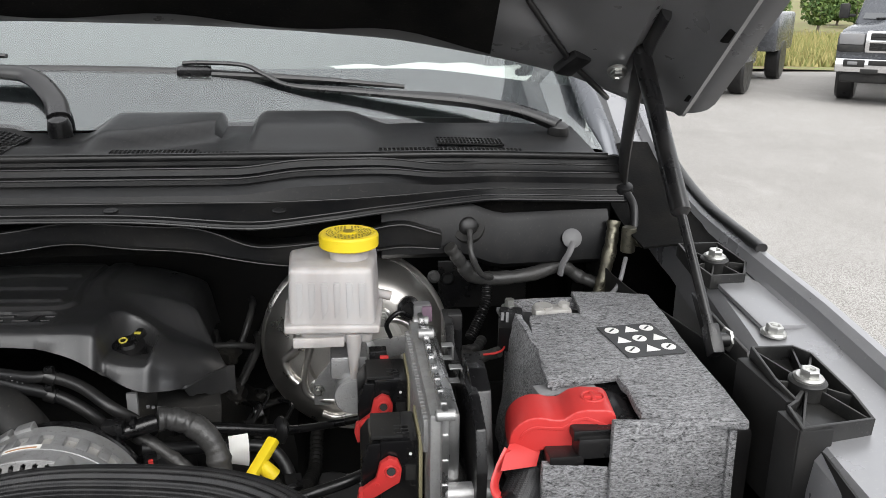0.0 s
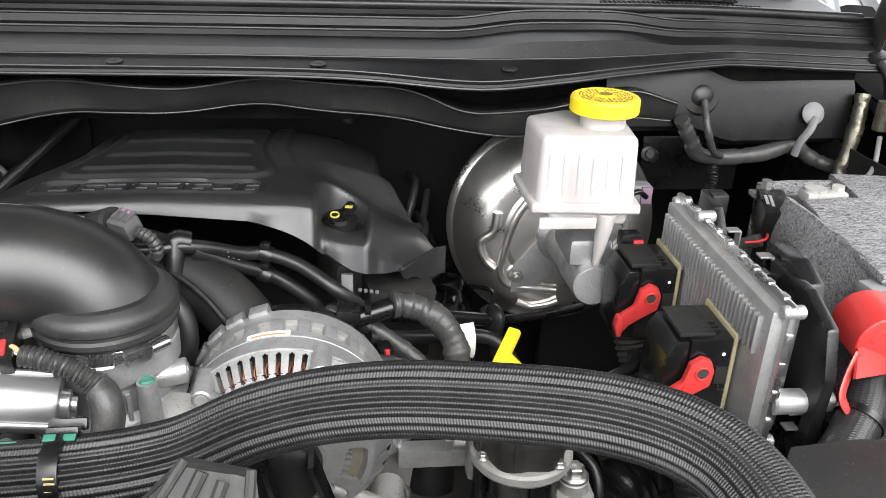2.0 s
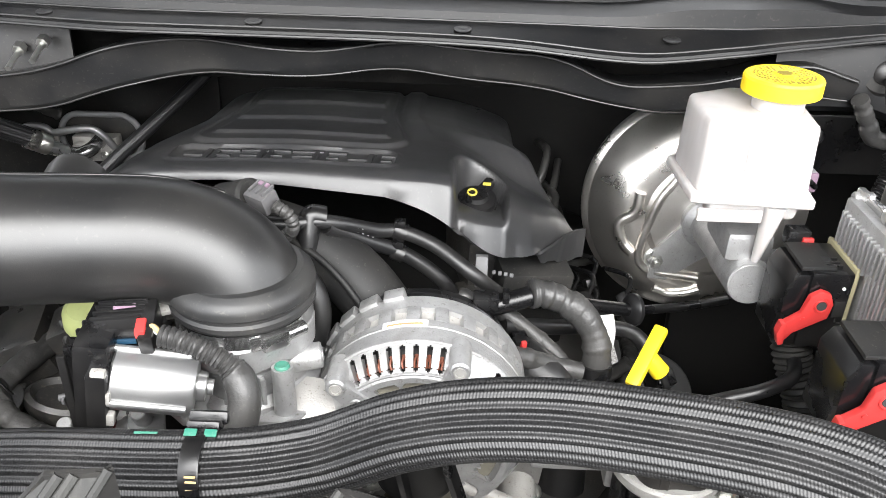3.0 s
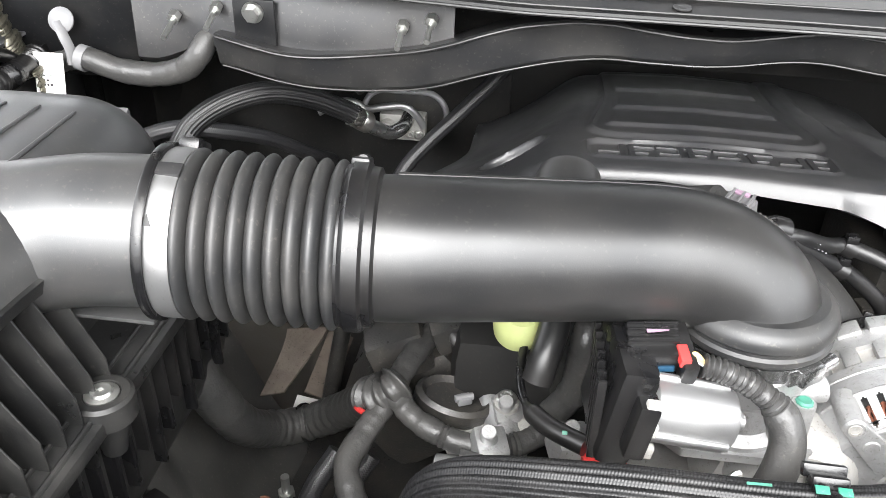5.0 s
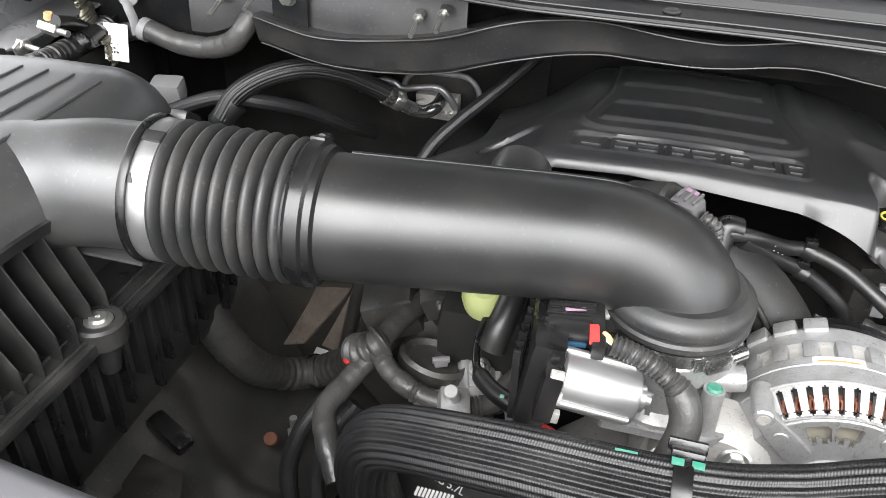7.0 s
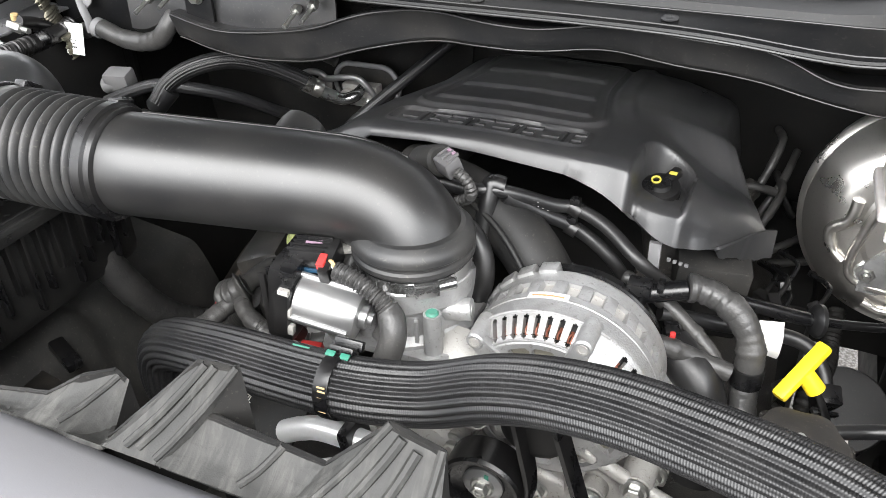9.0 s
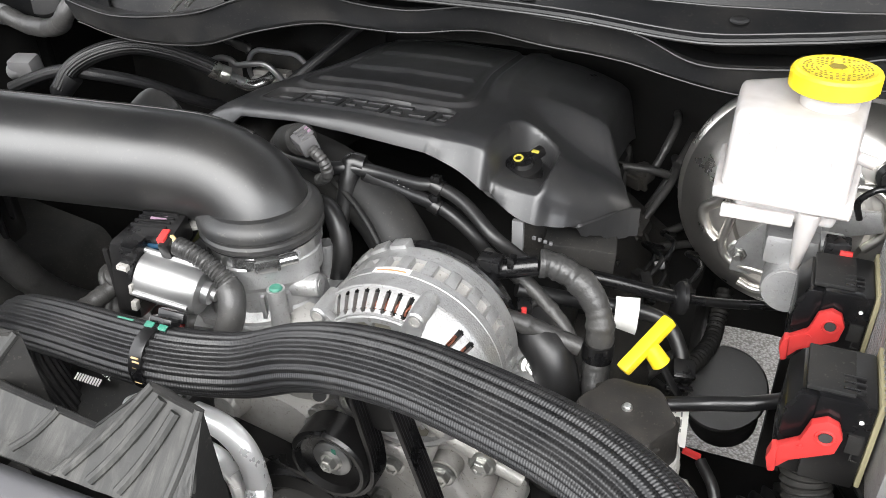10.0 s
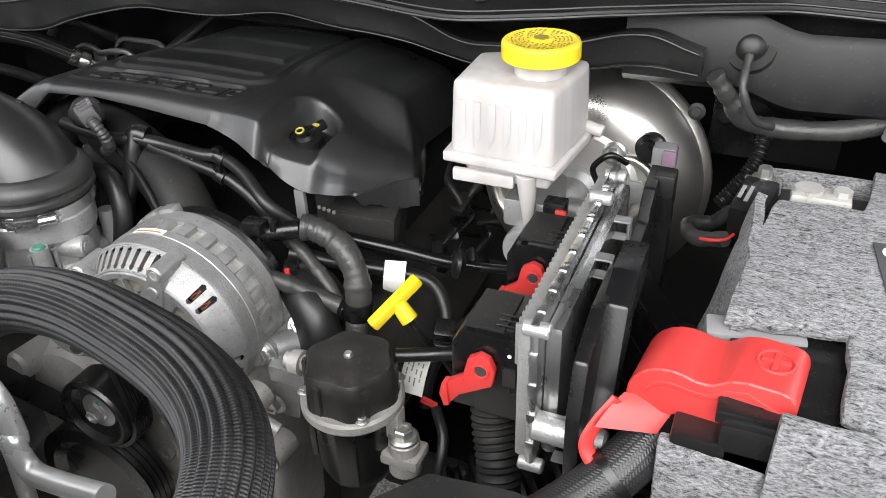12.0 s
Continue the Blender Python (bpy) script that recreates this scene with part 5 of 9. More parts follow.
# ---- alternator ----
al = thing("alternator", (0.108, 0.62, 0.95), "cast-aluminium alternator with slotted ends", "alternator")
AC = Vector((0.1195, 0.535, 0.985))
am = axis(AC, AC + Vector((0.0, 0.1, 0.002))) @ Matrix.Diagonal((1.10, 1.10, 0.90, 1)) @ Matrix.Rotation(radians(-12.4), 4, "Z")
SLOTS = [90 + 7.0 * (k - 3.5) for k in range(8)] + [24, 33, 147, 156, 200, 211, 222, 233, 270, 281, 292, 303, 325, 336]
WINDOWS = [(99.8, 8.6), (80.2, 8.6), (22, 15), (158, 15), (205, 17), (250, 18), (292, 18), (335, 17)]
SHIELD = [(0.0, 0.0), (0.026, 0.0), (0.0295, 0.001), (0.0305, 0.0035), (0.0335, 0.0038), (0.053, 0.0048), (0.062, 0.0036), (0.0665, 0.0036), (0.0690, 0.0056), (0.0730, 0.0125), (0.0775, 0.0205), (0.0797, 0.0250), (0.0812, 0.0285), (0.0820, 0.0300), (0.0824, 0.0330), (0.0824, 0.0500), (0.0830, 0.0510), (0.0830, 0.0600), (0.0795, 0.0640)]


def off_angle(a, c):
    return (a - c + 180) % 360 - 180


def alternator_front():
    """The drive-end shield: round-ended slots through its shoulder, kidney windows through its face, all with thick edges."""
    prof = []
    for (r0, h0), (r1, h1) in zip(SHIELD, SHIELD[1:]):
        k = max(1, int(math.hypot(r1 - r0, h1 - h0) / 0.0011))
        prof += [(r0 + (r1 - r0) * i / k, h0 + (h1 - h0) * i / k) for i in range(k)]
    prof.append(SHIELD[-1])
    prof[0] = (0.0005, 0.0)
    n = 360
    vs = [(r * math.cos(radians(a)), r * math.sin(radians(a)), h) for r, h in prof for a in range(n)]
    fs = []
    for j in range(len(prof) - 1):
        r, h = (prof[j][0] + prof[j + 1][0]) / 2, (prof[j][1] + prof[j + 1][1]) / 2
        for i in range(n):
            a, hole = i + 0.5, False
            if 0.0690 < r < 0.0815:
                run = max(0.0, abs(r - 0.0752) - 0.0040) * 1.7
                hole = any(math.hypot(r * radians(off_angle(a, c)), run) < 0.0025 for c in SLOTS)
            elif 0.043 < r < 0.0632:
                for c, w in WINDOWS:
                    o = abs(off_angle(a, c))
                    lug = r < 0.050 and (o % 6) < 2.2
                    hole = hole or (o < w and math.hypot(max(0.0, o - w + 4) / 4, max(0.0, abs(r - 0.0535) - 0.0045) / 0.0042) < 1.0 and not lug)
            if not hole:
                fs.append((j * n + i, j * n + (i + 1) % n, (j + 1) * n + (i + 1) % n, (j + 1) * n + i))
    me = bpy.data.meshes.new("shield")
    me.from_pydata(vs, [], fs)
    bm = bmesh.new()
    bm.from_mesh(me)
    bpy.data.meshes.remove(me)
    rim = [e for e in bm.edges if e.is_boundary and 0.03 < e.verts[0].co.xy.length < 0.079 and e.verts[0].co.z < 0.05]
    for v in [g for g in bmesh.ops.extrude_edge_only(bm, edges=rim)["geom"] if isinstance(g, bmesh.types.BMVert)]:
        v.co += Vector((-0.003 * v.co.x / 0.07, -0.003 * v.co.y / 0.07, 0.0055))
    bmesh.ops.delete(bm, geom=[v for v in bm.verts if not v.link_faces], context="VERTS")
    bm.transform(am)
    return bm


part("front_housing", alternator_front(), "cast", al, "", 30)
# Black drum added so the slots and windows read as shaded depth.
part("slot_shade_drum", lathe([(0.030, 0.020), (0.064, 0.019), (0.073, 0.034), (0.077, 0.060)], am, 60), "ink_hole_black", al)
part("stator_winding", lathe([(0.0335, 0.0110), (0.0610, 0.0110), (0.0630, 0.0170), (0.0335, 0.0170)], am, 60), "winding", al, "tan stator winding behind the windows")
for c_ in SLOTS:
    q_ = am @ Matrix.Rotation(radians(c_), 4, "Z")
    for k in (-1, 1):
        part("copper_coil", sweep([q_ @ Vector((0.0670, 0.0010 * k, 0.0165)), q_ @ Vector((0.0705, 0.0014 * k, 0.0205 + 0.001 * k)), q_ @ Vector((0.0728, -0.0008 * k, 0.0255))], 0.0012, 8, 3), "copper", al, "copper coil end in a slot")
part("shoulder_rim", sweep([am @ Vector((0.0690 * math.cos(radians(a)), 0.0690 * math.sin(radians(a)), 0.0054)) for a in lin(62, 118, 30)], 0.0013, 8, 2), "cast", al)
part("shoulder_rim", sweep([am @ Vector((0.0822 * math.cos(radians(a)), 0.0822 * math.sin(radians(a)), 0.0300)) for a in lin(46, 134, 30)], 0.0014, 8, 2), "cast", al)
for side in (-1, 1):
    q_ = am @ Matrix.Rotation(radians(90 + 33 * side), 4, "Z")
    part("ear", join(lathe([(0, -0.001), (0.0062, -0.001), (0.0075, 0.001), (0.0080, 0.036), (0, 0.036)], q_ @ Matrix.Translation((0.0800, 0, 0)), 24),
                     prism([(0.0830, 0.0066), (0.0650, 0.0085), (0.050, 0.0095), (0.038, 0.0095), (0.036, 0.0), (0.038, -0.0095), (0.050, -0.0095), (0.0650, -0.0085), (0.0830, -0.0066)], 0.010, q_ @ Matrix.Translation((0, 0, 0.0005)), 0.0018),
                     lathe([(0, -0.0010), (0.0048, -0.0010), (0.0060, 0.0015), (0.0060, 0.004), (0, 0.004)], q_ @ Matrix.Translation((0.0600, 0, 0)), 24)), "cast", al, "", 30)
    part("ear_hole", lathe([(0, -0.0012), (0.0030, -0.0012), (0.0030, -0.0018), (0.0045, -0.0018), (0.0045, -0.0005), (0, -0.0005)], q_ @ Matrix.Translation((0.0800, 0, 0)), 18), "castdark", al)
part("stator_ring", lathe([(0, 0.062), (0.077, 0.062), (0.077, 0.084), (0, 0.084)], am, 64), "castdark", al)
part("rear_housing", lathe([(0, 0.082), (0.081, 0.082), (0.0815, 0.10), (0.075, 0.112), (0.05, 0.118), (0, 0.118)], am, 64), "cast", al, "", 30)
part("rear_cap", lathe([(0, 0.116), (0.062, 0.116), (0.062, 0.135), (0.055, 0.142), (0, 0.142)], am, 48), "black", al)
for i in range(24):
    a = 2 * math.pi * (i + 0.5) / 24
    part("stator_tooth", box((0, 0, 0), (0.010, 0.0110, 0.022), 0.0025, am @ Matrix.Rotation(a, 4, "Z") @ Matrix.Translation((0.0775, 0, 0.073))), "cast", al)
part("rating_label", sheet(lambda u, v: am @ Vector((0.0832 * math.cos(u), 0.0832 * math.sin(u), v)), lin(1.44, 1.84, 12), lin(0.0515, 0.0595, 3), 0.0004), "paper", al, "paper rating label with unreadable print")
part("label_print", join(*[sheet(lambda u, v: am @ Vector((0.0836 * math.cos(u), 0.0836 * math.sin(u), v)), lin(1.48, 1.80, 10), (h, h + 0.0022), 0.0003) for h in (0.0525,)]), node_mat("label_orange", (0.42, 0.22, 0.10), 0.6)[0], al)
part("mounting_ear", cyl(AC + Vector((-0.080, 0.01, -0.030)), AC + Vector((-0.080, 0.06, -0.030)), 0.013, n=24, bev=0.002), "cast", al)
part("mount_arm", sweep([(0.180, 0.585, 0.955), (0.205, 0.600, 0.95), (0.225, 0.630, 0.945), (0.235, 0.64, 0.945)], 0.016, 16, 6), "cast", al)
again("bolt", BOLT_BIG, axis((0.222, 0.632, 0.962), (0.26, 0.56, 1.03)), al)
part("rear_flange", prism([(0.150, 1.045), (0.176, 1.030), (0.196, 0.995), (0.214, 0.972), (0.226, 0.953), (0.221, 0.934), (0.190, 0.925), (0.140, 0.910)], 0.020, Matrix.Translation((0, 0.652, 0)) @ pose(0, 0, 0, 90, 0, 0), 0.003), "cast", al)
part("bolt_tube", lathe([(0, 0), (0.015, 0), (0.015, 0.006), (0.0125, 0.009), (0.0125, 0.06), (0.0105, 0.062), (0, 0.062)], axis((0.205, 0.592, 0.952), (0.209, 0.66, 0.946)), 24), "cast", al)
again("bolt", BOLT_BIG, axis((0.205, 0.592, 0.952), (0.201, 0.524, 0.958)), al)
for a in lin(-0.3, 1.5, 8):
    part("rear_tooth", box((0, 0, 0), (0.014, 0.0165, 0.016), 0.002, am @ Matrix.Rotation(a, 4, "Z") @ Matrix.Translation((0.0775, 0, 0.104))), "cast", al)
part("rear_hood", lathe([(0.050, 0.112), (0.074, 0.112), (0.076, 0.116), (0.074, 0.128), (0.050, 0.132)], am, 56), "black", al, "black plastic rear hood")
part("pulley", lathe([(0, -0.032), (0.020, -0.032), (0.026, -0.028), (0.028, -0.026), (0.028, -0.006), (0.022, 0.0), (0, 0.0)], am, 36), "dark", al)

# ---- brake booster, master cylinder and reservoir ----
BC, BT = Vector((0.434, 0.955, 1.014)), Vector((0.425, 0.713, 1.044))
bd = (BT - BC).normalized()
bb = thing("brake_booster", BC, "round zinc-plated steel brake booster", "brake booster")
bmx = axis(BC, BT)
part("shell", lathe([(0, -0.07), (0.085, -0.07), (0.122, -0.05), (0.128, -0.015), (0.1345, -0.012), (0.137, -0.006), (0.137, 0.004), (0.1335, 0.008), (0.130, 0.010), (0.130, 0.018), (0.126, 0.026), (0.110, 0.046), (0.098, 0.056), (0.086, 0.060), (0.070, 0.060), (0.064, 0.064), (0.048, 0.066), (0, 0.066)], bmx, 72), "zinc", bb, "", 25)


def on_booster(x, y, h=0.0):
    r = math.hypot(x, y)
    return bmx @ Vector((x, y, table(r, [(0, 0.066), (0.048, 0.066), (0.064, 0.064), (0.070, 0.060), (0.086, 0.060), (0.098, 0.056), (0.110, 0.046), (0.126, 0.026)]) + h))


inv = bmx.inverted().to_3x3()
bx = (inv @ Vector((1, 0, 0))).normalized()
bz = (inv @ Vector((0, 0, 1))).normalized()


def bface(dx, dz, h=0.002):
    """On the booster's face, dx to the right and dz up from its centre."""
    q = bx * dx + bz * dz
    return on_booster(q.x, q.y, h)


part("rib", sweep([bface(*p) for p in ((-0.078, 0.030), (-0.082, 0.006), (-0.098, -0.010), (-0.092, -0.032), (-0.080, -0.044))], 0.0065, 12, 8), "zinc", bb)
part("rib", sweep([bface(*p) for p in ((-0.040, 0.05), (-0.058, 0.02), (-0.072, -0.04), (-0.062, -0.064), (-0.030, -0.070), (0.0, -0.074))], 0.005, 12, 8), "zinc", bb)
part("rib", sweep([bface(*p) for p in ((-0.048, -0.092), (-0.03, -0.098), (-0.01, -0.094), (0.004, -0.088))], 0.0055, 12, 8), "zinc", bb)
part("rib", sweep([bface(*p) for p in ((0.030, 0.045), (0.060, 0.045), (0.080, 0.030), (0.082, 0.0), (0.066, -0.022))], 0.005, 12, 8), "zinc", bb)
for dx, dz in ((-0.052, -0.052), (0.038, 0.050)):
    again("nut", BOLT_BIG, axis(bface(dx, dz, 0.0), bface(dx, dz, 0.1)), bb)
    part("stud", cyl(bface(dx, dz, 0.0), bface(dx, dz, 0.020), 0.0035, n=12), "bolt", bb)
part("mount_flange", prism([(-0.062, -0.066), (-0.040, -0.068), (0.045, 0.0), (0.078, 0.012), (0.07, 0.034), (0.03, 0.03), (-0.02, 0.02), (-0.06, -0.03)], 0.006, bmx @ Matrix((bx, bz, bx.cross(bz))).transposed().to_4x4() @ Matrix.Translation((0, 0, -0.072 if bx.cross(bz).z < 0 else 0.066)), 0.002), "cast", bb)
cv = bface(0.075, 0.062, 0.0)
part("check_valve", lathe([(0, 0), (0.016, 0), (0.016, 0.010), (0.011, 0.014), (0.011, 0.024), (0, 0.024)], axis(cv, bface(0.075, 0.062, 0.1)), 24), "black", bb)
part("sensor_plug", box(bface(0.092, 0.060, 0.028), (0.024, 0.020, 0.024), 0.003), "grey", bb, "grey vacuum sensor connector")
part("plug_insert", box(bface(0.098, 0.060, 0.032) + Vector((0, -0.006, 0)), (0.014, 0.018, 0.022), 0.002), "pink", bb)

mc = thing("brake_master_cylinder", BC + bd * 0.066, "cast-aluminium brake master cylinder with white fluid reservoir", "master cylinder")
part("bore", lathe([(0, 0), (0.030, 0), (0.030, 0.012), (0.022, 0.018), (0.021, 0.095), (0.0225, 0.098), (0.0225, 0.168), (0.021, 0.172), (0, 0.172)], axis(BC + bd * 0.066, BT), 40), "cast", mc, "", 30)
part("end_face", lathe([(0, 0), (0.019, 0), (0.019, 0.0015), (0.0025, 0.0015), (0.002, 0.0005), (0, 0.0005)], axis(BC + bd * 0.2375, BT + bd), 36), "cast", mc)
part("outlet", join(cyl(BT + Vector((0.005, 0.045, 0.0)), BT + Vector((0.052, 0.045, 0.002)), 0.014, 0.013, 24, 0.002), cyl(BT + Vector((0.004, 0.095, 0.0)), BT + Vector((0.045, 0.095, 0.002)), 0.013, 0.012, 24, 0.002)), "cast", mc)
part("bracket", box((0.422, 0.765, 1.075), (0.045, 0.070, 0.030), 0.006), "cast", mc)


def tank(pts, z0, z1, k=1.0, bev=0.008):
    c = Vector((sum(p[0] for p in pts) / len(pts), sum(p[1] for p in pts) / len(pts)))
    bm = bmesh.new()
    lo = [bm.verts.new((p[0], p[1], z0)) for p in pts]
    hi = [bm.verts.new((c.x + (p[0] - c.x) * k, c.y + (p[1] - c.y) * k, z1)) for p in pts]
    bm.faces.new(lo[::-1]), bm.faces.new(hi)
    for i in range(len(pts)):
        j = (i + 1) % len(pts)
        bm.faces.new((lo[i], lo[j], hi[j], hi[i]))
    bmesh.ops.bevel(bm, geom=bm.edges[:], offset=bev, segments=3, affect="EDGES", profile=0.6)
    return bm


rs = part("reservoir", tank([(0.355, 0.711), (0.452, 0.704), (0.462, 0.80), (0.40, 0.815), (0.352, 0.79)], 1.135, 1.207, 0.95), "reservoir", mc, "translucent white brake fluid reservoir", 50)
part("weld_lip", tank([(0.350, 0.706), (0.457, 0.699), (0.467, 0.805), (0.40, 0.820), (0.347, 0.795)], 1.131, 1.141, 1.0, 0.003), "reservoir", rs)
part("lower_tank", tank([(0.370, 0.715), (0.448, 0.712), (0.452, 0.79), (0.372, 0.79)], 1.114, 1.134, 1.06, 0.006), "reservoir", rs)
part("front_plate", box((0.388, 0.710, 1.119), (0.058, 0.006, 0.012), 0.002), "reservoir", rs)
for i in range(6):
    part("moulded_rib", box((0.368 + 0.014 * i, 0.7115 - 0.0010 * i, 1.168), (0.007, 0.0016, 0.044), 0.0007), "reservoir", rs)
part("spout", lathe([(0.010, 0), (0.0085, 0.02), (0.003, 0.075), (0, 0.076)], axis((0.428, 0.712, 1.130), (0.427, 0.728, 1.055)), 20), "reservoir", rs)
part("filler_neck", lathe([(0.024, 0), (0.0225, 0.004), (0.0225, 0.022), (0, 0.022)], Matrix.Translation((0.425, 0.752, 1.200)), 36), "reservoir", rs)
part("pipe_nipple", cyl((0.455, 0.793, 1.147), (0.476, 0.791, 1.142), 0.006, n=14, bev=0.001), "reservoir", rs)
cap = part("cap", lathe([(0, 0.0), (0.0325, 0.0), (0.034, 0.0012), (0.034, 0.0135), (0.0325, 0.0158), (0.0295, 0.0166), (0.028, 0.0158), (0.010, 0.0158), (0.008, 0.0172), (0, 0.0172)], Matrix.Translation((0.425, 0.752, 1.2205)), 72, 36, 0.008), "yellow", mc, "yellow screw cap with ribbed edge and embossed text", 30)
cap_print = []
for r, n_, w in ((0.0255, 40, 0.0022), (0.0225, 34, 0.0020), (0.0190, 28, 0.0022), (0.0155, 22, 0.0020), (0.0122, 16, 0.0018)):
    for i in range(n_):
        if (i * 7) % 5:
            cap_print.append(box((0, 0, 0), (0.0012, w, 0.0006), 0, Matrix.Translation((0.425, 0.752, 1.2364)) @ Matrix.Rotation(2 * math.pi * i / n_, 4, "Z") @ Matrix.Translation((0, r, 0)) @ pose(0, 0, 0, 0, 0, 90)))
part("printing", join(*cap_print), node_mat("cap_print", (0.20, 0.15, 0.02), 0.6)[0], cap)
part("centre_emblem", lathe([(0.004, 0), (0.0068, 0), (0.0068, 0.0006), (0.004, 0.0006)], Matrix.Translation((0.425, 0.752, 1.2378)), 6), node_mat("cap_emblem", (0.24, 0.18, 0.02), 0.6)[0], cap)


# ---- engine computer with its plugs and bracket ----
pcm = thing("engine_computer", (0.50, 0.60, 1.02), "finned silver engine computer standing on edge", "control unit")
part("case", box((0.498, 0.605, 1.080), (0.014, 0.225, 0.118), 0.004), "cast", pcm, "cast-aluminium case")
part("rim", box((0.5045, 0.605, 1.082), (0.007, 0.238, 0.128), 0.003), "alu", pcm)
part("cover_plate", box((0.514, 0.605, 1.080), (0.012, 0.212, 0.112), 0.005), "alu", pcm)
for i in range(30):
    part("fin", box((0.4895, 0.505 + 0.0070 * i, 1.112), (0.006, 0.0030, 0.034), 0.001), "cast", pcm)
for i in range(8):
    part("fin", box((0.4895, 0.598 + 0.0062 * i, 1.070), (0.006, 0.0028, 0.066), 0.001), "cast", pcm)
for i in range(9):
    part("crimp_tab", box((0.5045, 0.505 + 0.025 * i, 1.1462), (0.006, 0.010, 0.0022), 0.001), "alu", pcm)
for i in range(4):
    part("crimp_tab", box((0.5045, 0.4855, 1.040 + 0.026 * i), (0.006, 0.0022, 0.010), 0.001), "alu", pcm)
for y, z in ((0.490, 1.140), (0.716, 1.138), (0.490, 1.020), (0.66, 1.146)):
    part("corner_boss", cyl((0.496, y, z), (0.514, y, z), 0.0055, n=18, bev=0.001), "cast", pcm)
part("mount_ear", join(box((0.528, 0.492, 1.058), (0.050, 0.012, 0.018), 0.004), cyl((0.505, 0.490, 1.058), (0.556, 0.490, 1.058), 0.010, 0.009, 20, 0.002)), "cast", pcm)
for y in (0.685, 0.558):
    part("gasket", box((0.4865, y, 1.060), (0.004, 0.063, 0.077), 0.0015), "foam", pcm, "cream gasket round the socket")


def plug(y0):
    p = thing("harness_plug", (0.455, y0 + 0.03, 1.02), "black square harness plug with red locking lever", "connector", "engine computer plugs")
    part("shell", join(box((0.466, y0 + 0.030, 1.058), (0.036, 0.058, 0.076), 0.003), prism([(-0.022, -0.036), (0.0, -0.036), (0.0, 0.036), (-0.014, 0.036), (-0.022, 0.024)], 0.052, Matrix.Translation((0.452, y0 + 0.056, 1.056)) @ pose(0, 0, 0, 90, 0, 0), 0.002)), "black", p)
    part("top_rail", box((0.455, y0 + 0.030, 1.0965), (0.030, 0.046, 0.004), 0.001), "matte", p)
    m = Matrix.Translation((0.0, y0 - 0.0005, 0.0)) @ pose(0, 0, 0, 90, 0, 0)
    lv = part("lever", prism([(0.4640, 1.080), (0.4560, 1.083), (0.4470, 1.077), (0.4430, 1.060), (0.4300, 1.050), (0.4280, 1.038), (0.4330, 1.030), (0.4400, 1.040), (0.4560, 1.050), (0.4660, 1.056), (0.4680, 1.070)], 0.007, m, 0.0018), "red", p, "red locking lever")
    part("lever_arm", prism([(0.4310, 1.051), (0.4272, 1.050), (0.4252, 1.040), (0.4285, 1.028), (0.4330, 1.030)], 0.010, m, 0.0012), "red", lv)
    part("pivot_ring", ring(axis((0.4575, y0 - 0.0078, 1.069), (0.4575, y0 + 0.1, 1.069)), 0.0056, 0.0012), "red", lv)
    part("lever_screw", cyl((0.4445, y0 - 0.0088, 1.0555), (0.4445, y0 - 0.004, 1.0555), 0.0020, n=10), "red", lv)
    for j in range(3):
        part("top_ridge", box((0.4690, y0 + 0.012 + 0.0065 * j, 1.0972), (0.014, 0.003, 0.0030), 0.0006), "black", p)
    part("moulded_letter", join(box((0.4765, y0 - 0.0001, 1.052), (0.0012, 0.0008, 0.010), 0), box((0.4790, y0 - 0.0001, 1.0565), (0.005, 0.0008, 0.0010), 0), box((0.4790, y0 - 0.0001, 1.0475), (0.005, 0.0008, 0.0010), 0)), "matte", p)
    # Solid black disc in place of the shade inside the pivot hole.
    part("pivot_hole", cyl((0.4575, y0 - 0.0085, 1.069), (0.4575, y0 + 0.001, 1.069), 0.0042, n=16), "ink_hole_black", lv)
    part("dot", lathe([(0, 0), (0.0016, 0), (0.0016, 0.0006), (0, 0.0006)], axis((0.4765, y0 + 0.0005, 1.082), (0.4765, y0 - 0.1, 1.082)), 12), "white", p)
    part("latch_tab", box((0.4765, y0 + 0.0005, 1.062), (0.010, 0.003, 0.016), 0.0006), "matte", p)
    part("boot", sweep([(0.455, y0 + 0.030, 1.028), (0.458, y0 + 0.020, 1.00), (0.470, y0 + 0.0, 0.96), (0.478, y0 - 0.02, 0.90)], lambda u, s: 0.017 + 0.0015 * math.sin(s * 1100), 20, 24), "matte", p, "corrugated cable boot")
    return p


plug(0.650)
plug(0.524)
br = thing("computer_bracket", (0.55, 0.6, 0.95), "black plastic bracket beside the engine computer", "bracket")
part("upright", prism([(0.470, 1.090), (0.482, 1.128), (0.520, 1.142), (0.585, 1.142), (0.60, 1.118), (0.68, 1.118), (0.70, 1.140), (0.735, 1.145), (0.735, 0.95), (0.480, 0.93)], 0.010, Matrix((Vector((0, 0, 1, 0.531)), Vector((1, 0, 0, 0)), Vector((0, 1, 0, 0)), Vector((0, 0, 0, 1)))), 0.002), "black", br)
part("front_cheek", prism([(0.600, 1.150), (0.560, 1.150), (0.532, 1.140), (0.512, 1.085), (0.492, 1.055), (0.484, 1.000), (0.505, 0.990), (0.530, 1.060), (0.560, 1.115), (0.600, 1.120)], 0.018, Matrix((Vector((0, 0, 1, 0.536)), Vector((1, 0, 0, 0)), Vector((0, 1, 0, 0)), Vector((0, 0, 0, 1)))), 0.002), "black", br)
part("rear_post", box((0.545, 0.725, 1.075), (0.018, 0.020, 0.140), 0.003), "black", br)
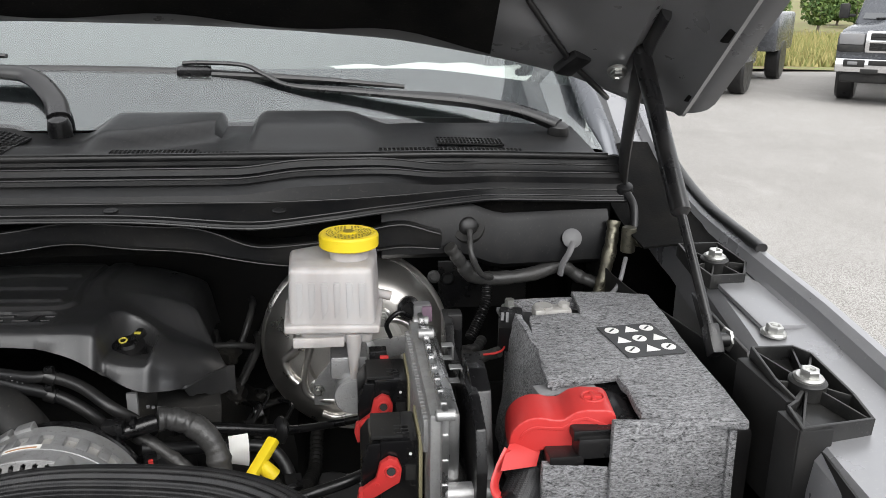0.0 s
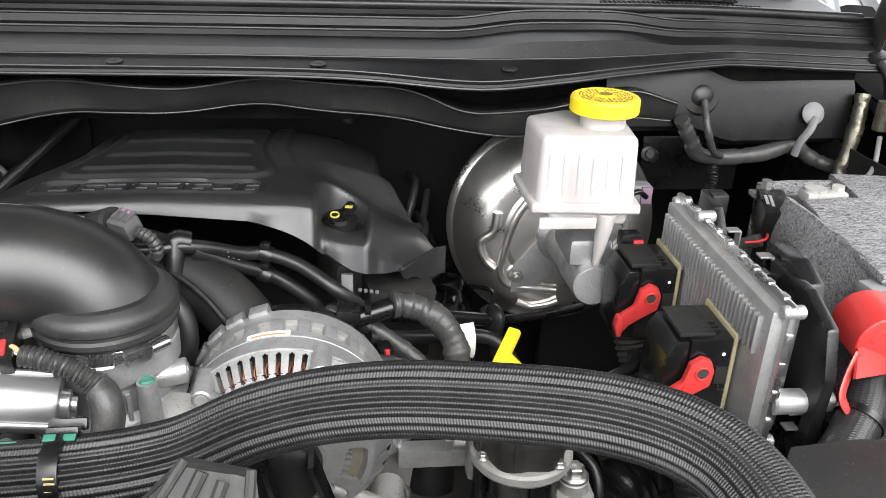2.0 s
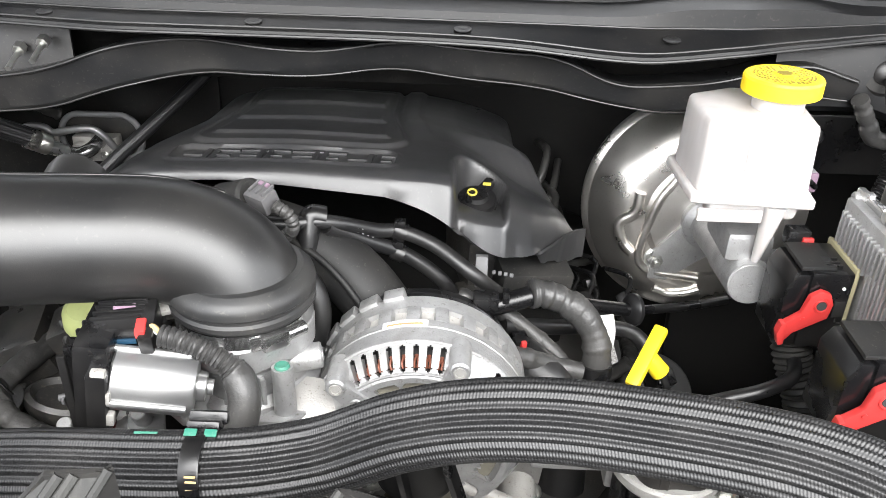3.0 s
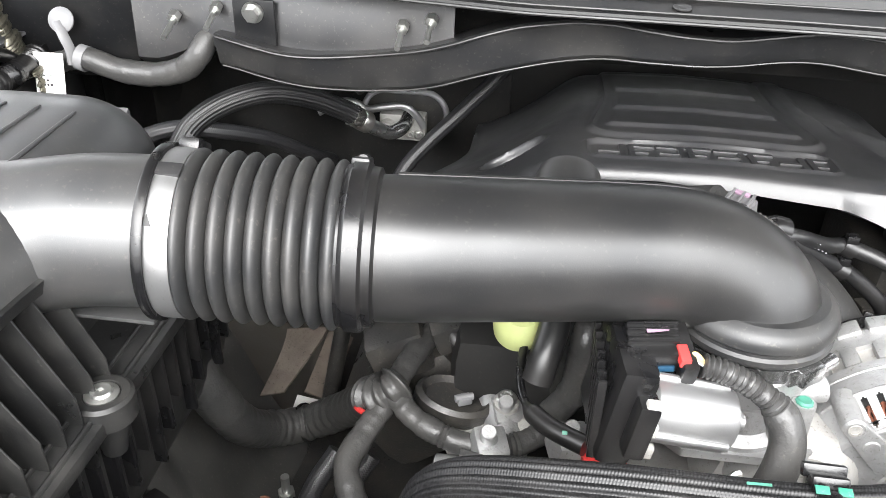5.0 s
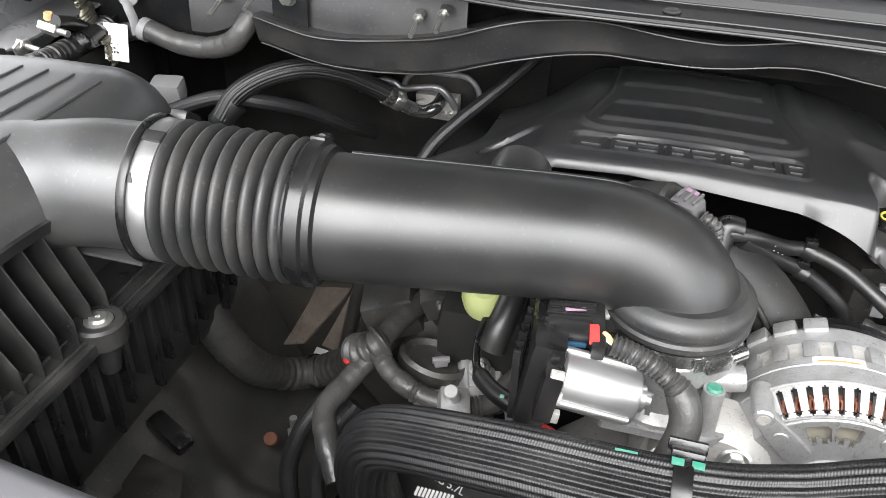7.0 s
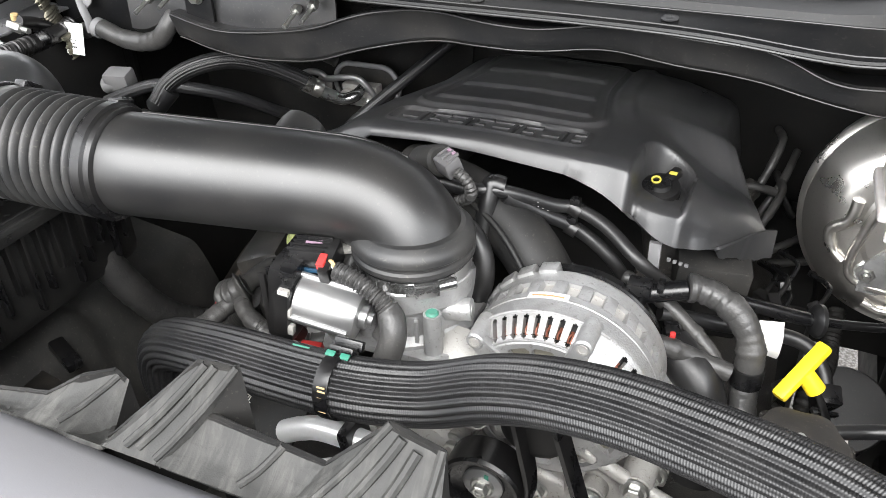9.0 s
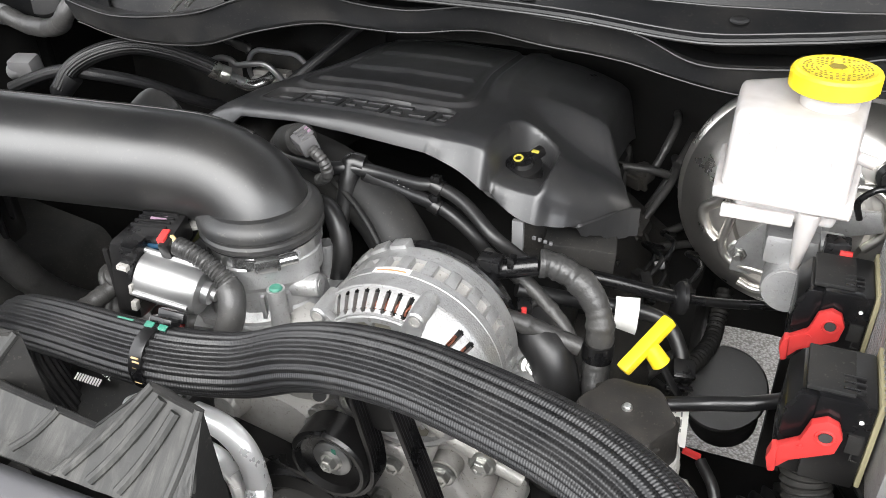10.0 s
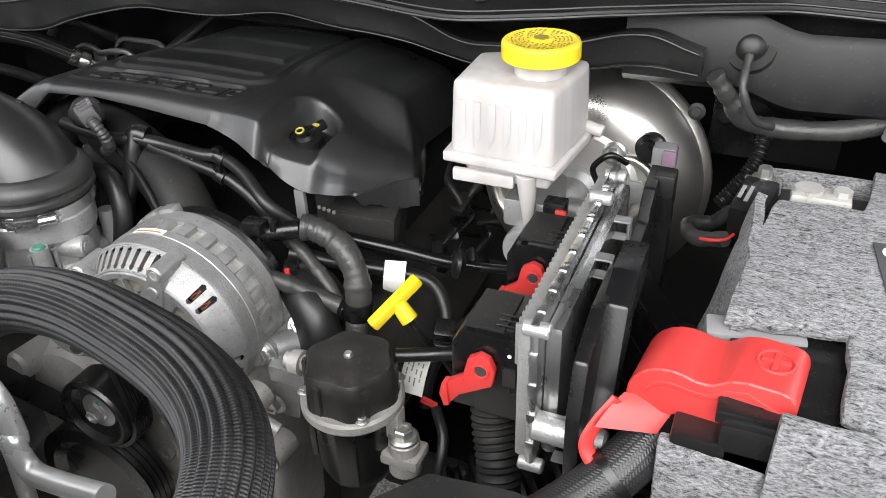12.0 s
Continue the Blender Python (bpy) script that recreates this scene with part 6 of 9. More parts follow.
for i in range(5):
    part("web", prism([(0, 0), (0.045, 0), (0, 0.07)], 0.004, Matrix.Translation((0.541, 0.53 + 0.045 * i, 0.99)) @ pose(0, 0, 0, 90, 0, 0), 0.001), "black", br)
part("shelf", box((0.573, 0.63, 0.985), (0.062, 0.21, 0.008), 0.002), "black", br)
for y, z in ((0.644, 1.136), (0.581, 1.140), (0.490, 1.046)):
    part("wire_clip", join(box((0.526, y, z + 0.003), (0.012, 0.010, 0.002), 0.0008), box((0.532, y, z - 0.005), (0.002, 0.010, 0.017), 0.0008), box((0.526, y, z - 0.012), (0.012, 0.010, 0.002), 0.0008)), "can", br, "bare metal spring clip")

# ---- battery, wrapped in felt ----
bt = thing("battery", (0.70, 0.62, 0.93), "black car battery in a grey felt wrap", "battery")
part("case", box((0.703, 0.620, 1.025), (0.165, 0.310, 0.195), 0.006), "black", bt)
part("lid_step", box((0.655, 0.52, 1.123), (0.075, 0.10, 0.010), 0.002), "black", bt)
part("terminal_block", box((0.628, 0.476, 1.092), (0.066, 0.022, 0.028), 0.003), "black", bt)
part("grey_handle", box((0.632, 0.553, 1.122), (0.062, 0.022, 0.016), 0.003, pose(0, 0, 0, 0, 0, 8)), "grey", bt, "grey plastic hold-down")
bw = thing("battery_felt_wrap", (0.70, 0.62, 0.95), "mottled grey felt insulation wrapped round the battery", "felt wrap")


def felt_poly(poly, z, th, m=None):
    b = prism(poly, th, (m or Matrix.Translation((0, 0, z))), 0.003, 2)
    bmesh.ops.subdivide_edges(b, edges=[e for e in b.edges if e.calc_length() > 0.03], cuts=4, use_grid_fill=True)
    for v in b.verts:
        v.co += Vector((noise.noise(v.co * 45), noise.noise(v.co * 45 + Vector((9, 0, 0))), noise.noise(v.co * 38 + Vector((0, 7, 0))))) * 0.0022
    return b


part("top_sheet", felt_poly([(0.634, 0.718), (0.621, 0.652), (0.612, 0.545), (0.684, 0.554), (0.681, 0.476), (0.772, 0.449), (0.800, 0.771), (0.706, 0.796), (0.696, 0.720)], 1.131, 0.009), "felt", bw)
part("front_panel", felt_poly([(0.650, 0.93), (0.771, 0.93), (0.768, 1.134), (0.651, 1.140)], 0, 0.010, Matrix.Translation((0, 0.458, 0)) @ pose(0, 0, 0, 90, 0, 1)), "felt", bw)
part("front_panel", felt_poly([(0.595, 0.93), (0.652, 0.93), (0.652, 1.094), (0.622, 1.098), (0.588, 1.100)], 0, 0.009, Matrix.Translation((0, 0.462, 0)) @ pose(0, 0, 0, 90, 0, 1)), "felt", bw)


def side_felt(u, v):
    bulge = 0.016 * math.sin(v * 3.0) * math.sin(u * 3.1)
    return Vector((0.626 - 0.020 * u - bulge + 0.005 * noise.noise((u * 4, v * 6, 1)), 0.545 + 0.178 * v, 1.138 - 0.20 * u))


part("side_panel", sheet(side_felt, lin(0, 1, 14), lin(0, 1, 16), 0.008), "felt", bw, "", 70)
part("side_panel", felt_poly([(0.0, 0.93), (0.320, 0.93), (0.320, 1.130), (0.0, 1.130)], 0, 0.008, Matrix.Translation((0.758, 0.456, 0)) @ pose(0, 0, 0, 0, 0, -5.4) @ Matrix((Vector((0, 0, 1, 0)), Vector((1, 0, 0, 0)), Vector((0, 1, 0, 0)), Vector((0, 0, 0, 1))))), "felt", bw)
part("back_panel", felt_poly([(0.62, 0.95), (0.80, 0.95), (0.80, 1.134), (0.62, 1.132)], 0, 0.009, Matrix.Translation((0, 0.792, 0)) @ pose(0, 0, 0, 90, 0, 0)), "felt", bw)
# warning label printed on the felt
wl_m = Matrix.Translation((0.737, 0.632, 1.1412)) @ pose(0, 0, 0, 0, 0, -84)
lab = part("warning_label", box((0, 0, 0), (0.082, 0.066, 0.0012), 0.0003, wl_m), node_mat("label_charcoal", (0.045, 0.046, 0.048), 0.8)[0], bw, "dark warning label with white pictograms")
for i in range(3):
    for j in range(3):
        c = wl_m @ Matrix.Translation((-0.027 + 0.026 * i, 0.021 - 0.021 * j, 0.0008)) @ pose(0, 0, 0, 0, 0, 90)
        if (i + j) % 2 == 1 and j < 2 or (i, j) == (1, 2):
            part("pictogram", prism([(-0.008, -0.007), (0.008, -0.007), (0, 0.008)], 0.0008, c, 0), "white", lab)
        else:
            part("pictogram", lathe([(0.0035 if i != j else 0.0, 0), (0.0078, 0), (0.0078, 0.0008), (0.0035 if i != j else 0.0, 0.0008)], c, 20), "white", lab)
            part("pictogram_bar", box((0, 0, 0.0006), (0.011, 0.0022, 0.0008), 0, c @ pose(0, 0, 0, 0, 0, 40)), "ink_hole_black", lab)

# red cover over the positive terminal
rc = thing("terminal_cover", (0.61, 0.51, 1.10), "red plastic cover over the battery's positive terminal", "terminal cover")


rm = Matrix.Translation((0.6345, 0.512, -0.006)) @ pose(0, 0, 0, 0, 0, -7) @ Matrix.Translation((-0.64, 0, 0))


def arch(cx, cz, r, a0, a1, n_):
    return [(cx + r * math.cos(radians(a)), cz + r * math.sin(radians(a))) for a in lin(a0, a1, n_)]


def red_block(poly, y0, y1, bev):
    return prism(poly, y1 - y0, rm @ Matrix.Translation((0, y1, 0)) @ pose(0, 0, 0, 90, 0, 0), bev, 3)


part("shell", red_block([(0.634, 1.092), (0.664, 1.092), (0.668, 1.122)] + arch(0.659, 1.138, 0.010, 0, 90, 4) + [(0.640, 1.148), (0.631, 1.1455), (0.621, 1.1380), (0.612, 1.1375)]
                         + arch(0.599, 1.113, 0.027, 78, 180, 8) + [(0.572, 1.104), (0.590, 1.098), (0.597, 1.104), (0.606, 1.107), (0.630, 1.104)], -0.030, 0.018, 0.0026), "red", rc, "", 28)
part("crease", red_block([(0.666, 1.132), (0.641, 1.1415), (0.630, 1.1385), (0.620, 1.1305), (0.609, 1.1305)] + arch(0.599, 1.113, 0.0185, 80, 165, 7) + [(0.5835, 1.119)] + arch(0.599, 1.113, 0.0155, 165, 80, 7) + [(0.610, 1.1275), (0.622, 1.1275), (0.632, 1.1355), (0.641, 1.1385), (0.664, 1.1295)], -0.0308, -0.024, 0.0004), "red", rc)
part("flange", sheet(lambda u, v: Vector((0.562, 0.485, 1.108)).lerp(Vector((0.598, 0.499, 1.102)), u) + v * Vector((-0.011, -0.021, -0.012)) + Vector((0, 0, 0.002 * math.sin(v * 3))), lin(0, 1, 6), lin(-0.12, 1, 8), 0.0026), "red", rc, "", 40)
part("tail_rim", sweep([(0.5610, 0.482, 1.107), (0.5515, 0.474, 1.092), (0.5465, 0.467, 1.078), (0.5530, 0.463, 1.067), (0.5680, 0.460, 1.056)], 0.0052, 12, 8, flat=0.40, up=(0, 1, 0.5)), "red", rc)
pm = axis((0.6450, 0.507, 1.1422), (0.6450, 0.507, 1.3)) @ pose(0, 0, 0, 0, 0, -7)
part("plus_ring", ring(pm, 0.0104, 0.0012), "red", rc)
part("plus_sign", join(box((0, 0, 0), (0.0165, 0.0036, 0.0028), 0.0006, pm), box((0, 0, 0), (0.0036, 0.0165, 0.0030), 0.0006, pm)), "red", rc)
cb = solo("battery_cable_loom", sweep([(0.585, 0.492, 1.075), (0.565, 0.465, 1.058), (0.535, 0.440, 1.036), (0.505, 0.425, 1.012), (0.47, 0.40, 0.97), (0.44, 0.38, 0.90)], 0.017, 48, 10, lobes=24, depth=0.05), "braid_fine", (0.55, 0.45, 1.0), "black mesh-sleeved battery cable", "cable", sharp=80)
for a, b in (((0.565, 0.465, 1.058), (0.535, 0.440, 1.036)), ((0.505, 0.425, 1.012), (0.47, 0.40, 0.97))):
    part("tie", lathe([(0.0165, -0.003), (0.0192, -0.003), (0.0192, 0.003), (0.0165, 0.003)], axis(a, b), 28), "black", cb, "black cable tie")

# battery sensor and lead on the far side
bs = thing("battery_sensor", (0.615, 0.765, 1.10), "black battery sensor with a bolt on a cable lug", "sensor")
part("body", box((0.617, 0.743, 1.112), (0.029, 0.046, 0.036), 0.004, pose(0, 0, 0, 14, 0, -12)), "black", bs)
part("printed_bars", join(*[box((0.606 + 0.0058 * k, 0.738, 1.1308 - 0.0012 * k), (0.0032, 0.016 + 0.004 * (k % 2), 0.0006), 0, pose(0, 0, 0, 14, 0, -12)) for k in range(4)]), "grey", bs)
part("lug", box((0.621, 0.768, 1.124), (0.030, 0.024, 0.006), 0.002), "lightgrey", bs)
part("post", join(cyl((0.621, 0.771, 1.118), (0.621, 0.771, 1.140), 0.006, n=6), cyl((0.621, 0.771, 1.125), (0.621, 0.771, 1.131), 0.010, n=20)), "bolt", bs)
part("wire", sweep([(0.606, 0.722, 1.098), (0.601, 0.714, 1.097), (0.592, 0.712, 1.095), (0.580, 0.716, 1.092)], 0.0014, 8, 6), "red", bs)
part("negative_clamp", join(box((0.665, 0.735, 1.136), (0.045, 0.022, 0.012), 0.003), cyl((0.680, 0.735, 1.13), (0.680, 0.735, 1.147), 0.007, n=6), cyl((0.655, 0.735, 1.13), (0.655, 0.735, 1.145), 0.011, n=20)), "castdark", bs)

# ---- brackets on the right fender's rail ----
def rail_bracket(pts, y0, bolt_at, name_y):
    z = rail_z(y0)
    t = thing("rail_bracket", (bolt_at[0], bolt_at[1], z), "black ribbed plastic bracket bolted to the fender rail", "bracket", "rail brackets")
    tilt = Matrix.Translation((0, y0, z)) @ pose(0, 0, 0, 5.1, 0, 0) @ Matrix.Translation((0, -y0, 0))
    part("base", prism(pts, 0.003, tilt @ Matrix.Translation((0, 0, 0.0)), 0.001), "boxdark", t)
    n_ = len(pts)
    for i in range(n_):
        a, b = Vector((*pts[i], 0)), Vector((*pts[(i + 1) % n_], 0))
        part("edge_wall", box((a + b) / 2 + Vector((0, 0, 0.009)), ((b - a).length + 0.003, 0.0030, 0.018), 0.001, pose(0, 0, 0, 0, 0, math.degrees(math.atan2(b.y - a.y, b.x - a.x)))), "boxdark", t).matrix_local = Matrix.Translation(-ORIGIN[t.name]) @ tilt @ Matrix.Translation(ORIGIN[t.name])
        c = Vector((*bolt_at, 0))
        mid_ = (c + a) / 2
        if (a - c).length > 0.02:
            part("rib", box(mid_ + Vector((0, 0, 0.0085)), ((a - c).length, 0.0022, 0.014), 0.0006, pose(0, 0, 0, 0, 0, math.degrees(math.atan2(a.y - c.y, a.x - c.x)))), "boxdark", t).matrix_local = Matrix.Translation(-ORIGIN[t.name]) @ tilt @ Matrix.Translation(ORIGIN[t.name])
    part("hub", lathe([(0, 0.004), (0.017, 0.004), (0.017, 0.018), (0.014, 0.020), (0, 0.020)], tilt @ Matrix.Translation((*bolt_at, 0)), 24), "boxdark", t)
    again("bolt", BOLT_BIG, tilt @ Matrix.Translation((*bolt_at, 0.020)), t)
    return t


rb = rail_bracket([(0.811, 0.533), (0.852, 0.533), (0.863, 0.517), (0.861, 0.445), (0.855, 0.408), (0.788, 0.400), (0.793, 0.432), (0.805, 0.440), (0.804, 0.476)], 0.45, (0.832, 0.470), 0)
for c, d in (((0.803, 0.487, 1.108), (0.012, 0.092, 0.11)), ((0.792, 0.416, 1.095), (0.016, 0.034, 0.13)), ((0.800, 0.400, 1.10), (0.030, 0.006, 0.12))):
    part("skirt", box(c, d, 0.002), "dark", rb)
rail_bracket([(0.846, 0.800), (0.898, 0.800), (0.904, 0.735), (0.886, 0.702), (0.845, 0.700), (0.840, 0.735)], 0.73, (0.870, 0.748), 0)

# ---- vacuum pump in front ----
vp = thing("vacuum_pump", (0.321, 0.565, 0.90), "black-capped electric vacuum pump on an aluminium bracket", "pump")
px_, py_, pz_ = 0.323, 0.556, 1.012
part("cap", lathe([(0, 0.0), (0.006, 0.001), (0.030, 0.0), (0.036, -0.002), (0.0385, -0.006), (0.0405, -0.036), (0.0405, -0.040), (0, -0.040)], Matrix.Translation((px_, py_, pz_)), 60, 6, 0.06), "dusty", vp, "dusty black lobed cap", 30)
for k_ in range(6):
    a_ = math.pi * k_ / 3 + 0.26
    part("cap_rib", box((0, 0, 0), (0.004, 0.007, 0.030), 0.0012, Matrix.Translation((px_, py_, pz_ - 0.022)) @ pose(0, 0, 0, 0, 0, math.degrees(a_)) @ Matrix.Translation((0.0400, 0, 0))), "dusty", vp)
part("centre_dimple", lathe([(0, 0.004), (0.003, 0.004), (0.0045, 0.002), (0.0045, 0), (0, 0)], Matrix.Translation((px_, py_, pz_)), 16), "bolt", vp)
part("collar", lathe([(0, -0.038), (0.044, -0.038), (0.046, -0.041), (0.046, -0.048), (0.043, -0.052), (0, -0.052)], Matrix.Translation((px_, py_, pz_)), 60), "castdark", vp, "aluminium collar", 30)
part("motor_body", lathe([(0, -0.050), (0.036, -0.050), (0.036, -0.115), (0.030, -0.130), (0, -0.130)], Matrix.Translation((px_, py_, pz_)), 40), "black", vp)
for a in (0.4, 2.0, 3.4, 5.0):
    part("strap", box((px_ + 0.039 * math.cos(a), py_ + 0.039 * math.sin(a), pz_ - 0.080), (0.006, 0.018, 0.07), 0.002, pose(0, 0, 0, 0, 0, math.degrees(a))), "black", vp)
for a in (3.6, 5.4, 0.7):
    again("screw", BOLT_SMALL, Matrix.Translation((px_ + 0.042 * math.cos(a), py_ + 0.042 * math.sin(a), pz_ - 0.037)), vp)
part("bracket_post", join(cyl((0.373, 0.551, 0.90), (0.373, 0.551, 0.938), 0.015, 0.014, 24, 0.002), box((0.373, 0.551, 0.920), (0.036, 0.030, 0.012), 0.004), box((0.355, 0.556, 0.95), (0.03, 0.016, 0.03), 0.003)), "castdark", vp)
again("bolt", hexbolt(0.009, 0.013), Matrix.Translation((0.373, 0.551, 0.938)), vp)
part("side_fitting", join(cyl((0.255, 0.56, 0.985), (0.285, 0.563, 0.985), 0.008, n=16), cyl((0.262, 0.56, 0.985), (0.272, 0.56, 0.985), 0.012, n=16)), "castdark", vp)
def tag_at(u, v, lift=0.0):
    return Vector((0.338 + 0.028 * u + 0.004 * v + lift, 0.640 - 0.007 * u - 0.036 * v - lift, 0.958 + 0.006 * u - 0.022 * v + 0.006 * math.sin(v * 2.6) + lift))


tg = part("tag", sheet(tag_at, lin(0, 1, 6), lin(0, 1, 8), 0.0005), "paper", vp, "white paper tag with small print")
part("tag_print", join(*[sheet(lambda u, v: tag_at(u, v, 0.0005), (u0, u0 + 0.05), lin(v0, v0 + 0.07 + 0.05 * ((k + j) % 3), 3), 0.0002) for k, u0 in enumerate((0.15, 0.35, 0.55, 0.75)) for j, v0 in enumerate((0.1, 0.3, 0.48, 0.68))]), "grey", tg)
part("red_clip", box((0.376, 0.60, 0.938), (0.016, 0.005, 0.005), 0.001, pose(0, 0, 0, 0, 15, 0)), "red", vp)
part("vacuum_line", sweep([(0.345, 0.60, 0.985), (0.38, 0.615, 0.985), (0.42, 0.62, 0.995), (0.45, 0.64, 1.0), (0.46, 0.70, 1.0)], 0.0065, 14, 8), "rubber", vp)
part("cable", sweep([(0.384, 0.597, 0.936), (0.400, 0.575, 0.925), (0.402, 0.555, 0.90), (0.395, 0.54, 0.85)], 0.005, 12, 8), "rubber", vp)

# ---- oil dipstick ----
ds = thing("dipstick", (0.325, 0.66, 0.93), "yellow T-handled oil dipstick", "dipstick")
H0, H1 = Vector((0.305, 0.630, 0.985)), Vector((0.336, 0.673, 1.020))
part("handle", join(box((0, 0, 0), (0.013, 0.010, (H1 - H0).length), 0.003, Matrix.Translation((H0 + H1) / 2) @ (H1 - H0).to_track_quat("Z", "Y").to_matrix().to_4x4()), cyl((0.3225, 0.653, 1.001), (0.336, 0.651, 0.985), 0.008, 0.009, 20, 0.001)), "yellow", ds, "yellow plastic handle")
part("stem", sweep([(0.336, 0.651, 0.985), (0.345, 0.655, 0.965), (0.357, 0.68, 0.92), (0.36, 0.72, 0.85)], 0.0035, 10, 6), "rubber", ds)


# ---- front: shroud duct, pipes, belt drive ----
sd = thing("radiator_shroud", (-0.08, 0.36, 0.95), "scuffed black plastic radiator shroud with two raised ears", "shroud")
# along the front: x at the foot, then x, y, z of the upper edge
KNOTS = [(-0.36, -0.36, 0.288, 1.085), (-0.17, -0.20, 0.290, 1.118), (-0.160, -0.150, 0.292, 1.128), (-0.150, -0.129, 0.303, 1.140), (-0.130, -0.113, 0.318, 1.139),
         (-0.120, -0.104, 0.318, 1.131), (-0.112, -0.100, 0.295, 1.112), (-0.088, -0.092, 0.285, 1.118), (-0.083, -0.038, 0.318, 1.170), (-0.045, -0.006, 0.318, 1.174),
         (-0.043, -0.021, 0.302, 1.145), (0.045, 0.060, 0.300, 1.139), (0.050, 0.096, 0.315, 1.170), (0.129, 0.130, 0.313, 1.162), (0.136, 0.136, 0.285, 1.128)]


def shroud(u, v):
    """u counts the knots, v runs from the foot to the upper edge."""
    i = min(int(u), len(KNOTS) - 2)
    a, b = KNOTS[i], KNOTS[i + 1]
    x0, x1, y1, z1 = (p + (q - p) * (u - i) for p, q in zip(a, b))
    y0, z0 = 0.270, 1.123 - 0.05 * smooth(-x0, 0.17, 0.36)
    return Vector((x0 + (x1 - x0) * v, y0 + (y1 - y0) * v, z0 + (z1 - z0) * v - 0.003 * math.sin(3.14 * v) + 0.0008 * noise.noise((u * 9, v * 9, 0))))


US = [k + q / 8 for k in range(len(KNOTS) - 1) for q in range(8)] + [len(KNOTS) - 1.0]
part("panel", sheet(shroud, US, lin(0, 1, 16), 0.003), "shroud", sd, "", 25)
part("back_skirt", sheet(lambda u, v: shroud(u, 1) + Vector((0, 0.004 * v, -0.10 * v)), US, lin(0, 1, 4), 0.003), "matte", sd, "", 25)
for a_, b_, v0, v1, r_ in ((4.2, 4.5, 0.1, 0.95, 0.0022), (8.30, 8.30, 0.08, 0.96, 0.0030), (8.52, 8.52, 0.10, 0.96, 0.0030), (8.95, 8.98, 0.05, 0.98, 0.0026), (10.62, 10.66, 0.15, 0.95, 0.0026), (12.06, 12.05, 0.05, 0.98, 0.0026), (12.30, 12.34, 0.06, 0.92, 0.0034), (12.56, 12.62, 0.06, 0.88, 0.0034), (12.95, 12.95, 0.05, 0.98, 0.0028)):
    part("rib", sweep([shroud(a_ + (b_ - a_) * k / 5, v0 + (v1 - v0) * k / 5) + Vector((0, 0, 0.0006)) for k in range(6)], r_, 8, 4), "shroud", sd)
rl = part("label_plate", box((-0.160, 0.4925, 0.9415), (0.13, 0.004, 0.10), 0.001, pose(0, 0, 0, -48, 0, -14)), "matte", sd, "black fan shroud plate with white print")


def text_on(body, size, m, parent, mat="white"):
    cu = bpy.data.curves.new("print", "FONT")
    cu.body, cu.size, cu.extrude, cu.align_x = body, size, 0.0002, "CENTER"
    tmp = bpy.data.objects.new("print", cu)
    scene.collection.objects.link(tmp)
    me = bpy.data.meshes.new_from_object(tmp.evaluated_get(bpy.context.evaluated_depsgraph_get()))
    bpy.data.objects.remove(tmp)
    me.materials.clear()
    me.materials.append(M[mat])
    return again("print", me, m, parent)


pm_ = Matrix.Translation((-0.171, 0.483, 0.951)) @ pose(0, 0, 0, 42, 0, -18)
text_on("ENG 5.7L", 0.0092, pm_, rl)
part("print_bar", join(*[box((-0.019 + 0.0032 * k, -0.0115, 0), (0.0022, 0.0075, 0.0004), 0, pm_) for k in range(10)]), "white", rl)

ap = thing("coolant_pipe", (-0.02, 0.47, 0.85), "bright bent aluminium refrigerant pipe", "pipe", "aluminium pipes")
part("bend", sweep([(-0.085, 0.440, 0.975), (-0.065, 0.438, 0.988), (-0.040, 0.436, 0.998), (0.008, 0.434, 0.998), (0.032, 0.431, 0.990), (0.045, 0.429, 0.970), (0.050, 0.427, 0.935), (0.051, 0.422, 0.939), (0.067, 0.418, 0.911), (0.108, 0.414, 0.915), (0.164, 0.41, 0.927)], 0.0105, 24, 8), "brightpipe", ap)
ap2 = thing("coolant_pipe", (-0.05, 0.47, 0.85), "bright bent aluminium refrigerant pipe", "pipe", "aluminium pipes")
part("bend", sweep([(-0.090, 0.424, 0.925), (-0.065, 0.425, 0.945), (-0.03, 0.428, 0.964), (0.002, 0.429, 0.964), (0.016, 0.433, 0.945), (0.020, 0.436, 0.910), (0.024, 0.43, 0.85), (0.03, 0.42, 0.78)], 0.0085, 20, 8), "brightpipe", ap2)
part("clip", box((-0.010, 0.438, 0.985), (0.012, 0.034, 0.060), 0.005, pose(0, 0, 0, 0, -10, 0)), "black", ap, "black plastic pipe clip")

bdv = thing("belt_drive", (0.08, 0.50, 0.90), "black ribbed serpentine belt on idler pulleys", "belt drive")
PC = Vector((0.080, 0.486, 0.922))
pax = axis(PC + Vector((0, 0.03, 0)), PC + Vector((0, 0, 0.0)))
part("idler_pulley", lathe([(0, 0), (0.036, 0), (0.0385, 0.002), (0.0385, 0.030), (0.0365, 0.033), (0.033, 0.033), (0.031, 0.026), (0.020, 0.022), (0, 0.022)], pax, 48), "black", bdv, "", 30)
part("idler_washer", lathe([(0, 0.020), (0.019, 0.020), (0.019, 0.0245), (0.0175, 0.0255), (0, 0.0255)], pax, 32), "can", bdv, "zinc washer")
again("bolt", hexbolt(0.0075, 0.011), axis(PC + Vector((0, 0.006, 0)), PC + Vector((0, -0.1, 0))), bdv)
part("paint_mark", box(PC + Vector((0.004, 0.0042, 0.011)), (0.004, 0.001, 0.009), 0.0003), "teal", bdv)


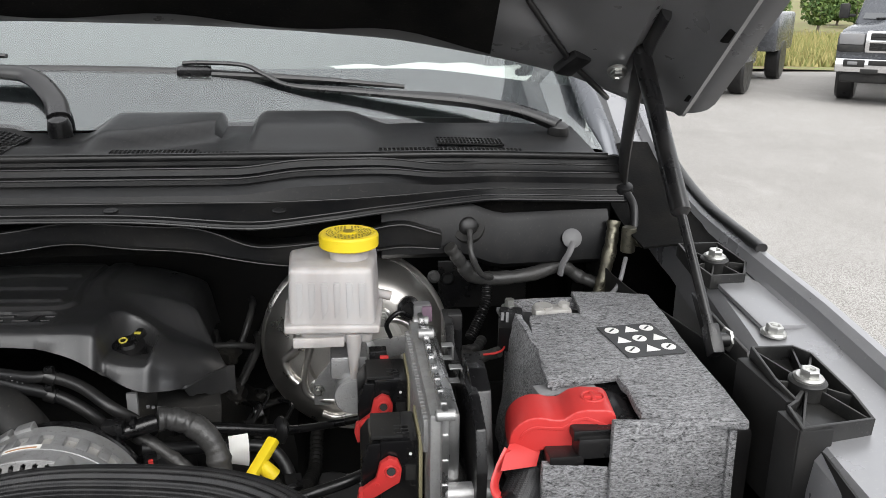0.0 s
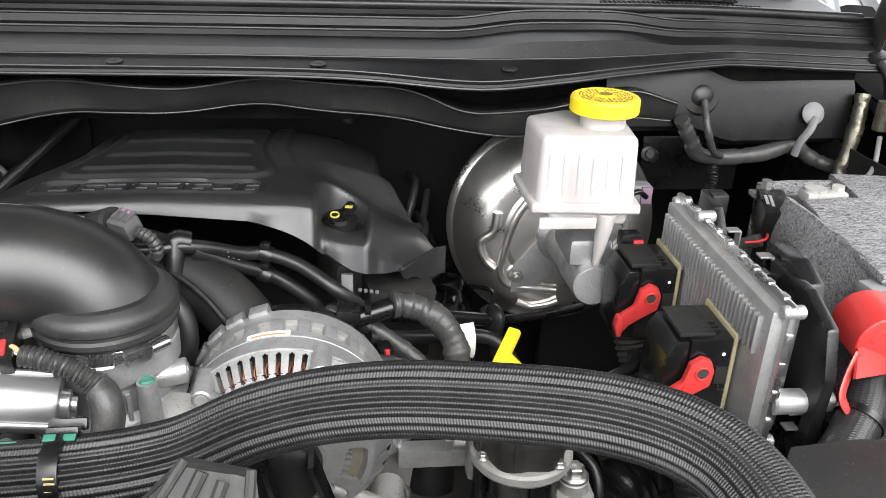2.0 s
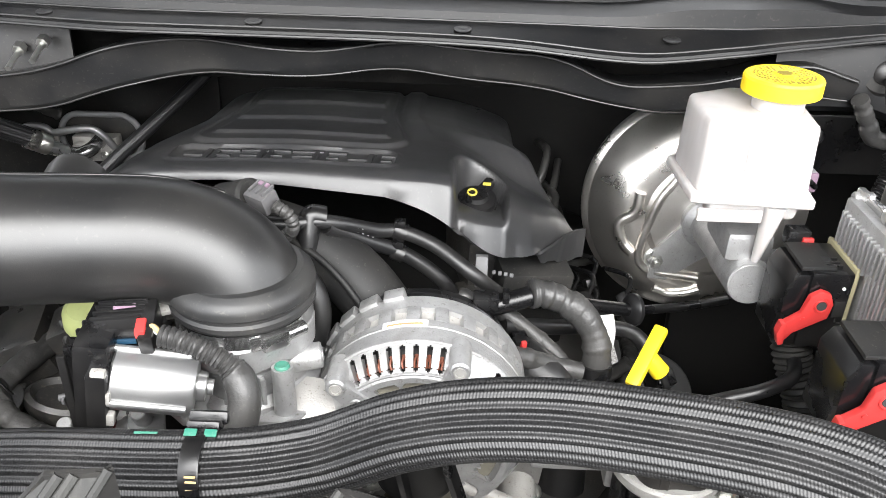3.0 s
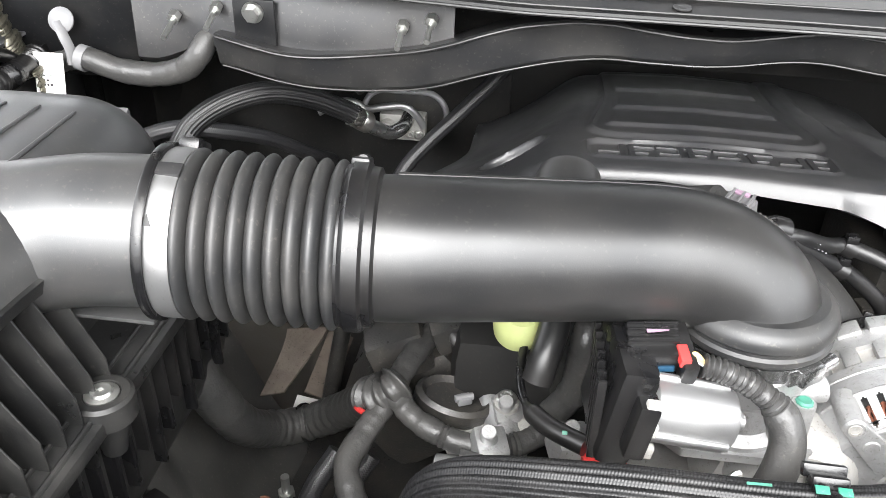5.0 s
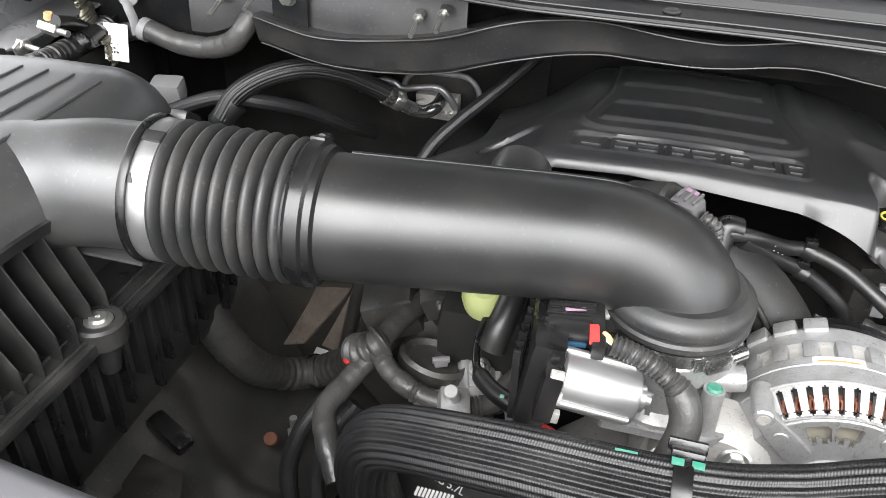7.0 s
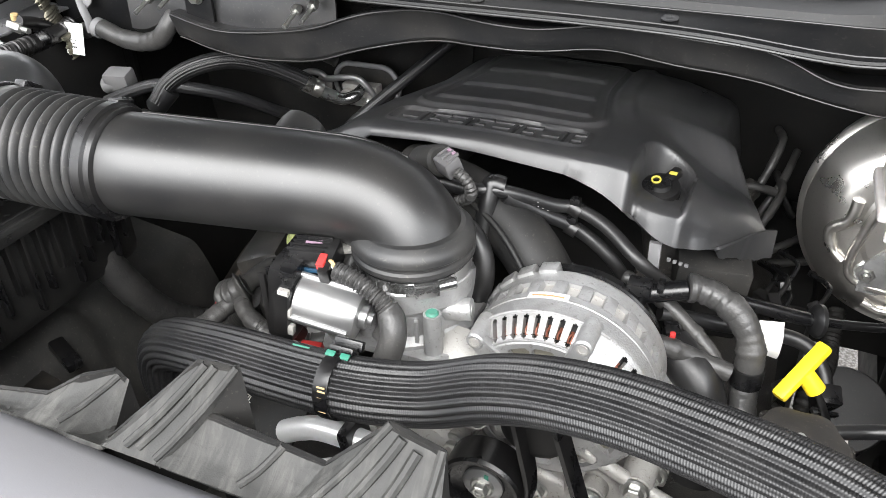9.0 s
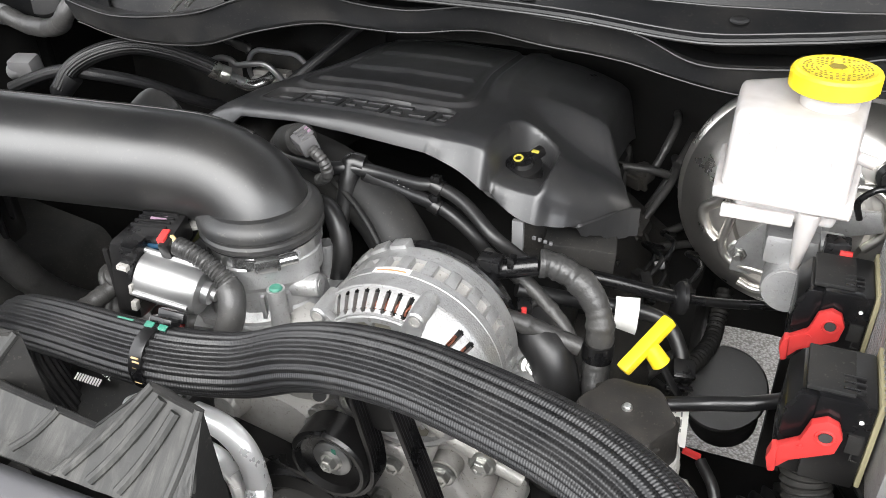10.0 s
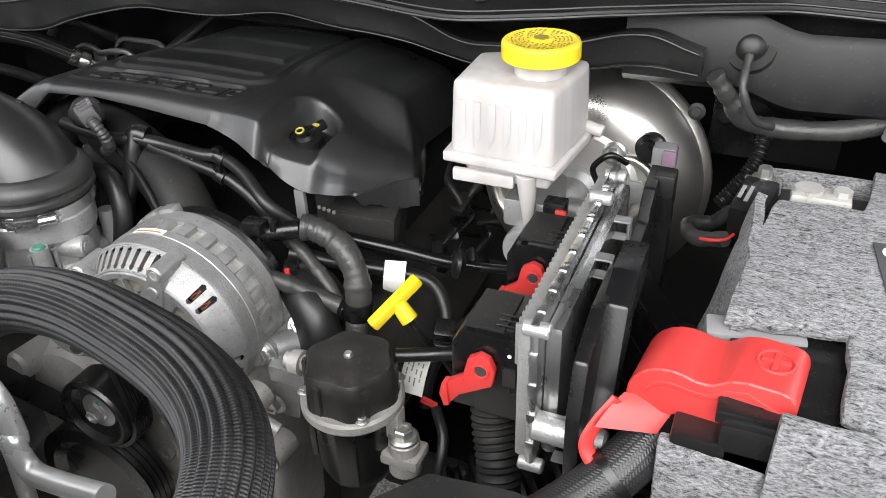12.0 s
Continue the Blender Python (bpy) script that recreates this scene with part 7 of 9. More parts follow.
def belt(pts, w=0.024):
    """A flat belt through pts (x, z), its width along y."""
    path = curve([(x, 0.503, z) for x, z in pts], 8)
    bm = bmesh.new()
    rows = []
    for i, p in enumerate(path):
        t = (path[min(i + 1, len(path) - 1)] - path[max(i - 1, 0)]).normalized()
        nrm = t.cross(Vector((0, 1, 0))).normalized()
        row = []
        for k in range(13):
            row.append(bm.verts.new(p + Vector((0, w * (k / 12 - 0.5), 0)) + nrm * (0.0022 + 0.0012 * (k % 2))))
        for k in range(12, -1, -1):
            row.append(bm.verts.new(p + Vector((0, w * (k / 12 - 0.5), 0)) - nrm * 0.0018))
        rows.append(row)
    n_ = len(rows[0])
    for a, b in zip(rows, rows[1:]):
        for k in range(n_):
            bm.faces.new((a[k], a[(k + 1) % n_], b[(k + 1) % n_], b[k]))
    bm.faces.new(rows[0]), bm.faces.new(rows[-1][::-1])
    return bm


part("belt", belt([(0.104, 1.02), (0.113, 0.975), (0.120, 0.935), (0.118, 0.905), (0.100, 0.884), (0.075, 0.880), (0.045, 0.888), (-0.02, 0.903), (-0.09, 0.915)]), "black", bdv, "ribbed rubber belt", 30)
part("belt", belt([(0.142, 1.01), (0.165, 0.93), (0.19, 0.84), (0.21, 0.76)]), "black", bdv, "", 30)
part("crank_pulley", lathe([(0, 0)] + [(0.075 - 0.003 * (k % 2), 0.0035 * k) for k in range(9)] + [(0.06, 0.03), (0.05, 0.022), (0, 0.022)], axis((0.03, 0.53, 0.79), (0.03, 0.40, 0.79)), 56), "black", bdv, "grooved black crank pulley", 30)
wp = thing("water_pump", (0.03, 0.56, 0.96), "grimy cast water pump housing with hose stubs", "water pump")
part("housing", join(box((0.02, 0.575, 0.965), (0.10, 0.07, 0.07), 0.02, pose(0, 0, 0, 0, 12, 0)), lathe([(0, 0), (0.05, 0), (0.048, 0.02), (0.035, 0.035), (0, 0.035)], axis((0.03, 0.56, 0.985), (0.03, 0.48, 0.99)), 32)), "castdark", wp)
part("stub", cyl((0.055, 0.535, 0.985), (0.075, 0.495, 0.995), 0.0085, 0.0085, 20, 0.001), "castdark", wp)
# Black end disc paints the shaded bore; the stub is solid.
part("stub_bore", cyl((0.0745, 0.496, 0.995), (0.0755, 0.494, 0.9953), 0.006, n=16), "ink_hole_black", wp)
for x, y, z in ((-0.005, 0.53, 0.985), (0.045, 0.525, 1.005), (0.085, 0.53, 0.965)):
    again("bolt", BOLT_BIG, axis((x, y, z), (x, y - 0.1, z + 0.04)), wp)
ab2 = thing("alternator_bracket", (0.18, 0.56, 0.92), "bare cast-aluminium alternator mounting bracket", "bracket")
part("plate", prism([(0.118, 0.86), (0.225, 0.86), (0.232, 0.915), (0.215, 0.955), (0.190, 0.975), (0.160, 0.97), (0.140, 0.94)], 0.020, Matrix.Translation((0, 0.60, 0)) @ pose(0, 0, 0, 90, 0, 6), 0.004), "castdark", ab2)
part("arm", box((0.250, 0.588, 0.940), (0.07, 0.018, 0.020), 0.004), "cast", ab2)
for x, z in ((0.196, 0.955), (0.150, 0.945), (0.215, 0.90)):
    again("bolt", BOLT_BIG, axis((x, 0.582, z), (x, 0.5, z)), ab2)
part("arm_foot", join(box((0.290, 0.575, 0.940), (0.026, 0.026, 0.024), 0.004), cyl((0.290, 0.575, 0.945), (0.290, 0.575, 0.965), 0.010, n=20, bev=0.001)), "cast", ab2)


for x, z in ((0.03, 0.905), (0.115, 0.88), (0.165, 0.885), (0.205, 0.915), (0.225, 0.86), (0.10, 0.83)):
    part("boss", lathe([(0, 0.03), (0.016, 0.03), (0.014, 0.0), (0.011, -0.002), (0, -0.002)], axis((x, 0.545, z), (x, 0.60, z)), 20), "castdark", eng)
    again("bolt", BOLT_BIG, axis((x, 0.543, z), (x, 0.4, z)), eng)
for a, b in (((0.05, 0.92), (0.20, 0.80)), ((0.12, 0.96), (0.24, 0.90)), ((0.16, 0.94), (0.12, 0.80)), ((-0.02, 0.93), (0.03, 0.80))):
    part("casting_rib", sweep([(a[0], 0.550, a[1]), ((a[0] + b[0]) / 2, 0.546, (a[1] + b[1]) / 2), (b[0], 0.550, b[1])], 0.007, 10, 4), "castdark", eng)
part("head_casting", join(box((-0.205, 0.705, 0.893), (0.085, 0.15, 0.03), 0.008, pose(0, 0, 0, 4, -16, 8)), cyl((-0.185, 0.665, 0.89), (-0.183, 0.66, 0.925), 0.013, 0.012, 20, 0.002), cyl((-0.215, 0.745, 0.89), (-0.213, 0.74, 0.93), 0.013, 0.012, 20, 0.002)), "castdark", eng, "grimy cylinder head casting")
for x, y, z in ((-0.183, 0.66, 0.926), (-0.213, 0.74, 0.931)):
    again("bolt", BOLT, axis((x, y, z), (x, y - 0.02, z + 0.1)), eng)

# ---- hoses and looms ----
def hose(pts, r, mat, label, name="hose", cat="hose", n=18, res=8, group="", lobes=0, depth=0.0, loc=None):
    return solo(name, sweep(pts, r, n, res, lobes=lobes, depth=depth), mat, loc or pts[len(pts) // 2], label, cat, group, sharp=70)


def crumple(s):
    return 0.0011 * noise.noise((s * 130, 0.3, 0)) + 0.0006 * noise.noise((s * 420, 5.3, 0))


h1 = hose([(-0.075, 0.678, 1.118), (-0.012, 0.674, 1.112), (0.018, 0.680, 1.113), (0.040, 0.688, 1.108), (0.070, 0.708, 1.092), (0.092, 0.717, 1.087), (0.125, 0.708, 1.078), (0.160, 0.690, 1.060), (0.180, 0.697, 1.040), (0.200, 0.708, 1.018)], 0.0068, "rubber", "thin black heater hose with white printed lettering")
h2 = hose([(0.030, 0.682, 1.108), (0.058, 0.700, 1.086), (0.090, 0.715, 1.067), (0.115, 0.718, 1.050), (0.136, 0.718, 1.030), (0.150, 0.725, 1.000)], 0.0070, "rubber", "thin black heater hose below its twin")
for x, y, z in ((0.092, 0.717, 1.087), (0.090, 0.715, 1.066)):
    cl = thing("hose_clip", (x, y, z), "black plastic clip round a thin hose", "clip", "hose clips")
    part("ring", lathe([(0.006, -0.006), (0.0088, -0.006), (0.0088, 0.006), (0.006, 0.006)], axis((x, y, z), (x + 0.3, y - 0.02, z - 0.12)), 20), "black", cl)
    part("tab", box((x, y - 0.003, z + 0.010), (0.010, 0.008, 0.007), 0.001), "black", cl)
part("printing", join(*[box((0.035 + 0.0042 * k, 0.681 + 0.0022 * k, 1.1105 - 0.0026 * k), (0.0014, 0.0008, 0.0006), 0, pose(0, 0, 0, 35, 20, 25)) for k in range(9)]), "grey", h2)
part("printing", join(*[box((0.036 + 0.004 * k, 0.681 + 0.0020 * k, 1.1135 - 0.0022 * k), (0.0013, 0.0008, 0.0006), 0, pose(0, 0, 0, 35, 20, 25)) for k in range(7)]), "grey", h1)
hv = hose([(0.016, 0.683, 1.114), (0.014, 0.676, 1.100), (0.012, 0.668, 1.075), (0.008, 0.655, 1.045), (0.004, 0.650, 1.0)], lambda u, s: 0.0095 - 0.001 * u, "rubber", "upright black vent hose with printed lettering")
part("elbow_fitting", sweep([(0.014, 0.678, 1.103), (0.016, 0.684, 1.116), (0.028, 0.687, 1.114)], 0.0102, 18, 8), "black", hv)
hose([(-0.012, 0.640, 1.09), (0.010, 0.640, 1.088), (0.026, 0.632, 1.070), (0.030, 0.625, 1.045), (0.02, 0.62, 1.01)], 0.010, "rubber", "short black breather hose behind the throttle")
rn = thing("intake_runner", (0.05, 0.68, 1.0), "curved black plastic intake runner", "intake runner")
part("bend", sweep([(-0.10, 0.75, 1.08), (-0.02, 0.71, 1.085), (0.035, 0.69, 1.068), (0.075, 0.67, 1.035), (0.095, 0.66, 0.99), (0.10, 0.66, 0.93)], 0.030, 28, 8), "matte", rn)
part("rim_rib", sweep([(-0.04, 0.690, 1.105), (0.02, 0.664, 1.090), (0.060, 0.645, 1.055), (0.080, 0.635, 1.01)], 0.003, 10, 8), "matte", rn)
part("bracket", box((0.112, 0.668, 1.035), (0.030, 0.004, 0.030), 0.002, pose(0, 0, 0, -20, 20, 0)), "black", rn)

sn = thing("map_sensor", (-0.03, 0.70, 1.13), "grey and lilac sensor plug on a black housing", "sensor")
part("housing", cyl((-0.065, 0.700, 1.118), (-0.030, 0.672, 1.140), 0.018, 0.016, 24, 0.003), "matte", sn)
part("plug", box((-0.020, 0.662, 1.142), (0.024, 0.018, 0.018), 0.003, pose(0, 0, 0, 20, 0, -35)), "slate", sn)
for k in range(3):
    part("plug_rib", box((-0.0265 + 0.0065 * k, 0.666 - 0.0045 * k, 1.1525), (0.0022, 0.014, 0.003), 0.0006, pose(0, 0, 0, 20, 0, -35)), "slate", sn)
part("lock", box((-0.019, 0.667, 1.1535), (0.014, 0.004, 0.003), 0.001, pose(0, 0, 0, 20, 0, -35)), "pink", sn)
part("pigtail", sweep([(-0.008, 0.654, 1.140), (0.004, 0.650, 1.134), (0.006, 0.654, 1.120), (-0.002, 0.662, 1.108), (-0.014, 0.668, 1.10)], lambda u, s: 0.0055 + 0.0008 * math.sin(s * 1500), 12, 10), "tape", sn)

lm_ = hose([(0.213, 0.672, 1.052), (0.223, 0.675, 1.051), (0.240, 0.676, 1.045), (0.258, 0.672, 1.035), (0.272, 0.665, 1.018), (0.277, 0.659, 0.998), (0.277, 0.655, 0.969), (0.280, 0.64, 0.94), (0.285, 0.63, 0.90)], lambda u, s: 0.0128 + 1.6 * crumple(s), "tape", "thick wiring loom wrapped in black tape", "wiring_loom", "loom", 20, 12)
part("joint_band", lathe([(0.0132, -0.009), (0.0146, -0.009), (0.0150, 0.0), (0.0144, 0.009), (0.0132, 0.009)], axis((0.277, 0.656, 0.980), (0.277, 0.653, 0.95)), 24), "black", lm_, "shiny tape wrapping")
part("fitting", join(sweep([(0.160, 0.655, 1.042), (0.185, 0.662, 1.046), (0.212, 0.671, 1.050)], 0.0095, 18, 6), box((0.172, 0.652, 1.056), (0.022, 0.018, 0.012), 0.002), box((0.190, 0.660, 1.056), (0.006, 0.012, 0.010), 0.001)), "black", lm_)
hose([(0.130, 0.615, 1.02), (0.165, 0.625, 1.02), (0.200, 0.635, 1.010), (0.230, 0.645, 0.995), (0.262, 0.648, 0.985)], lambda u, s: 0.009 + crumple(s), "tape", "side branch of the taped loom", "wiring_loom", "loom", 16, 12)
hose([(0.205, 0.660, 0.99), (0.235, 0.640, 0.975), (0.25, 0.625, 0.93), (0.25, 0.61, 0.88)], 0.022, "rubber", "wide black formed hose behind the pump")
hose([(0.150, 0.700, 1.030), (0.175, 0.690, 1.028), (0.205, 0.680, 1.015), (0.235, 0.668, 0.995), (0.258, 0.658, 0.972)], lambda u, s: 0.0075 + 1.3 * crumple(s), "tape", "thin taped branch lead beside the alternator", "wiring_loom", "loom", 16, 14)
ar = thing("wiring_plug", (0.205, 0.655, 1.010), "small red and black plug behind the alternator", "connector")
part("body", box((0.205, 0.655, 1.010), (0.014, 0.016, 0.016), 0.002, pose(0, 0, 0, 10, 0, 20)), "black", ar)
part("lock", box((0.2075, 0.645, 1.012), (0.005, 0.004, 0.014), 0.001, pose(0, 0, 0, 10, 0, 20)), "red", ar, "red lock")
part("lead", sweep([(0.206, 0.664, 1.008), (0.214, 0.680, 1.000), (0.226, 0.690, 0.985), (0.232, 0.700, 0.96)], 0.0045, 10, 8), "tape", ar)
rd = thing("shift_linkage_rod", (0.30, 0.75, 0.985), "black rod with a round rubber boot", "rod")
part("rod", sweep([(0.215, 0.735, 1.005), (0.27, 0.755, 0.990), (0.330, 0.776, 0.972), (0.39, 0.80, 0.962), (0.45, 0.83, 0.955)], lambda u, s: 0.0075 - 0.0025 * smooth(u, 0.48, 0.52), 16, 8), "black", rd)
part("boot", lathe([(0.006, -0.004), (0.014, -0.002), (0.0175, 0.002), (0.0175, 0.006), (0.012, 0.009), (0.006, 0.012)], axis((0.331, 0.776, 0.972), (0.39, 0.80, 0.962)), 28), "rubber", rd)
hl = hose([(0.19, 0.675, 1.015), (0.24, 0.700, 0.998), (0.29, 0.722, 0.985), (0.325, 0.728, 0.975), (0.345, 0.715, 0.955), (0.352, 0.695, 0.935)], 0.0075, "rubber", "black fuel vapour hose with a plug")
part("plug", join(box((0.350, 0.697, 0.942), (0.022, 0.020, 0.026), 0.003, pose(0, 0, 0, 30, 10, 20)), box((0.352, 0.688, 0.930), (0.026, 0.004, 0.008), 0.001, pose(0, 0, 0, 30, 10, 20))), "black", hl)
wt = thing("paper_tag", (0.29, 0.711, 0.987), "white paper tag folded round a hose", "tag")
part("flap", sheet(lambda u, v: Vector((0.279 + 0.022 * u + 0.002 * math.sin(v * 3), 0.715 - 0.012 * math.sin(v * 2.2) + 0.005 * u, 1.002 - 0.030 * v - (0.008 * u if v > 0.6 else 0))), lin(0, 1, 6), lin(0, 1, 10), 0.0005), "paper", wt)
hose([(0.372, 0.97, 0.86), (0.370, 0.93, 0.835), (0.368, 0.89, 0.836), (0.360, 0.85, 0.842), (0.348, 0.815, 0.842), (0.345, 0.80, 0.81)], lambda u, s: 0.010 + 0.0012 * math.sin(s * 900), "matte", "short corrugated black wiring conduit", "conduit", "conduit", 16, 20)
cm = thing("coil_cover_box", (0.215, 0.80, 0.99), "dusty dark brown-black box beside the engine cover", "box")
part("body", box((0.222, 0.79, 1.002), (0.075, 0.065, 0.045), 0.004, pose(0, 0, 0, 6, 4, 12)), "matte", cm)
part("lower", box((0.222, 0.79, 0.96), (0.070, 0.060, 0.05), 0.004, pose(0, 0, 0, 6, 4, 12)), "matte", cm)
part("support", box((0.170, 0.738, 1.035), (0.012, 0.006, 0.035), 0.001), "grey", cm)
part("spring_mark", join(*[box((0.183 + 0.006 * k, 0.752, 1.026 - 0.001 * k), (0.004, 0.003, 0.004), 0.001) for k in range(4)]), "lightgrey", cm)
sk = thing("wiring_connectors", (0.30, 0.84, 0.98), "cluster of small black connectors and cables low behind the engine", "connectors")
for k in range(5):
    r_ = random.Random(k)
    c = Vector((0.285 + 0.02 * (k % 3) + r_.uniform(-.01, .01), 0.82 + 0.035 * (k // 3), 0.955 - 0.02 * (k % 2)))
    part("connector", box(c, (0.012, 0.018, 0.010), 0.002, pose(0, 0, 0, r_.uniform(-40, 40), r_.uniform(-40, 40), r_.uniform(0, 90))), "black", sk)
    part("wire", sweep([c, c + Vector((0.01, 0.03, 0.012)), c + Vector((-0.01, 0.07, 0.0)), c + Vector((0.0, 0.12, -0.03))], 0.0028, 10, 6), "black", sk)

# harness at the right-rear bulkhead
hr = hose([(0.560, 0.880, 1.176), (0.578, 0.888, 1.150), (0.595, 0.895, 1.128), (0.630, 0.900, 1.122), (0.680, 0.905, 1.125), (0.725, 0.915, 1.132), (0.755, 0.915, 1.115), (0.80, 0.90, 1.10)], lambda u, s: 0.0085 + 0.0015 * math.sin(u * 3) + 1.5 * crumple(s), "tape", "taped wiring harness along the bulkhead behind the battery", "wiring_loom", "loom", 20, 12)
part("branch", sweep([(0.588, 0.888, 1.196), (0.588, 0.868, 1.170), (0.602, 0.872, 1.140), (0.620, 0.888, 1.128)], lambda u, s: 0.004 + crumple(s) * 0.6, 12, 12), "tape", hr)
part("spring_conduit", sweep([(0.615, 0.893, 1.115), (0.612, 0.880, 1.095), (0.598, 0.865, 1.070), (0.585, 0.85, 1.055)], lambda u, s: 0.0065 + 0.0012 * math.sin(s * 1600), 14, 40), "black", hr)
part("lower_branch", sweep([(0.598, 0.83, 1.06), (0.585, 0.80, 1.062), (0.565, 0.775, 1.07), (0.575, 0.745, 1.075), (0.600, 0.722, 1.092)], lambda u, s: 0.007 + crumple(s), 12, 12), "tape", hr)
wc = thing("cable_tie_mount", (0.735, 0.925, 1.166), "pale plastic cable mount with a tie", "cable mount", "cable mounts")
part("button", lathe([(0, 0.006), (0.008, 0.006), (0.014, 0.002), (0.014, 0.0), (0, 0.0)], axis((0.736, 0.905, 1.176), (0.736, 0.8, 1.22)), 24), "lightgrey", wc)
part("strap", sweep([(0.736, 0.897, 1.174), (0.730, 0.892, 1.160), (0.722, 0.895, 1.142), (0.720, 0.898, 1.125)], 0.005, 10, 8, flat=0.6), "lightgrey", wc)
hp = thing("corner_fittings", (0.80, 0.92, 1.15), "corner behind the battery with foil-wrapped pipe and valve", "corner fittings")
part("foil_pipe", sweep([(0.795, 0.905, 1.200), (0.790, 0.895, 1.17), (0.780, 0.885, 1.13), (0.77, 0.88, 1.09)], lambda u, s: 0.009 + crumple(s) * 1.4, 16, 10), "foil", hp, "crinkled foil-wrapped pipe")
part("valve", join(cyl((0.812, 0.880, 1.180), (0.830, 0.862, 1.180), 0.008, n=16, bev=0.001), cyl((0.806, 0.872, 1.165), (0.806, 0.872, 1.20), 0.010, n=18, bev=0.001)), "foil", hp)
part("cap", lathe([(0, 0), (0.012, 0), (0.013, 0.004), (0.011, 0.012), (0, 0.014)], axis((0.815, 0.93, 1.235), (0.815, 0.90, 1.3)), 20), "rubber", hp)
part("line", sweep([(0.815, 0.925, 1.24), (0.822, 0.905, 1.22), (0.818, 0.885, 1.19)], 0.006, 12, 8), "rubber", hp)
part("ground_strap", sweep([(0.80, 0.86, 1.16), (0.78, 0.83, 1.13), (0.75, 0.815, 1.11)], 0.003, 10, 8), "grey", hp)
bp = thing("bulkhead_bracket", (0.63, 1.0, 1.06), "flat black bracket on the bulkhead", "bracket")
part("plate", box((0.625, 0.985, 1.085), (0.135, 0.004, 0.075), 0.003), "black", bp)
for x in (0.572, 0.655):
    part("grommet", lathe([(0.003, 0.004), (0.007, 0.004), (0.010, 0.001), (0.010, 0), (0.003, 0)], axis((x, 0.982, 1.095), (x, 0.9, 1.1)), 20), "rubber", bp)
fb = thing("bulkhead_bolt", (0.545, 0.93, 1.115), "steel bolt on the bulkhead", "bolt", "bulkhead bolts")
part("washer", lathe([(0, 0), (0.009, 0), (0.009, 0.002), (0.005, 0.003), (0.005, 0.008), (0, 0.008)], axis((0.545, 0.93, 1.117), (0.545, 0.8, 1.15)), 20), "dark", fb)
copy_thing(fb, Matrix.Translation((0.168, 1.196, 1.081)))
solo("booster_wire", sweep([(0.500, 0.80, 1.11), (0.485, 0.79, 1.12), (0.470, 0.79, 1.105), (0.475, 0.795, 1.085)], 0.003, 10, 8), "black", (0.48, 0.79, 1.1), "thin black sensor lead", "wire")
fs = thing("fluid_level_plug", (0.45, 0.71, 1.09), "small black and red fluid sensor plug", "connector")
part("body", box((0.455, 0.715, 1.098), (0.020, 0.016, 0.016), 0.002), "black", fs)
part("lock", box((0.462, 0.706, 1.096), (0.010, 0.004, 0.010), 0.001), "red", fs)
part("wires", sweep([(0.450, 0.708, 1.092), (0.450, 0.70, 1.082), (0.462, 0.70, 1.074), (0.485, 0.71, 1.070)], 0.0025, 10, 8), "teal", fs)
part("lead", sweep([(0.460, 0.700, 1.076), (0.475, 0.705, 1.072), (0.495, 0.715, 1.078)], 0.0045, 10, 8), "tape", fs)
ax = thing("drive_axle_boot", (0.44, 0.62, 0.85), "corrugated black rubber gaiter low in the bay", "gaiter")
part("gaiter", sweep([(0.40, 0.60, 0.82), (0.46, 0.64, 0.84), (0.52, 0.68, 0.86)], lambda u, s: 0.030 + 0.004 * math.sin(s * 500), 24, 20), "rubber", ax)

# ---- wiring by the throttle ----
tw = hose([(-0.060, 0.511, 1.107), (-0.045, 0.510, 1.104), (-0.026, 0.509, 1.095), (-0.009, 0.506, 1.082), (-0.001, 0.496, 1.066), (-0.004, 0.486, 1.046), (-0.014, 0.479, 1.02), (-0.03, 0.475, 1.0)], lambda u, s: 0.0075 + 0.0042 * smooth(u, 0.30, 0.42) + (0.0010 * math.sin(s * 1700) if u < 0.36 else 0), "tape", "black conduit curving down from the throttle plug", "conduit", "conduit", 20, 20)
for k, c in enumerate(("paper", "foam", "gold")):
    part("wire", sweep([(-0.072, 0.520 - 0.003 * k, 1.104), (-0.066, 0.514, 1.109 + 0.002 * k), (-0.058, 0.511, 1.107)], 0.0018, 8, 6), c, tw)
gt = thing("expansion_cap", (-0.179, 0.64, 1.03), "pale yellow-green plastic cap under the duct", "cap")
part("cap", lathe([(0, 0.018), (0.014, 0.018), (0.020, 0.012), (0.0225, 0.0), (0.021, -0.012), (0, -0.014)], axis((-0.178, 0.640, 1.030), (-0.172, 0.60, 1.12)), 36), "green", gt)
hose([(-0.150, 0.640, 1.060), (-0.150, 0.620, 1.046), (-0.156, 0.600, 1.028), (-0.160, 0.592, 1.010)], 0.0125, "rubber", "short black hose end under the duct", n=20)
cbk = hose([(-0.172, 0.628, 1.02), (-0.174, 0.600, 1.012), (-0.168, 0.570, 1.006), (-0.150, 0.548, 1.005), (-0.122, 0.530, 1.006)], lambda u, s: 0.0035 + 0.0045 * smooth(u, 0.5, 0.6), "black", "thin black cable with a thicker sleeve", "cable", "cable", 14, 10)
part("paint_mark", box((-0.138, 0.5345, 1.0125), (0.004, 0.003, 0.001), 0.0003, pose(0, 0, 0, 35, 0, 0)), "teal", cbk)
rp = thing("red_plug", (-0.11, 0.535, 0.985), "small red wiring plug below the throttle motor", "connector")
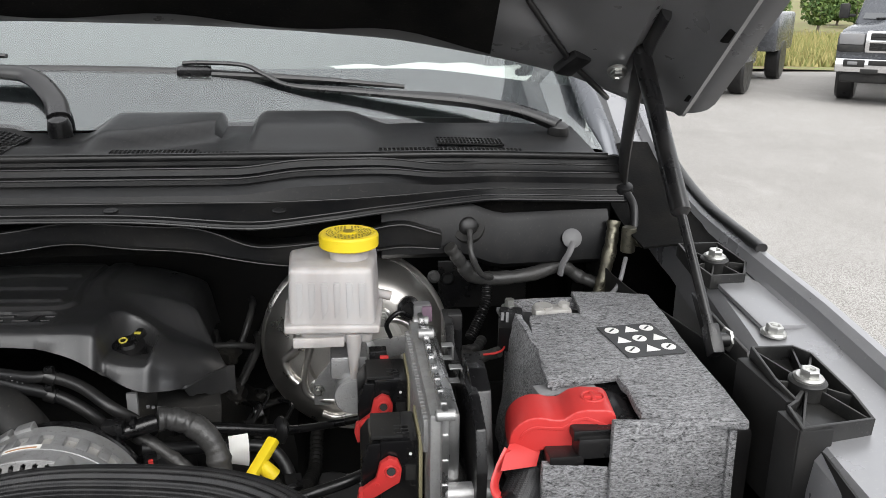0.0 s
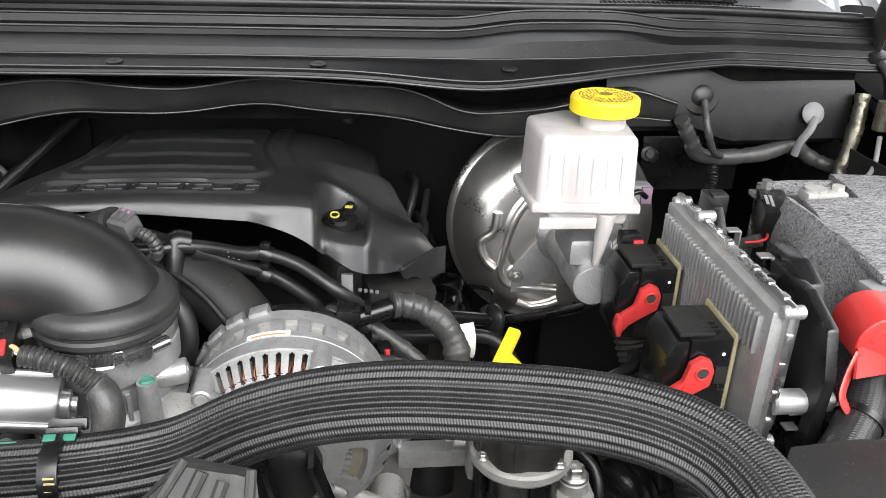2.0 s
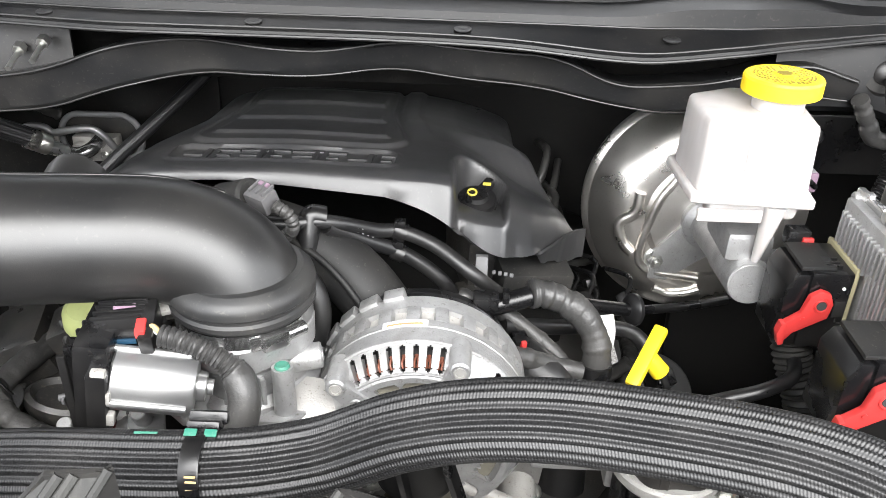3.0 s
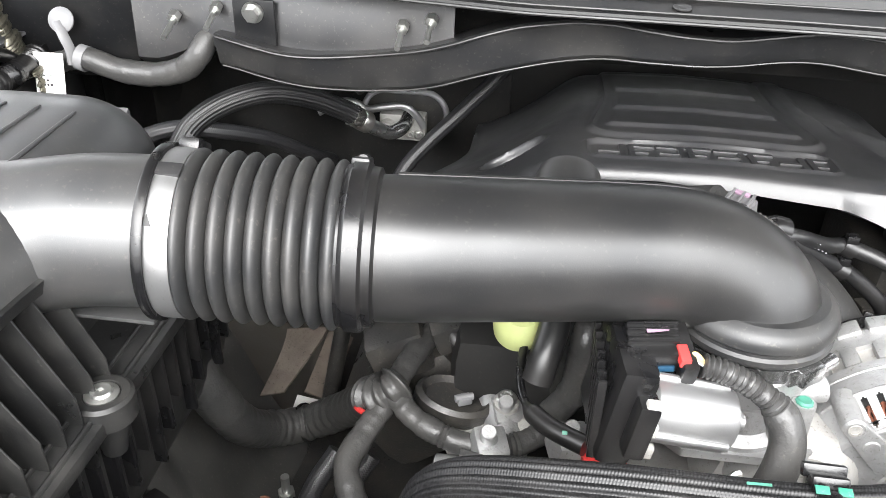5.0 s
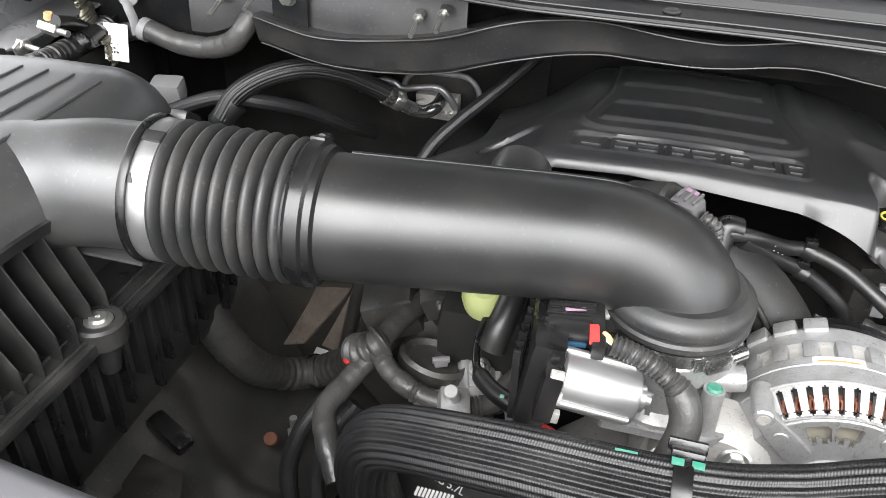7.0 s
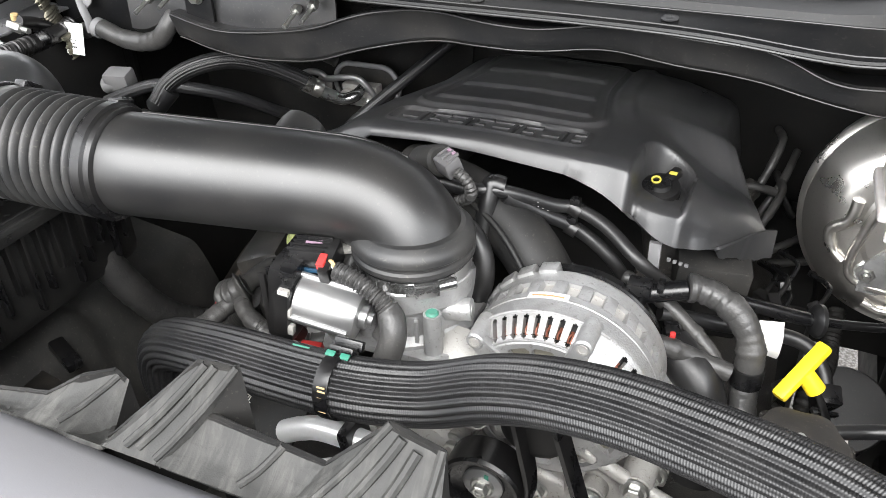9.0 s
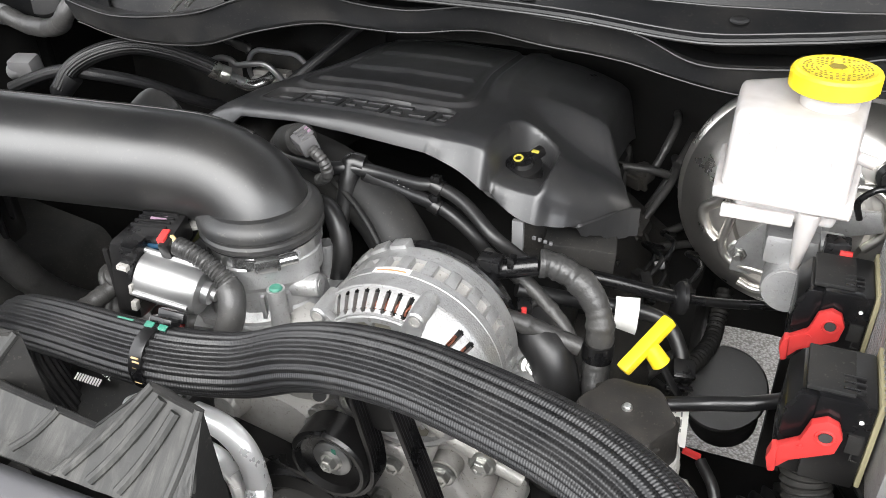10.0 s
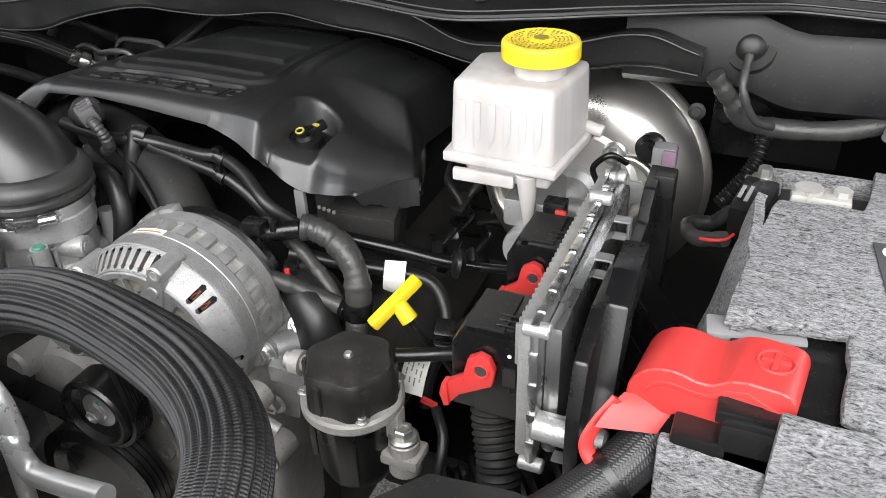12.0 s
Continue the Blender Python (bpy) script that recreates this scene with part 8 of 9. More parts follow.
part("body", join(box((-0.112, 0.530, 0.990), (0.022, 0.014, 0.010), 0.002, pose(0, 0, 0, 20, 0, 8)), cyl((-0.100, 0.528, 0.992), (-0.094, 0.522, 0.996), 0.005, n=12)), "red", rp)

# ---- left side: looms, coil, valve cover details ----
bl = hose([(-0.475, 0.61, 1.00), (-0.455, 0.62, 0.935), (-0.446, 0.66, 0.855), (-0.434, 0.705, 0.806), (-0.402, 0.733, 0.793), (-0.366, 0.728, 0.818), (-0.330, 0.702, 0.863), (-0.300, 0.668, 0.912)], lambda u, s: 0.0200 + 0.0006 * math.sin(s * 420) + crumple(s), "tape", "thick main loom wrapped in black cloth tape", "wiring_loom", "loom", 24, 16)
part("tie", lathe([(0.0190, -0.0015), (0.0225, -0.0015), (0.0225, 0.0015), (0.0190, 0.0015)], axis((-0.402, 0.733, 0.793), (-0.385, 0.732, 0.803)), 24), "black", bl, "cable tie")
part("red_wire", sweep([(-0.322, 0.640, 0.915), (-0.316, 0.632, 0.918), (-0.309, 0.628, 0.918)], 0.0028, 8, 4), "red", bl)
part("crumpled_joint", sweep([(-0.312, 0.652, 0.918), (-0.300, 0.640, 0.930), (-0.288, 0.640, 0.940), (-0.280, 0.648, 0.945)], lambda u, s: 0.0155 + 0.003 * math.sin(s * 330) + 0.002 * math.sin(s * 900), 18, 20), "tape", bl, "crumpled tape joint")
part("upper_branch", sweep([(-0.285, 0.650, 0.942), (-0.275, 0.685, 0.945), (-0.262, 0.725, 0.945), (-0.250, 0.775, 0.95)], lambda u, s: 0.0115 + crumple(s), 18, 12), "tape", bl)
part("right_branch", sweep([(-0.285, 0.638, 0.935), (-0.258, 0.618, 0.925), (-0.215, 0.605, 0.918), (-0.170, 0.612, 0.918), (-0.140, 0.640, 0.925), (-0.125, 0.690, 0.94), (-0.120, 0.74, 0.97)], lambda u, s: 0.0105 + (0.0012 * math.sin(s * 1400) if 0.2 < u < 0.45 else crumple(s)), 18, 20), "tape", bl)
part("down_branch", sweep([(-0.295, 0.632, 0.925), (-0.308, 0.600, 0.915), (-0.314, 0.570, 0.91), (-0.300, 0.540, 0.90), (-0.280, 0.515, 0.88)], lambda u, s: 0.0115 + crumple(s), 18, 12), "tape", bl)
ck = thing("ignition_coil", (-0.235, 0.66, 0.91), "black oval ignition coil with a pale clip", "ignition coil")
part("body", lathe([(0, 0.0), (0.034, 0.0), (0.036, 0.004), (0.036, 0.016), (0.031, 0.020), (0.026, 0.014), (0, 0.012)], Matrix.Translation((-0.235, 0.662, 0.905)) @ pose(0, 0, 0, 0, 12, 0) @ Matrix.Diagonal((1.05, 0.75, 1, 1)), 40), "deep", ck)
part("clip", join(box((-0.222, 0.651, 0.928), (0.014, 0.010, 0.008), 0.002, pose(0, 0, 0, 0, 0, 25)), cyl((-0.230, 0.648, 0.930), (-0.214, 0.655, 0.930), 0.0035, n=10)), "lightgrey", ck)
vc = thing("cylinder_head_edge", (-0.19, 0.68, 0.90), "grimy bare aluminium edge of the cylinder head", "cylinder head")
part("casting", sweep([(-0.225, 0.80, 0.93), (-0.205, 0.73, 0.92), (-0.195, 0.67, 0.905), (-0.175, 0.63, 0.895), (-0.20, 0.60, 0.89), (-0.24, 0.60, 0.885)], 0.016, 14, 8), "cast", vc)
part("coil_socket", lathe([(0.012, 0.0), (0.020, 0.0), (0.021, 0.03), (0.018, 0.032), (0.012, 0.03)], axis((-0.175, 0.70, 0.93), (-0.17, 0.68, 1.0)), 28), "black", vc)
part("plastic_step", box((-0.300, 0.735, 0.93), (0.060, 0.09, 0.05), 0.008, pose(0, 0, 0, 0, -20, 15)), "deep", vc)
part("plastic_step", box((-0.245, 0.73, 0.955), (0.04, 0.06, 0.03), 0.006, pose(0, 0, 0, 0, -20, 15)), "deep", vc)
fnb = thing("rusty_bracket", (-0.46, 0.82, 0.79), "dull rusty steel bracket deep beside the engine", "bracket")
part("blade", sheet(lambda u, v: Vector((-0.482 + 0.055 * v * (0.55 + 0.45 * u) + 0.012 * math.sin(u * 2.6), 0.800 + 0.098 * u, 0.762 + 0.028 * u + 0.010 * v + 0.012 * math.sin(u * 3.1))), lin(0, 1, 12), lin(0, 1, 8), 0.003), "rust", fnb)
part("bent_edge", sheet(lambda u, v: Vector((-0.427 + 0.030 * v + 0.010 * u, 0.805 + 0.09 * u, 0.772 + 0.03 * u - 0.012 * v)), lin(0, 1, 8), lin(0, 1, 4), 0.003), "rust", fnb)
# White plate added to stand in for bright ground seen through a gap.
part("ground_glimpse", box((-0.425, 0.802, 0.752), (0.030, 0.022, 0.003), 0.001, pose(0, 0, 0, 20, 10, 0)), "paper", fnb)
part("post", sweep([(-0.40, 0.80, 0.74), (-0.385, 0.83, 0.84), (-0.37, 0.86, 0.93)], 0.010, 12, 6), "deep", fnb)
for k, dx in enumerate((0, 0.032)):
    hose([(-0.335 + dx, 0.62, 0.875), (-0.355 + dx, 0.595, 0.845), (-0.365 + dx, 0.575, 0.80), (-0.350 + dx, 0.55, 0.74)], 0.0095, "braid_fine", "thin braided hose running down beside the loom", "hose", "hose", 36, 10, "braided lines", 12, 0.05)
wh = thing("inner_wheelhouse", (-0.50, 0.55, 0.75), "moulded black plastic wheel-house panel", "panel")
part("panel", sheet(lambda u, v: Vector((-0.80 + 0.46 * u, 0.22 + 0.62 * v, 0.94 - 0.10 * u - 0.13 * smooth(u, 0.62 + 0.06 * math.sin(v * 5), 0.80 + 0.06 * math.sin(v * 5)) + 0.03 * smooth(v, 0.30, 0.34) * (1 - smooth(v, 0.55, 0.62)) - 0.05 * smooth(v, 0.6, 1.0) + 0.006 * math.sin(v * 17 + u * 5))), lin(0, 1, 60), lin(0, 1, 60), 0.003), "duct", wh)
part("clip_slot", box((-0.455, 0.518, 0.886), (0.050, 0.020, 0.014), 0.005, pose(0, 0, 0, 0, 14, -20)), "black", wh)
part("grey_flap", prism([(-0.474, 0.497), (-0.478, 0.470), (-0.466, 0.452), (-0.470, 0.430), (-0.45, 0.40), (-0.398, 0.40), (-0.405, 0.45), (-0.425, 0.488)], 0.003, Matrix.Translation((0, 0, 0.897)) @ pose(0, 0, 0, -3, 0, 0), 0.001), "dusty", wh, "torn-edged flap lying on the panel")
part("stud", join(cyl((-0.42, 0.695, 0.70), (-0.42, 0.695, 0.745), 0.005, n=10), cyl((-0.42, 0.695, 0.715), (-0.42, 0.695, 0.722), 0.010, n=6)), "bolt", wh)
part("orange_plug", lathe([(0, 0), (0.009, 0), (0.008, 0.005), (0, 0.006)], axis((-0.43, 0.655, 0.745), (-0.42, 0.6, 0.83)), 16), node_mat("orange_plug", (0.10, 0.03, 0.012), 0.7)[0], wh)

# ---- air-conditioning lines on the bulkhead ----
ac = thing("refrigerant_line", (-0.45, 0.98, 1.04), "braid-covered refrigerant hose with crimped metal end", "hose")
part("hose", sweep([(-0.575, 0.872, 1.045), (-0.560, 0.890, 1.072), (-0.530, 0.915, 1.090), (-0.490, 0.945, 1.095), (-0.450, 0.972, 1.082), (-0.420, 0.995, 1.062), (-0.402, 1.008, 1.048)], 0.0125, 72, 10, lobes=18, depth=0.08), "braid", ac, "", 80)
part("crimp", lathe([(0, 0), (0.0135, 0), (0.0135, 0.012), (0.0125, 0.014), (0.0135, 0.016), (0.0135, 0.028), (0.010, 0.030), (0, 0.030)], axis((-0.406, 1.004, 1.050), (-0.38, 1.03, 1.025)), 28), "zinc", ac, "crimped metal sleeve")
part("pipe", sweep([(-0.395, 1.018, 1.036), (-0.378, 1.034, 1.020), (-0.365, 1.046, 1.012), (-0.352, 1.060, 1.015), (-0.348, 1.085, 1.02)], 0.0095, 20, 8), "alu", ac)
part("lower_crimp", lathe([(0, 0), (0.0155, 0), (0.0155, 0.035), (0.012, 0.040), (0, 0.040)], axis((-0.560, 0.888, 1.062), (-0.590, 0.865, 1.025)), 24), "braid_fine", ac)
part("lower_fitting", cyl((-0.588, 0.866, 1.030), (-0.602, 0.853, 1.010), 0.012, n=20, bev=0.002), "alu", ac)
tp = thing("refrigerant_fitting", (-0.357, 1.11, 0.98), "aluminium pipe block in a rubber-framed firewall opening", "pipe fitting")
part("pipe", sweep([(-0.462, 1.05, 1.030), (-0.450, 1.055, 1.036), (-0.430, 1.058, 1.045), (-0.412, 1.060, 1.043), (-0.400, 1.060, 1.036), (-0.375, 1.060, 1.041), (-0.350, 1.062, 1.043), (-0.335, 1.066, 1.030), (-0.326, 1.072, 1.012)], 0.0050, 14, 8), "can", tp, "thin bent aluminium pipe")
part("block", join(box((-0.356, 1.088, 1.006), (0.062, 0.020, 0.036), 0.003), cyl((-0.375, 1.08, 1.006), (-0.375, 1.068, 1.006), 0.012, n=20, bev=0.002)), "castdark", tp)
part("tab", box((-0.408, 1.064, 1.024), (0.024, 0.004, 0.024), 0.002, pose(0, 0, 0, 10, 12, 0)), "castdark", tp)
rim_ = [(-0.357 + (0.027 if abs(a) < 1.5708 else -0.027) + 0.030 * math.cos(a), 1.106, 1.014 + 0.033 * math.sin(a)) for a in lin(-3.1, 3.1, 40)]
part("gasket", sweep(rim_ + rim_[:1], 0.0042, 10, 1), "grey", tp, "pale grey rubber frame")
part("panel", prism([(x, z) for x, y, z in rim_], 0.004, Matrix.Translation((0, 1.116, 0)) @ pose(0, 0, 0, 90, 0, 0), 0.001), "deep", tp)
for x, z in ((-0.352, 1.012), (-0.334, 0.998), (-0.345, 0.998)):
    again("bolt", BOLT_SMALL, axis((x, 1.078, z), (x, 1.0, z + 0.01)), tp)
hose([(-0.56, 1.10, 1.09), (-0.52, 1.09, 1.07), (-0.48, 1.09, 1.075), (-0.44, 1.10, 1.06), (-0.42, 1.12, 1.04)], lambda u, s: 0.008 + 2 * crumple(s), "tape", "crumpled taped loom on the bulkhead above the hose", "wiring_loom", "loom", 14, 12)
hose([(-0.50, 1.08, 1.10), (-0.49, 1.07, 1.075), (-0.50, 1.06, 1.055)], lambda u, s: 0.006 + 2 * crumple(s), "tape", "short taped branch hanging at the bulkhead", "wiring_loom", "loom", 14, 12)
hose([(-0.370, 0.95, 0.92), (-0.344, 1.00, 0.976), (-0.316, 1.03, 1.007), (-0.278, 1.06, 1.040), (-0.235, 1.10, 1.077), (-0.20, 1.15, 1.11)], 0.009, "braid_fine", "ribbed cable running up beside the engine cover", "cable", "cable", 36, 10, "", 10, 0.06)
hose([(-0.66, 0.86, 1.04), (-0.62, 0.875, 1.056), (-0.58, 0.89, 1.066), (-0.54, 0.91, 1.058), (-0.50, 0.96, 1.03), (-0.47, 1.03, 0.98), (-0.46, 1.10, 0.94)], 0.009, "braid_fine", "ribbed cable behind the air filter box", "cable", "cable", 36, 10, "", 10, 0.06)
ws_ = thing("washer_connector", (-0.668, 0.92, 1.05), "pale translucent plug wrapped in film", "connector")
part("plug", box((-0.660, 0.895, 1.062), (0.040, 0.030, 0.030), 0.006, pose(0, 0, 0, 12, 0, 12)), "lightgrey", ws_)
part("tail", cyl((-0.684, 0.885, 1.052), (-0.664, 0.892, 1.058), 0.012, n=16, bev=0.002), "lightgrey", ws_)
# left harness, tag and mount
hose([(-0.735, 0.901, 1.137), (-0.735, 0.881, 1.132), (-0.735, 0.833, 1.131), (-0.735, 0.794, 1.131), (-0.735, 0.759, 1.133)], lambda u, s: 0.013 + 0.001 * math.sin(s * 1300), "black", "corrugated conduit in the corner behind the air box", "conduit", "conduit", 18, 20)
hose([(-0.715, 0.905, 1.128), (-0.68, 0.902, 1.136), (-0.64, 0.900, 1.126), (-0.60, 0.900, 1.124), (-0.565, 0.895, 1.134), (-0.545, 0.890, 1.150), (-0.532, 0.905, 1.172), (-0.528, 0.94, 1.180)], lambda u, s: 0.0115 + 0.002 * math.sin(u * 3.1) + crumple(s), "tape", "taped harness along the bulkhead behind the air box", "wiring_loom", "loom", 20, 12)
wc2 = thing("cable_tie_mount", (-0.689, 0.925, 1.166), "pale plastic cable mount with a tie", "cable mount", "cable mounts")
part("button", lathe([(0, 0.006), (0.008, 0.006), (0.014, 0.002), (0.014, 0.0), (0, 0.0)], axis((-0.700, 0.905, 1.176), (-0.69, 0.8, 1.22)), 24), "lightgrey", wc2)
part("strap", sweep([(-0.702, 0.898, 1.176), (-0.694, 0.893, 1.162), (-0.690, 0.893, 1.148), (-0.690, 0.893, 1.132)], 0.006, 10, 8, flat=0.6), "lightgrey", wc2)
part("collar", lathe([(0.0125, -0.005), (0.0145, -0.005), (0.0145, 0.005), (0.0125, 0.005)], axis((-0.682, 0.902, 1.136), (-0.64, 0.90, 1.126)), 20), "lightgrey", wc2)
ltg = thing("paper_tag", (-0.705, 0.885, 1.125), "white paper tag with a block of unreadable print", "tag")
part("flap", sheet(lambda u, v: Vector((-0.728 + 0.034 * u, 0.884 - 0.010 * v, 1.146 - 0.044 * v)), lin(0, 1, 4), lin(0, 1, 8), 0.0006), "paper", ltg)
part("print", join(*[box((-0.722 + 0.0042 * i, 0.8805 - 0.0012 * j, 1.130 - 0.0045 * j), (0.0024 + 0.001 * ((i + j) % 2), 0.0006, 0.003), 0) for i in range(4) for j in range(5) if (i * 3 + j * 5) % 4]), "ink_hole_black", ltg)
lc = thing("corner_fittings", (-0.80, 0.86, 1.10), "corner behind the air box with foil strap and brass valve", "corner fittings")
part("foil_strap", sweep([(-0.745, 0.863, 1.198), (-0.745, 0.872, 1.174), (-0.745, 0.883, 1.151), (-0.745, 0.892, 1.132)], lambda u, s: 0.010 + crumple(s) * 5, 14, 30, flat=0.4), "foil", lc, "crinkled foil strap")
part("foil_strap", sweep([(-0.72, 0.872, 1.131), (-0.72, 0.875, 1.114), (-0.72, 0.879, 1.095)], lambda u, s: 0.007 + crumple(s) * 5, 14, 30, flat=0.4), "foil", lc)
part("valve", join(cyl((-0.768, 0.826, 1.156), (-0.742, 0.822, 1.153), 0.0085, n=6, bev=0.001), cyl((-0.745, 0.8225, 1.153), (-0.728, 0.820, 1.151), 0.004, n=14)), "bolt", lc, "steel valve fitting")
part("valve_cap", cyl((-0.756, 0.826, 1.163), (-0.754, 0.826, 1.172), 0.0055, n=14, bev=0.001), "gold", lc)
part("ground_stud", join(cyl((-0.772, 0.791, 1.144), (-0.762, 0.789, 1.143), 0.009, n=6, bev=0.001), cyl((-0.765, 0.790, 1.143), (-0.742, 0.786, 1.141), 0.0035, n=14)), "bolt", lc)
part("ground_tab", box((-0.766, 0.783, 1.132), (0.004, 0.012, 0.034), 0.001, pose(0, 0, 0, 20, 0, 0)), "bolt", lc)
part("rubber_elbow", sweep([(-0.745, 0.823, 1.163), (-0.745, 0.852, 1.152), (-0.745, 0.88, 1.133), (-0.745, 0.9, 1.119)], 0.008, 14, 8), "black", lc)
part("bracket", box((-0.755, 0.718, 1.15), (0.012, 0.050, 0.030), 0.003, pose(0, 0, 0, -18, 0, 0)), "black", lc)
bmo = bmesh.new()
bmo.faces.new([bmo.verts.new(v) for v in [(-0.758, 0.783, 1.128), (-0.758, 0.851, 1.143), (-0.758, 0.852, 1.123), (-0.758, 0.79, 1.121)]])
bmesh.ops.solidify(bmo, geom=bmo.faces[:], thickness=0.002)
# Uncut wall: this black plate paints the opening's shade onto it.
part("wall_opening", bmo, "ink_hole_black", lc, "dark three-cornered opening in the fender wall")
part("shelf", prism([(-0.86, 0.70), (-0.78, 0.72), (-0.76, 0.93), (-0.86, 0.95)], 0.004, Matrix.Translation((0, 0, 1.085)) @ pose(0, 0, 0, 4, 0, 0), 0.001), "hoodin", lc, "painted inner shelf")

# ---- wiring and pipework deep between engine and bulkhead ----
ej = thing("exhaust_drum", (0.39, 0.86, 0.75), "dark round steel drum deep beside the engine", "heat shield")
part("drum", lathe([(0, 0.02), (0.030, 0.018), (0.038, 0.004), (0.046, 0.002), (0.049, 0.02), (0.046, 0.05), (0.046, 0.16), (0, 0.16)], axis((0.391, 0.850, 0.805), (0.397, 0.93, 0.70)), 36), "rubber", ej)
part("rim", lathe([(0.044, 0.000), (0.050, 0.000), (0.052, 0.004), (0.050, 0.012), (0.044, 0.012)], axis((0.391, 0.850, 0.805), (0.397, 0.93, 0.70)), 36), "rubber", ej)
hose([(0.205, 0.80, 0.945), (0.207, 0.745, 0.935), (0.211, 0.708, 0.910), (0.215, 0.693, 0.86), (0.215, 0.69, 0.80)], lambda u, s: 0.026 + 0.0025 * math.exp(-((u - 0.35) / 0.03) ** 2) + 0.0025 * math.exp(-((u - 0.62) / 0.03) ** 2), "rubber", "fat black rubber hose bending down behind the alternator", "hose", "hose", 28, 16)
def bay_plug(at, turn, wires):
    th = thing("wiring_plug", at, "black wiring plug with taped lead behind the engine", "connector", "bulkhead plugs")
    m = Matrix.Translation(at) @ pose(0, 0, 0, turn[0], 0, turn[1])
    part("body", join(box((0, 0, 0), (0.026, 0.034, 0.020), 0.003, m), box((0, 0.004, 0.011), (0.010, 0.024, 0.005), 0.001, m), box((0, -0.012, 0), (0.029, 0.006, 0.023), 0.001, m)), "deep", th)
    part("lead", sweep([m @ Vector((0, 0.016, 0)), m @ Vector((0.004, 0.032, 0.003))] + wires, lambda u, s: 0.0055 + crumple(s), 12, 10), "tape", th)


bay_plug((0.198, 1.020, 0.956), (20, 30), [(0.269, 1.070, 0.958), (0.300, 1.120, 0.900)])
bay_plug((0.249, 1.000, 0.906), (35, -20), [(0.280, 1.070, 0.958), (0.270, 1.140, 0.950)])
bay_plug((0.237, 0.980, 0.856), (10, 15), [(0.303, 1.065, 0.888), (0.330, 1.150, 0.860)])
bay_plug((0.279, 0.980, 0.858), (50, 40), [(0.345, 1.050, 0.879), (0.370, 1.120, 0.840)])
bay_plug((0.235, 1.060, 0.954), (15, -30), [(0.268, 1.120, 1.007), (0.260, 1.180, 1.000)])
bay_plug((0.203, 1.000, 0.839), (25, 20), [(0.277, 1.060, 0.875), (0.310, 1.120, 0.850)])
bay_plug((0.218, 1.030, 0.858), (5, -15), [(0.274, 1.095, 0.949), (0.290, 1.160, 0.980)])
hose([(0.181, 1.000, 1.021), (0.215, 0.950, 1.003), (0.207, 0.950, 0.937), (0.227, 0.950, 0.873), (0.217, 0.950, 0.816)], lambda u, s: 0.0070 + crumple(s), "tape", "taped loom hanging behind the engine cover", "wiring_loom", "loom", 14, 10)
hose([(0.209, 1.100, 0.973), (0.221, 1.020, 0.945), (0.247, 1.000, 0.918), (0.269, 1.000, 0.879), (0.285, 1.000, 0.829)], lambda u, s: 0.0060 + crumple(s), "tape", "thin taped lead dropping past the brake booster", "wiring_loom", "loom", 14, 10)
hose([(0.188, 0.920, 0.892), (0.219, 0.970, 0.877), (0.259, 0.970, 0.860), (0.303, 0.940, 0.863)], lambda u, s: 0.0060 + crumple(s), "tape", "short taped lead crossing behind the engine", "wiring_loom", "loom", 14, 10)
hose([(0.345, 0.800, 0.886), (0.309, 0.800, 0.842), (0.299, 0.770, 0.810), (0.298, 0.750, 0.773)], lambda u, s: 0.0080 + crumple(s), "tape", "taped lead dropping beside the vacuum pump", "wiring_loom", "loom", 14, 10)
hose([(0.221, 0.850, 0.871), (0.250, 0.850, 0.825), (0.288, 0.870, 0.784), (0.335, 0.850, 0.775)], lambda u, s: 0.0060 + crumple(s), "tape", "thin taped lead low in the bay", "wiring_loom", "loom", 14, 10)
part("casting_boss", join(box((-0.127, 0.600, 0.937), (0.032, 0.03, 0.03), 0.005, pose(0, 0, 0, 15, 8, 20)), cyl((-0.127, 0.600, 0.947), (-0.127, 0.590, 0.967), 0.008, 0.007, 16, 0.001)), "cast", eng, "bare aluminium boss")
part("casting_boss", join(box((-0.183, 0.660, 0.903), (0.030, 0.03, 0.03), 0.005, pose(0, 0, 0, 15, 8, 20)), cyl((-0.183, 0.660, 0.913), (-0.183, 0.650, 0.933), 0.008, 0.007, 16, 0.001)), "cast", eng, "bare aluminium boss")
part("casting_boss", join(box((-0.195, 0.600, 0.921), (0.030, 0.03, 0.03), 0.005, pose(0, 0, 0, 15, 8, 20)), cyl((-0.195, 0.600, 0.931), (-0.195, 0.590, 0.951), 0.008, 0.007, 16, 0.001)), "cast", eng, "bare aluminium boss")
hose([(-0.249, 0.720, 0.967), (-0.236, 0.700, 0.956), (-0.225, 0.700, 0.929), (-0.205, 0.700, 0.921)], lambda u, s: 0.0060 + crumple(s), "tape", "thin taped lead to an ignition coil", "wiring_loom", "loom", 14, 10)
hose([(-0.115, 0.660, 1.031), (-0.121, 0.640, 1.021), (-0.123, 0.640, 0.990), (-0.128, 0.640, 0.956), (-0.151, 0.640, 0.921)], lambda u, s: 0.0130 + crumple(s), "tape", "taped loom curving down under the intake duct", "wiring_loom", "loom", 14, 10)
bay_plug((-0.214, 0.700, 0.931), (30, -30), [(-0.204, 0.750, 0.936), (-0.194, 0.790, 0.921)])
bay_plug((-0.195, 0.720, 0.946), (37, -5), [(-0.185, 0.770, 0.951), (-0.175, 0.810, 0.936)])
bay_plug((-0.114, 0.660, 1.025), (44, 20), [(-0.104, 0.710, 1.030), (-0.094, 0.750, 1.015)])
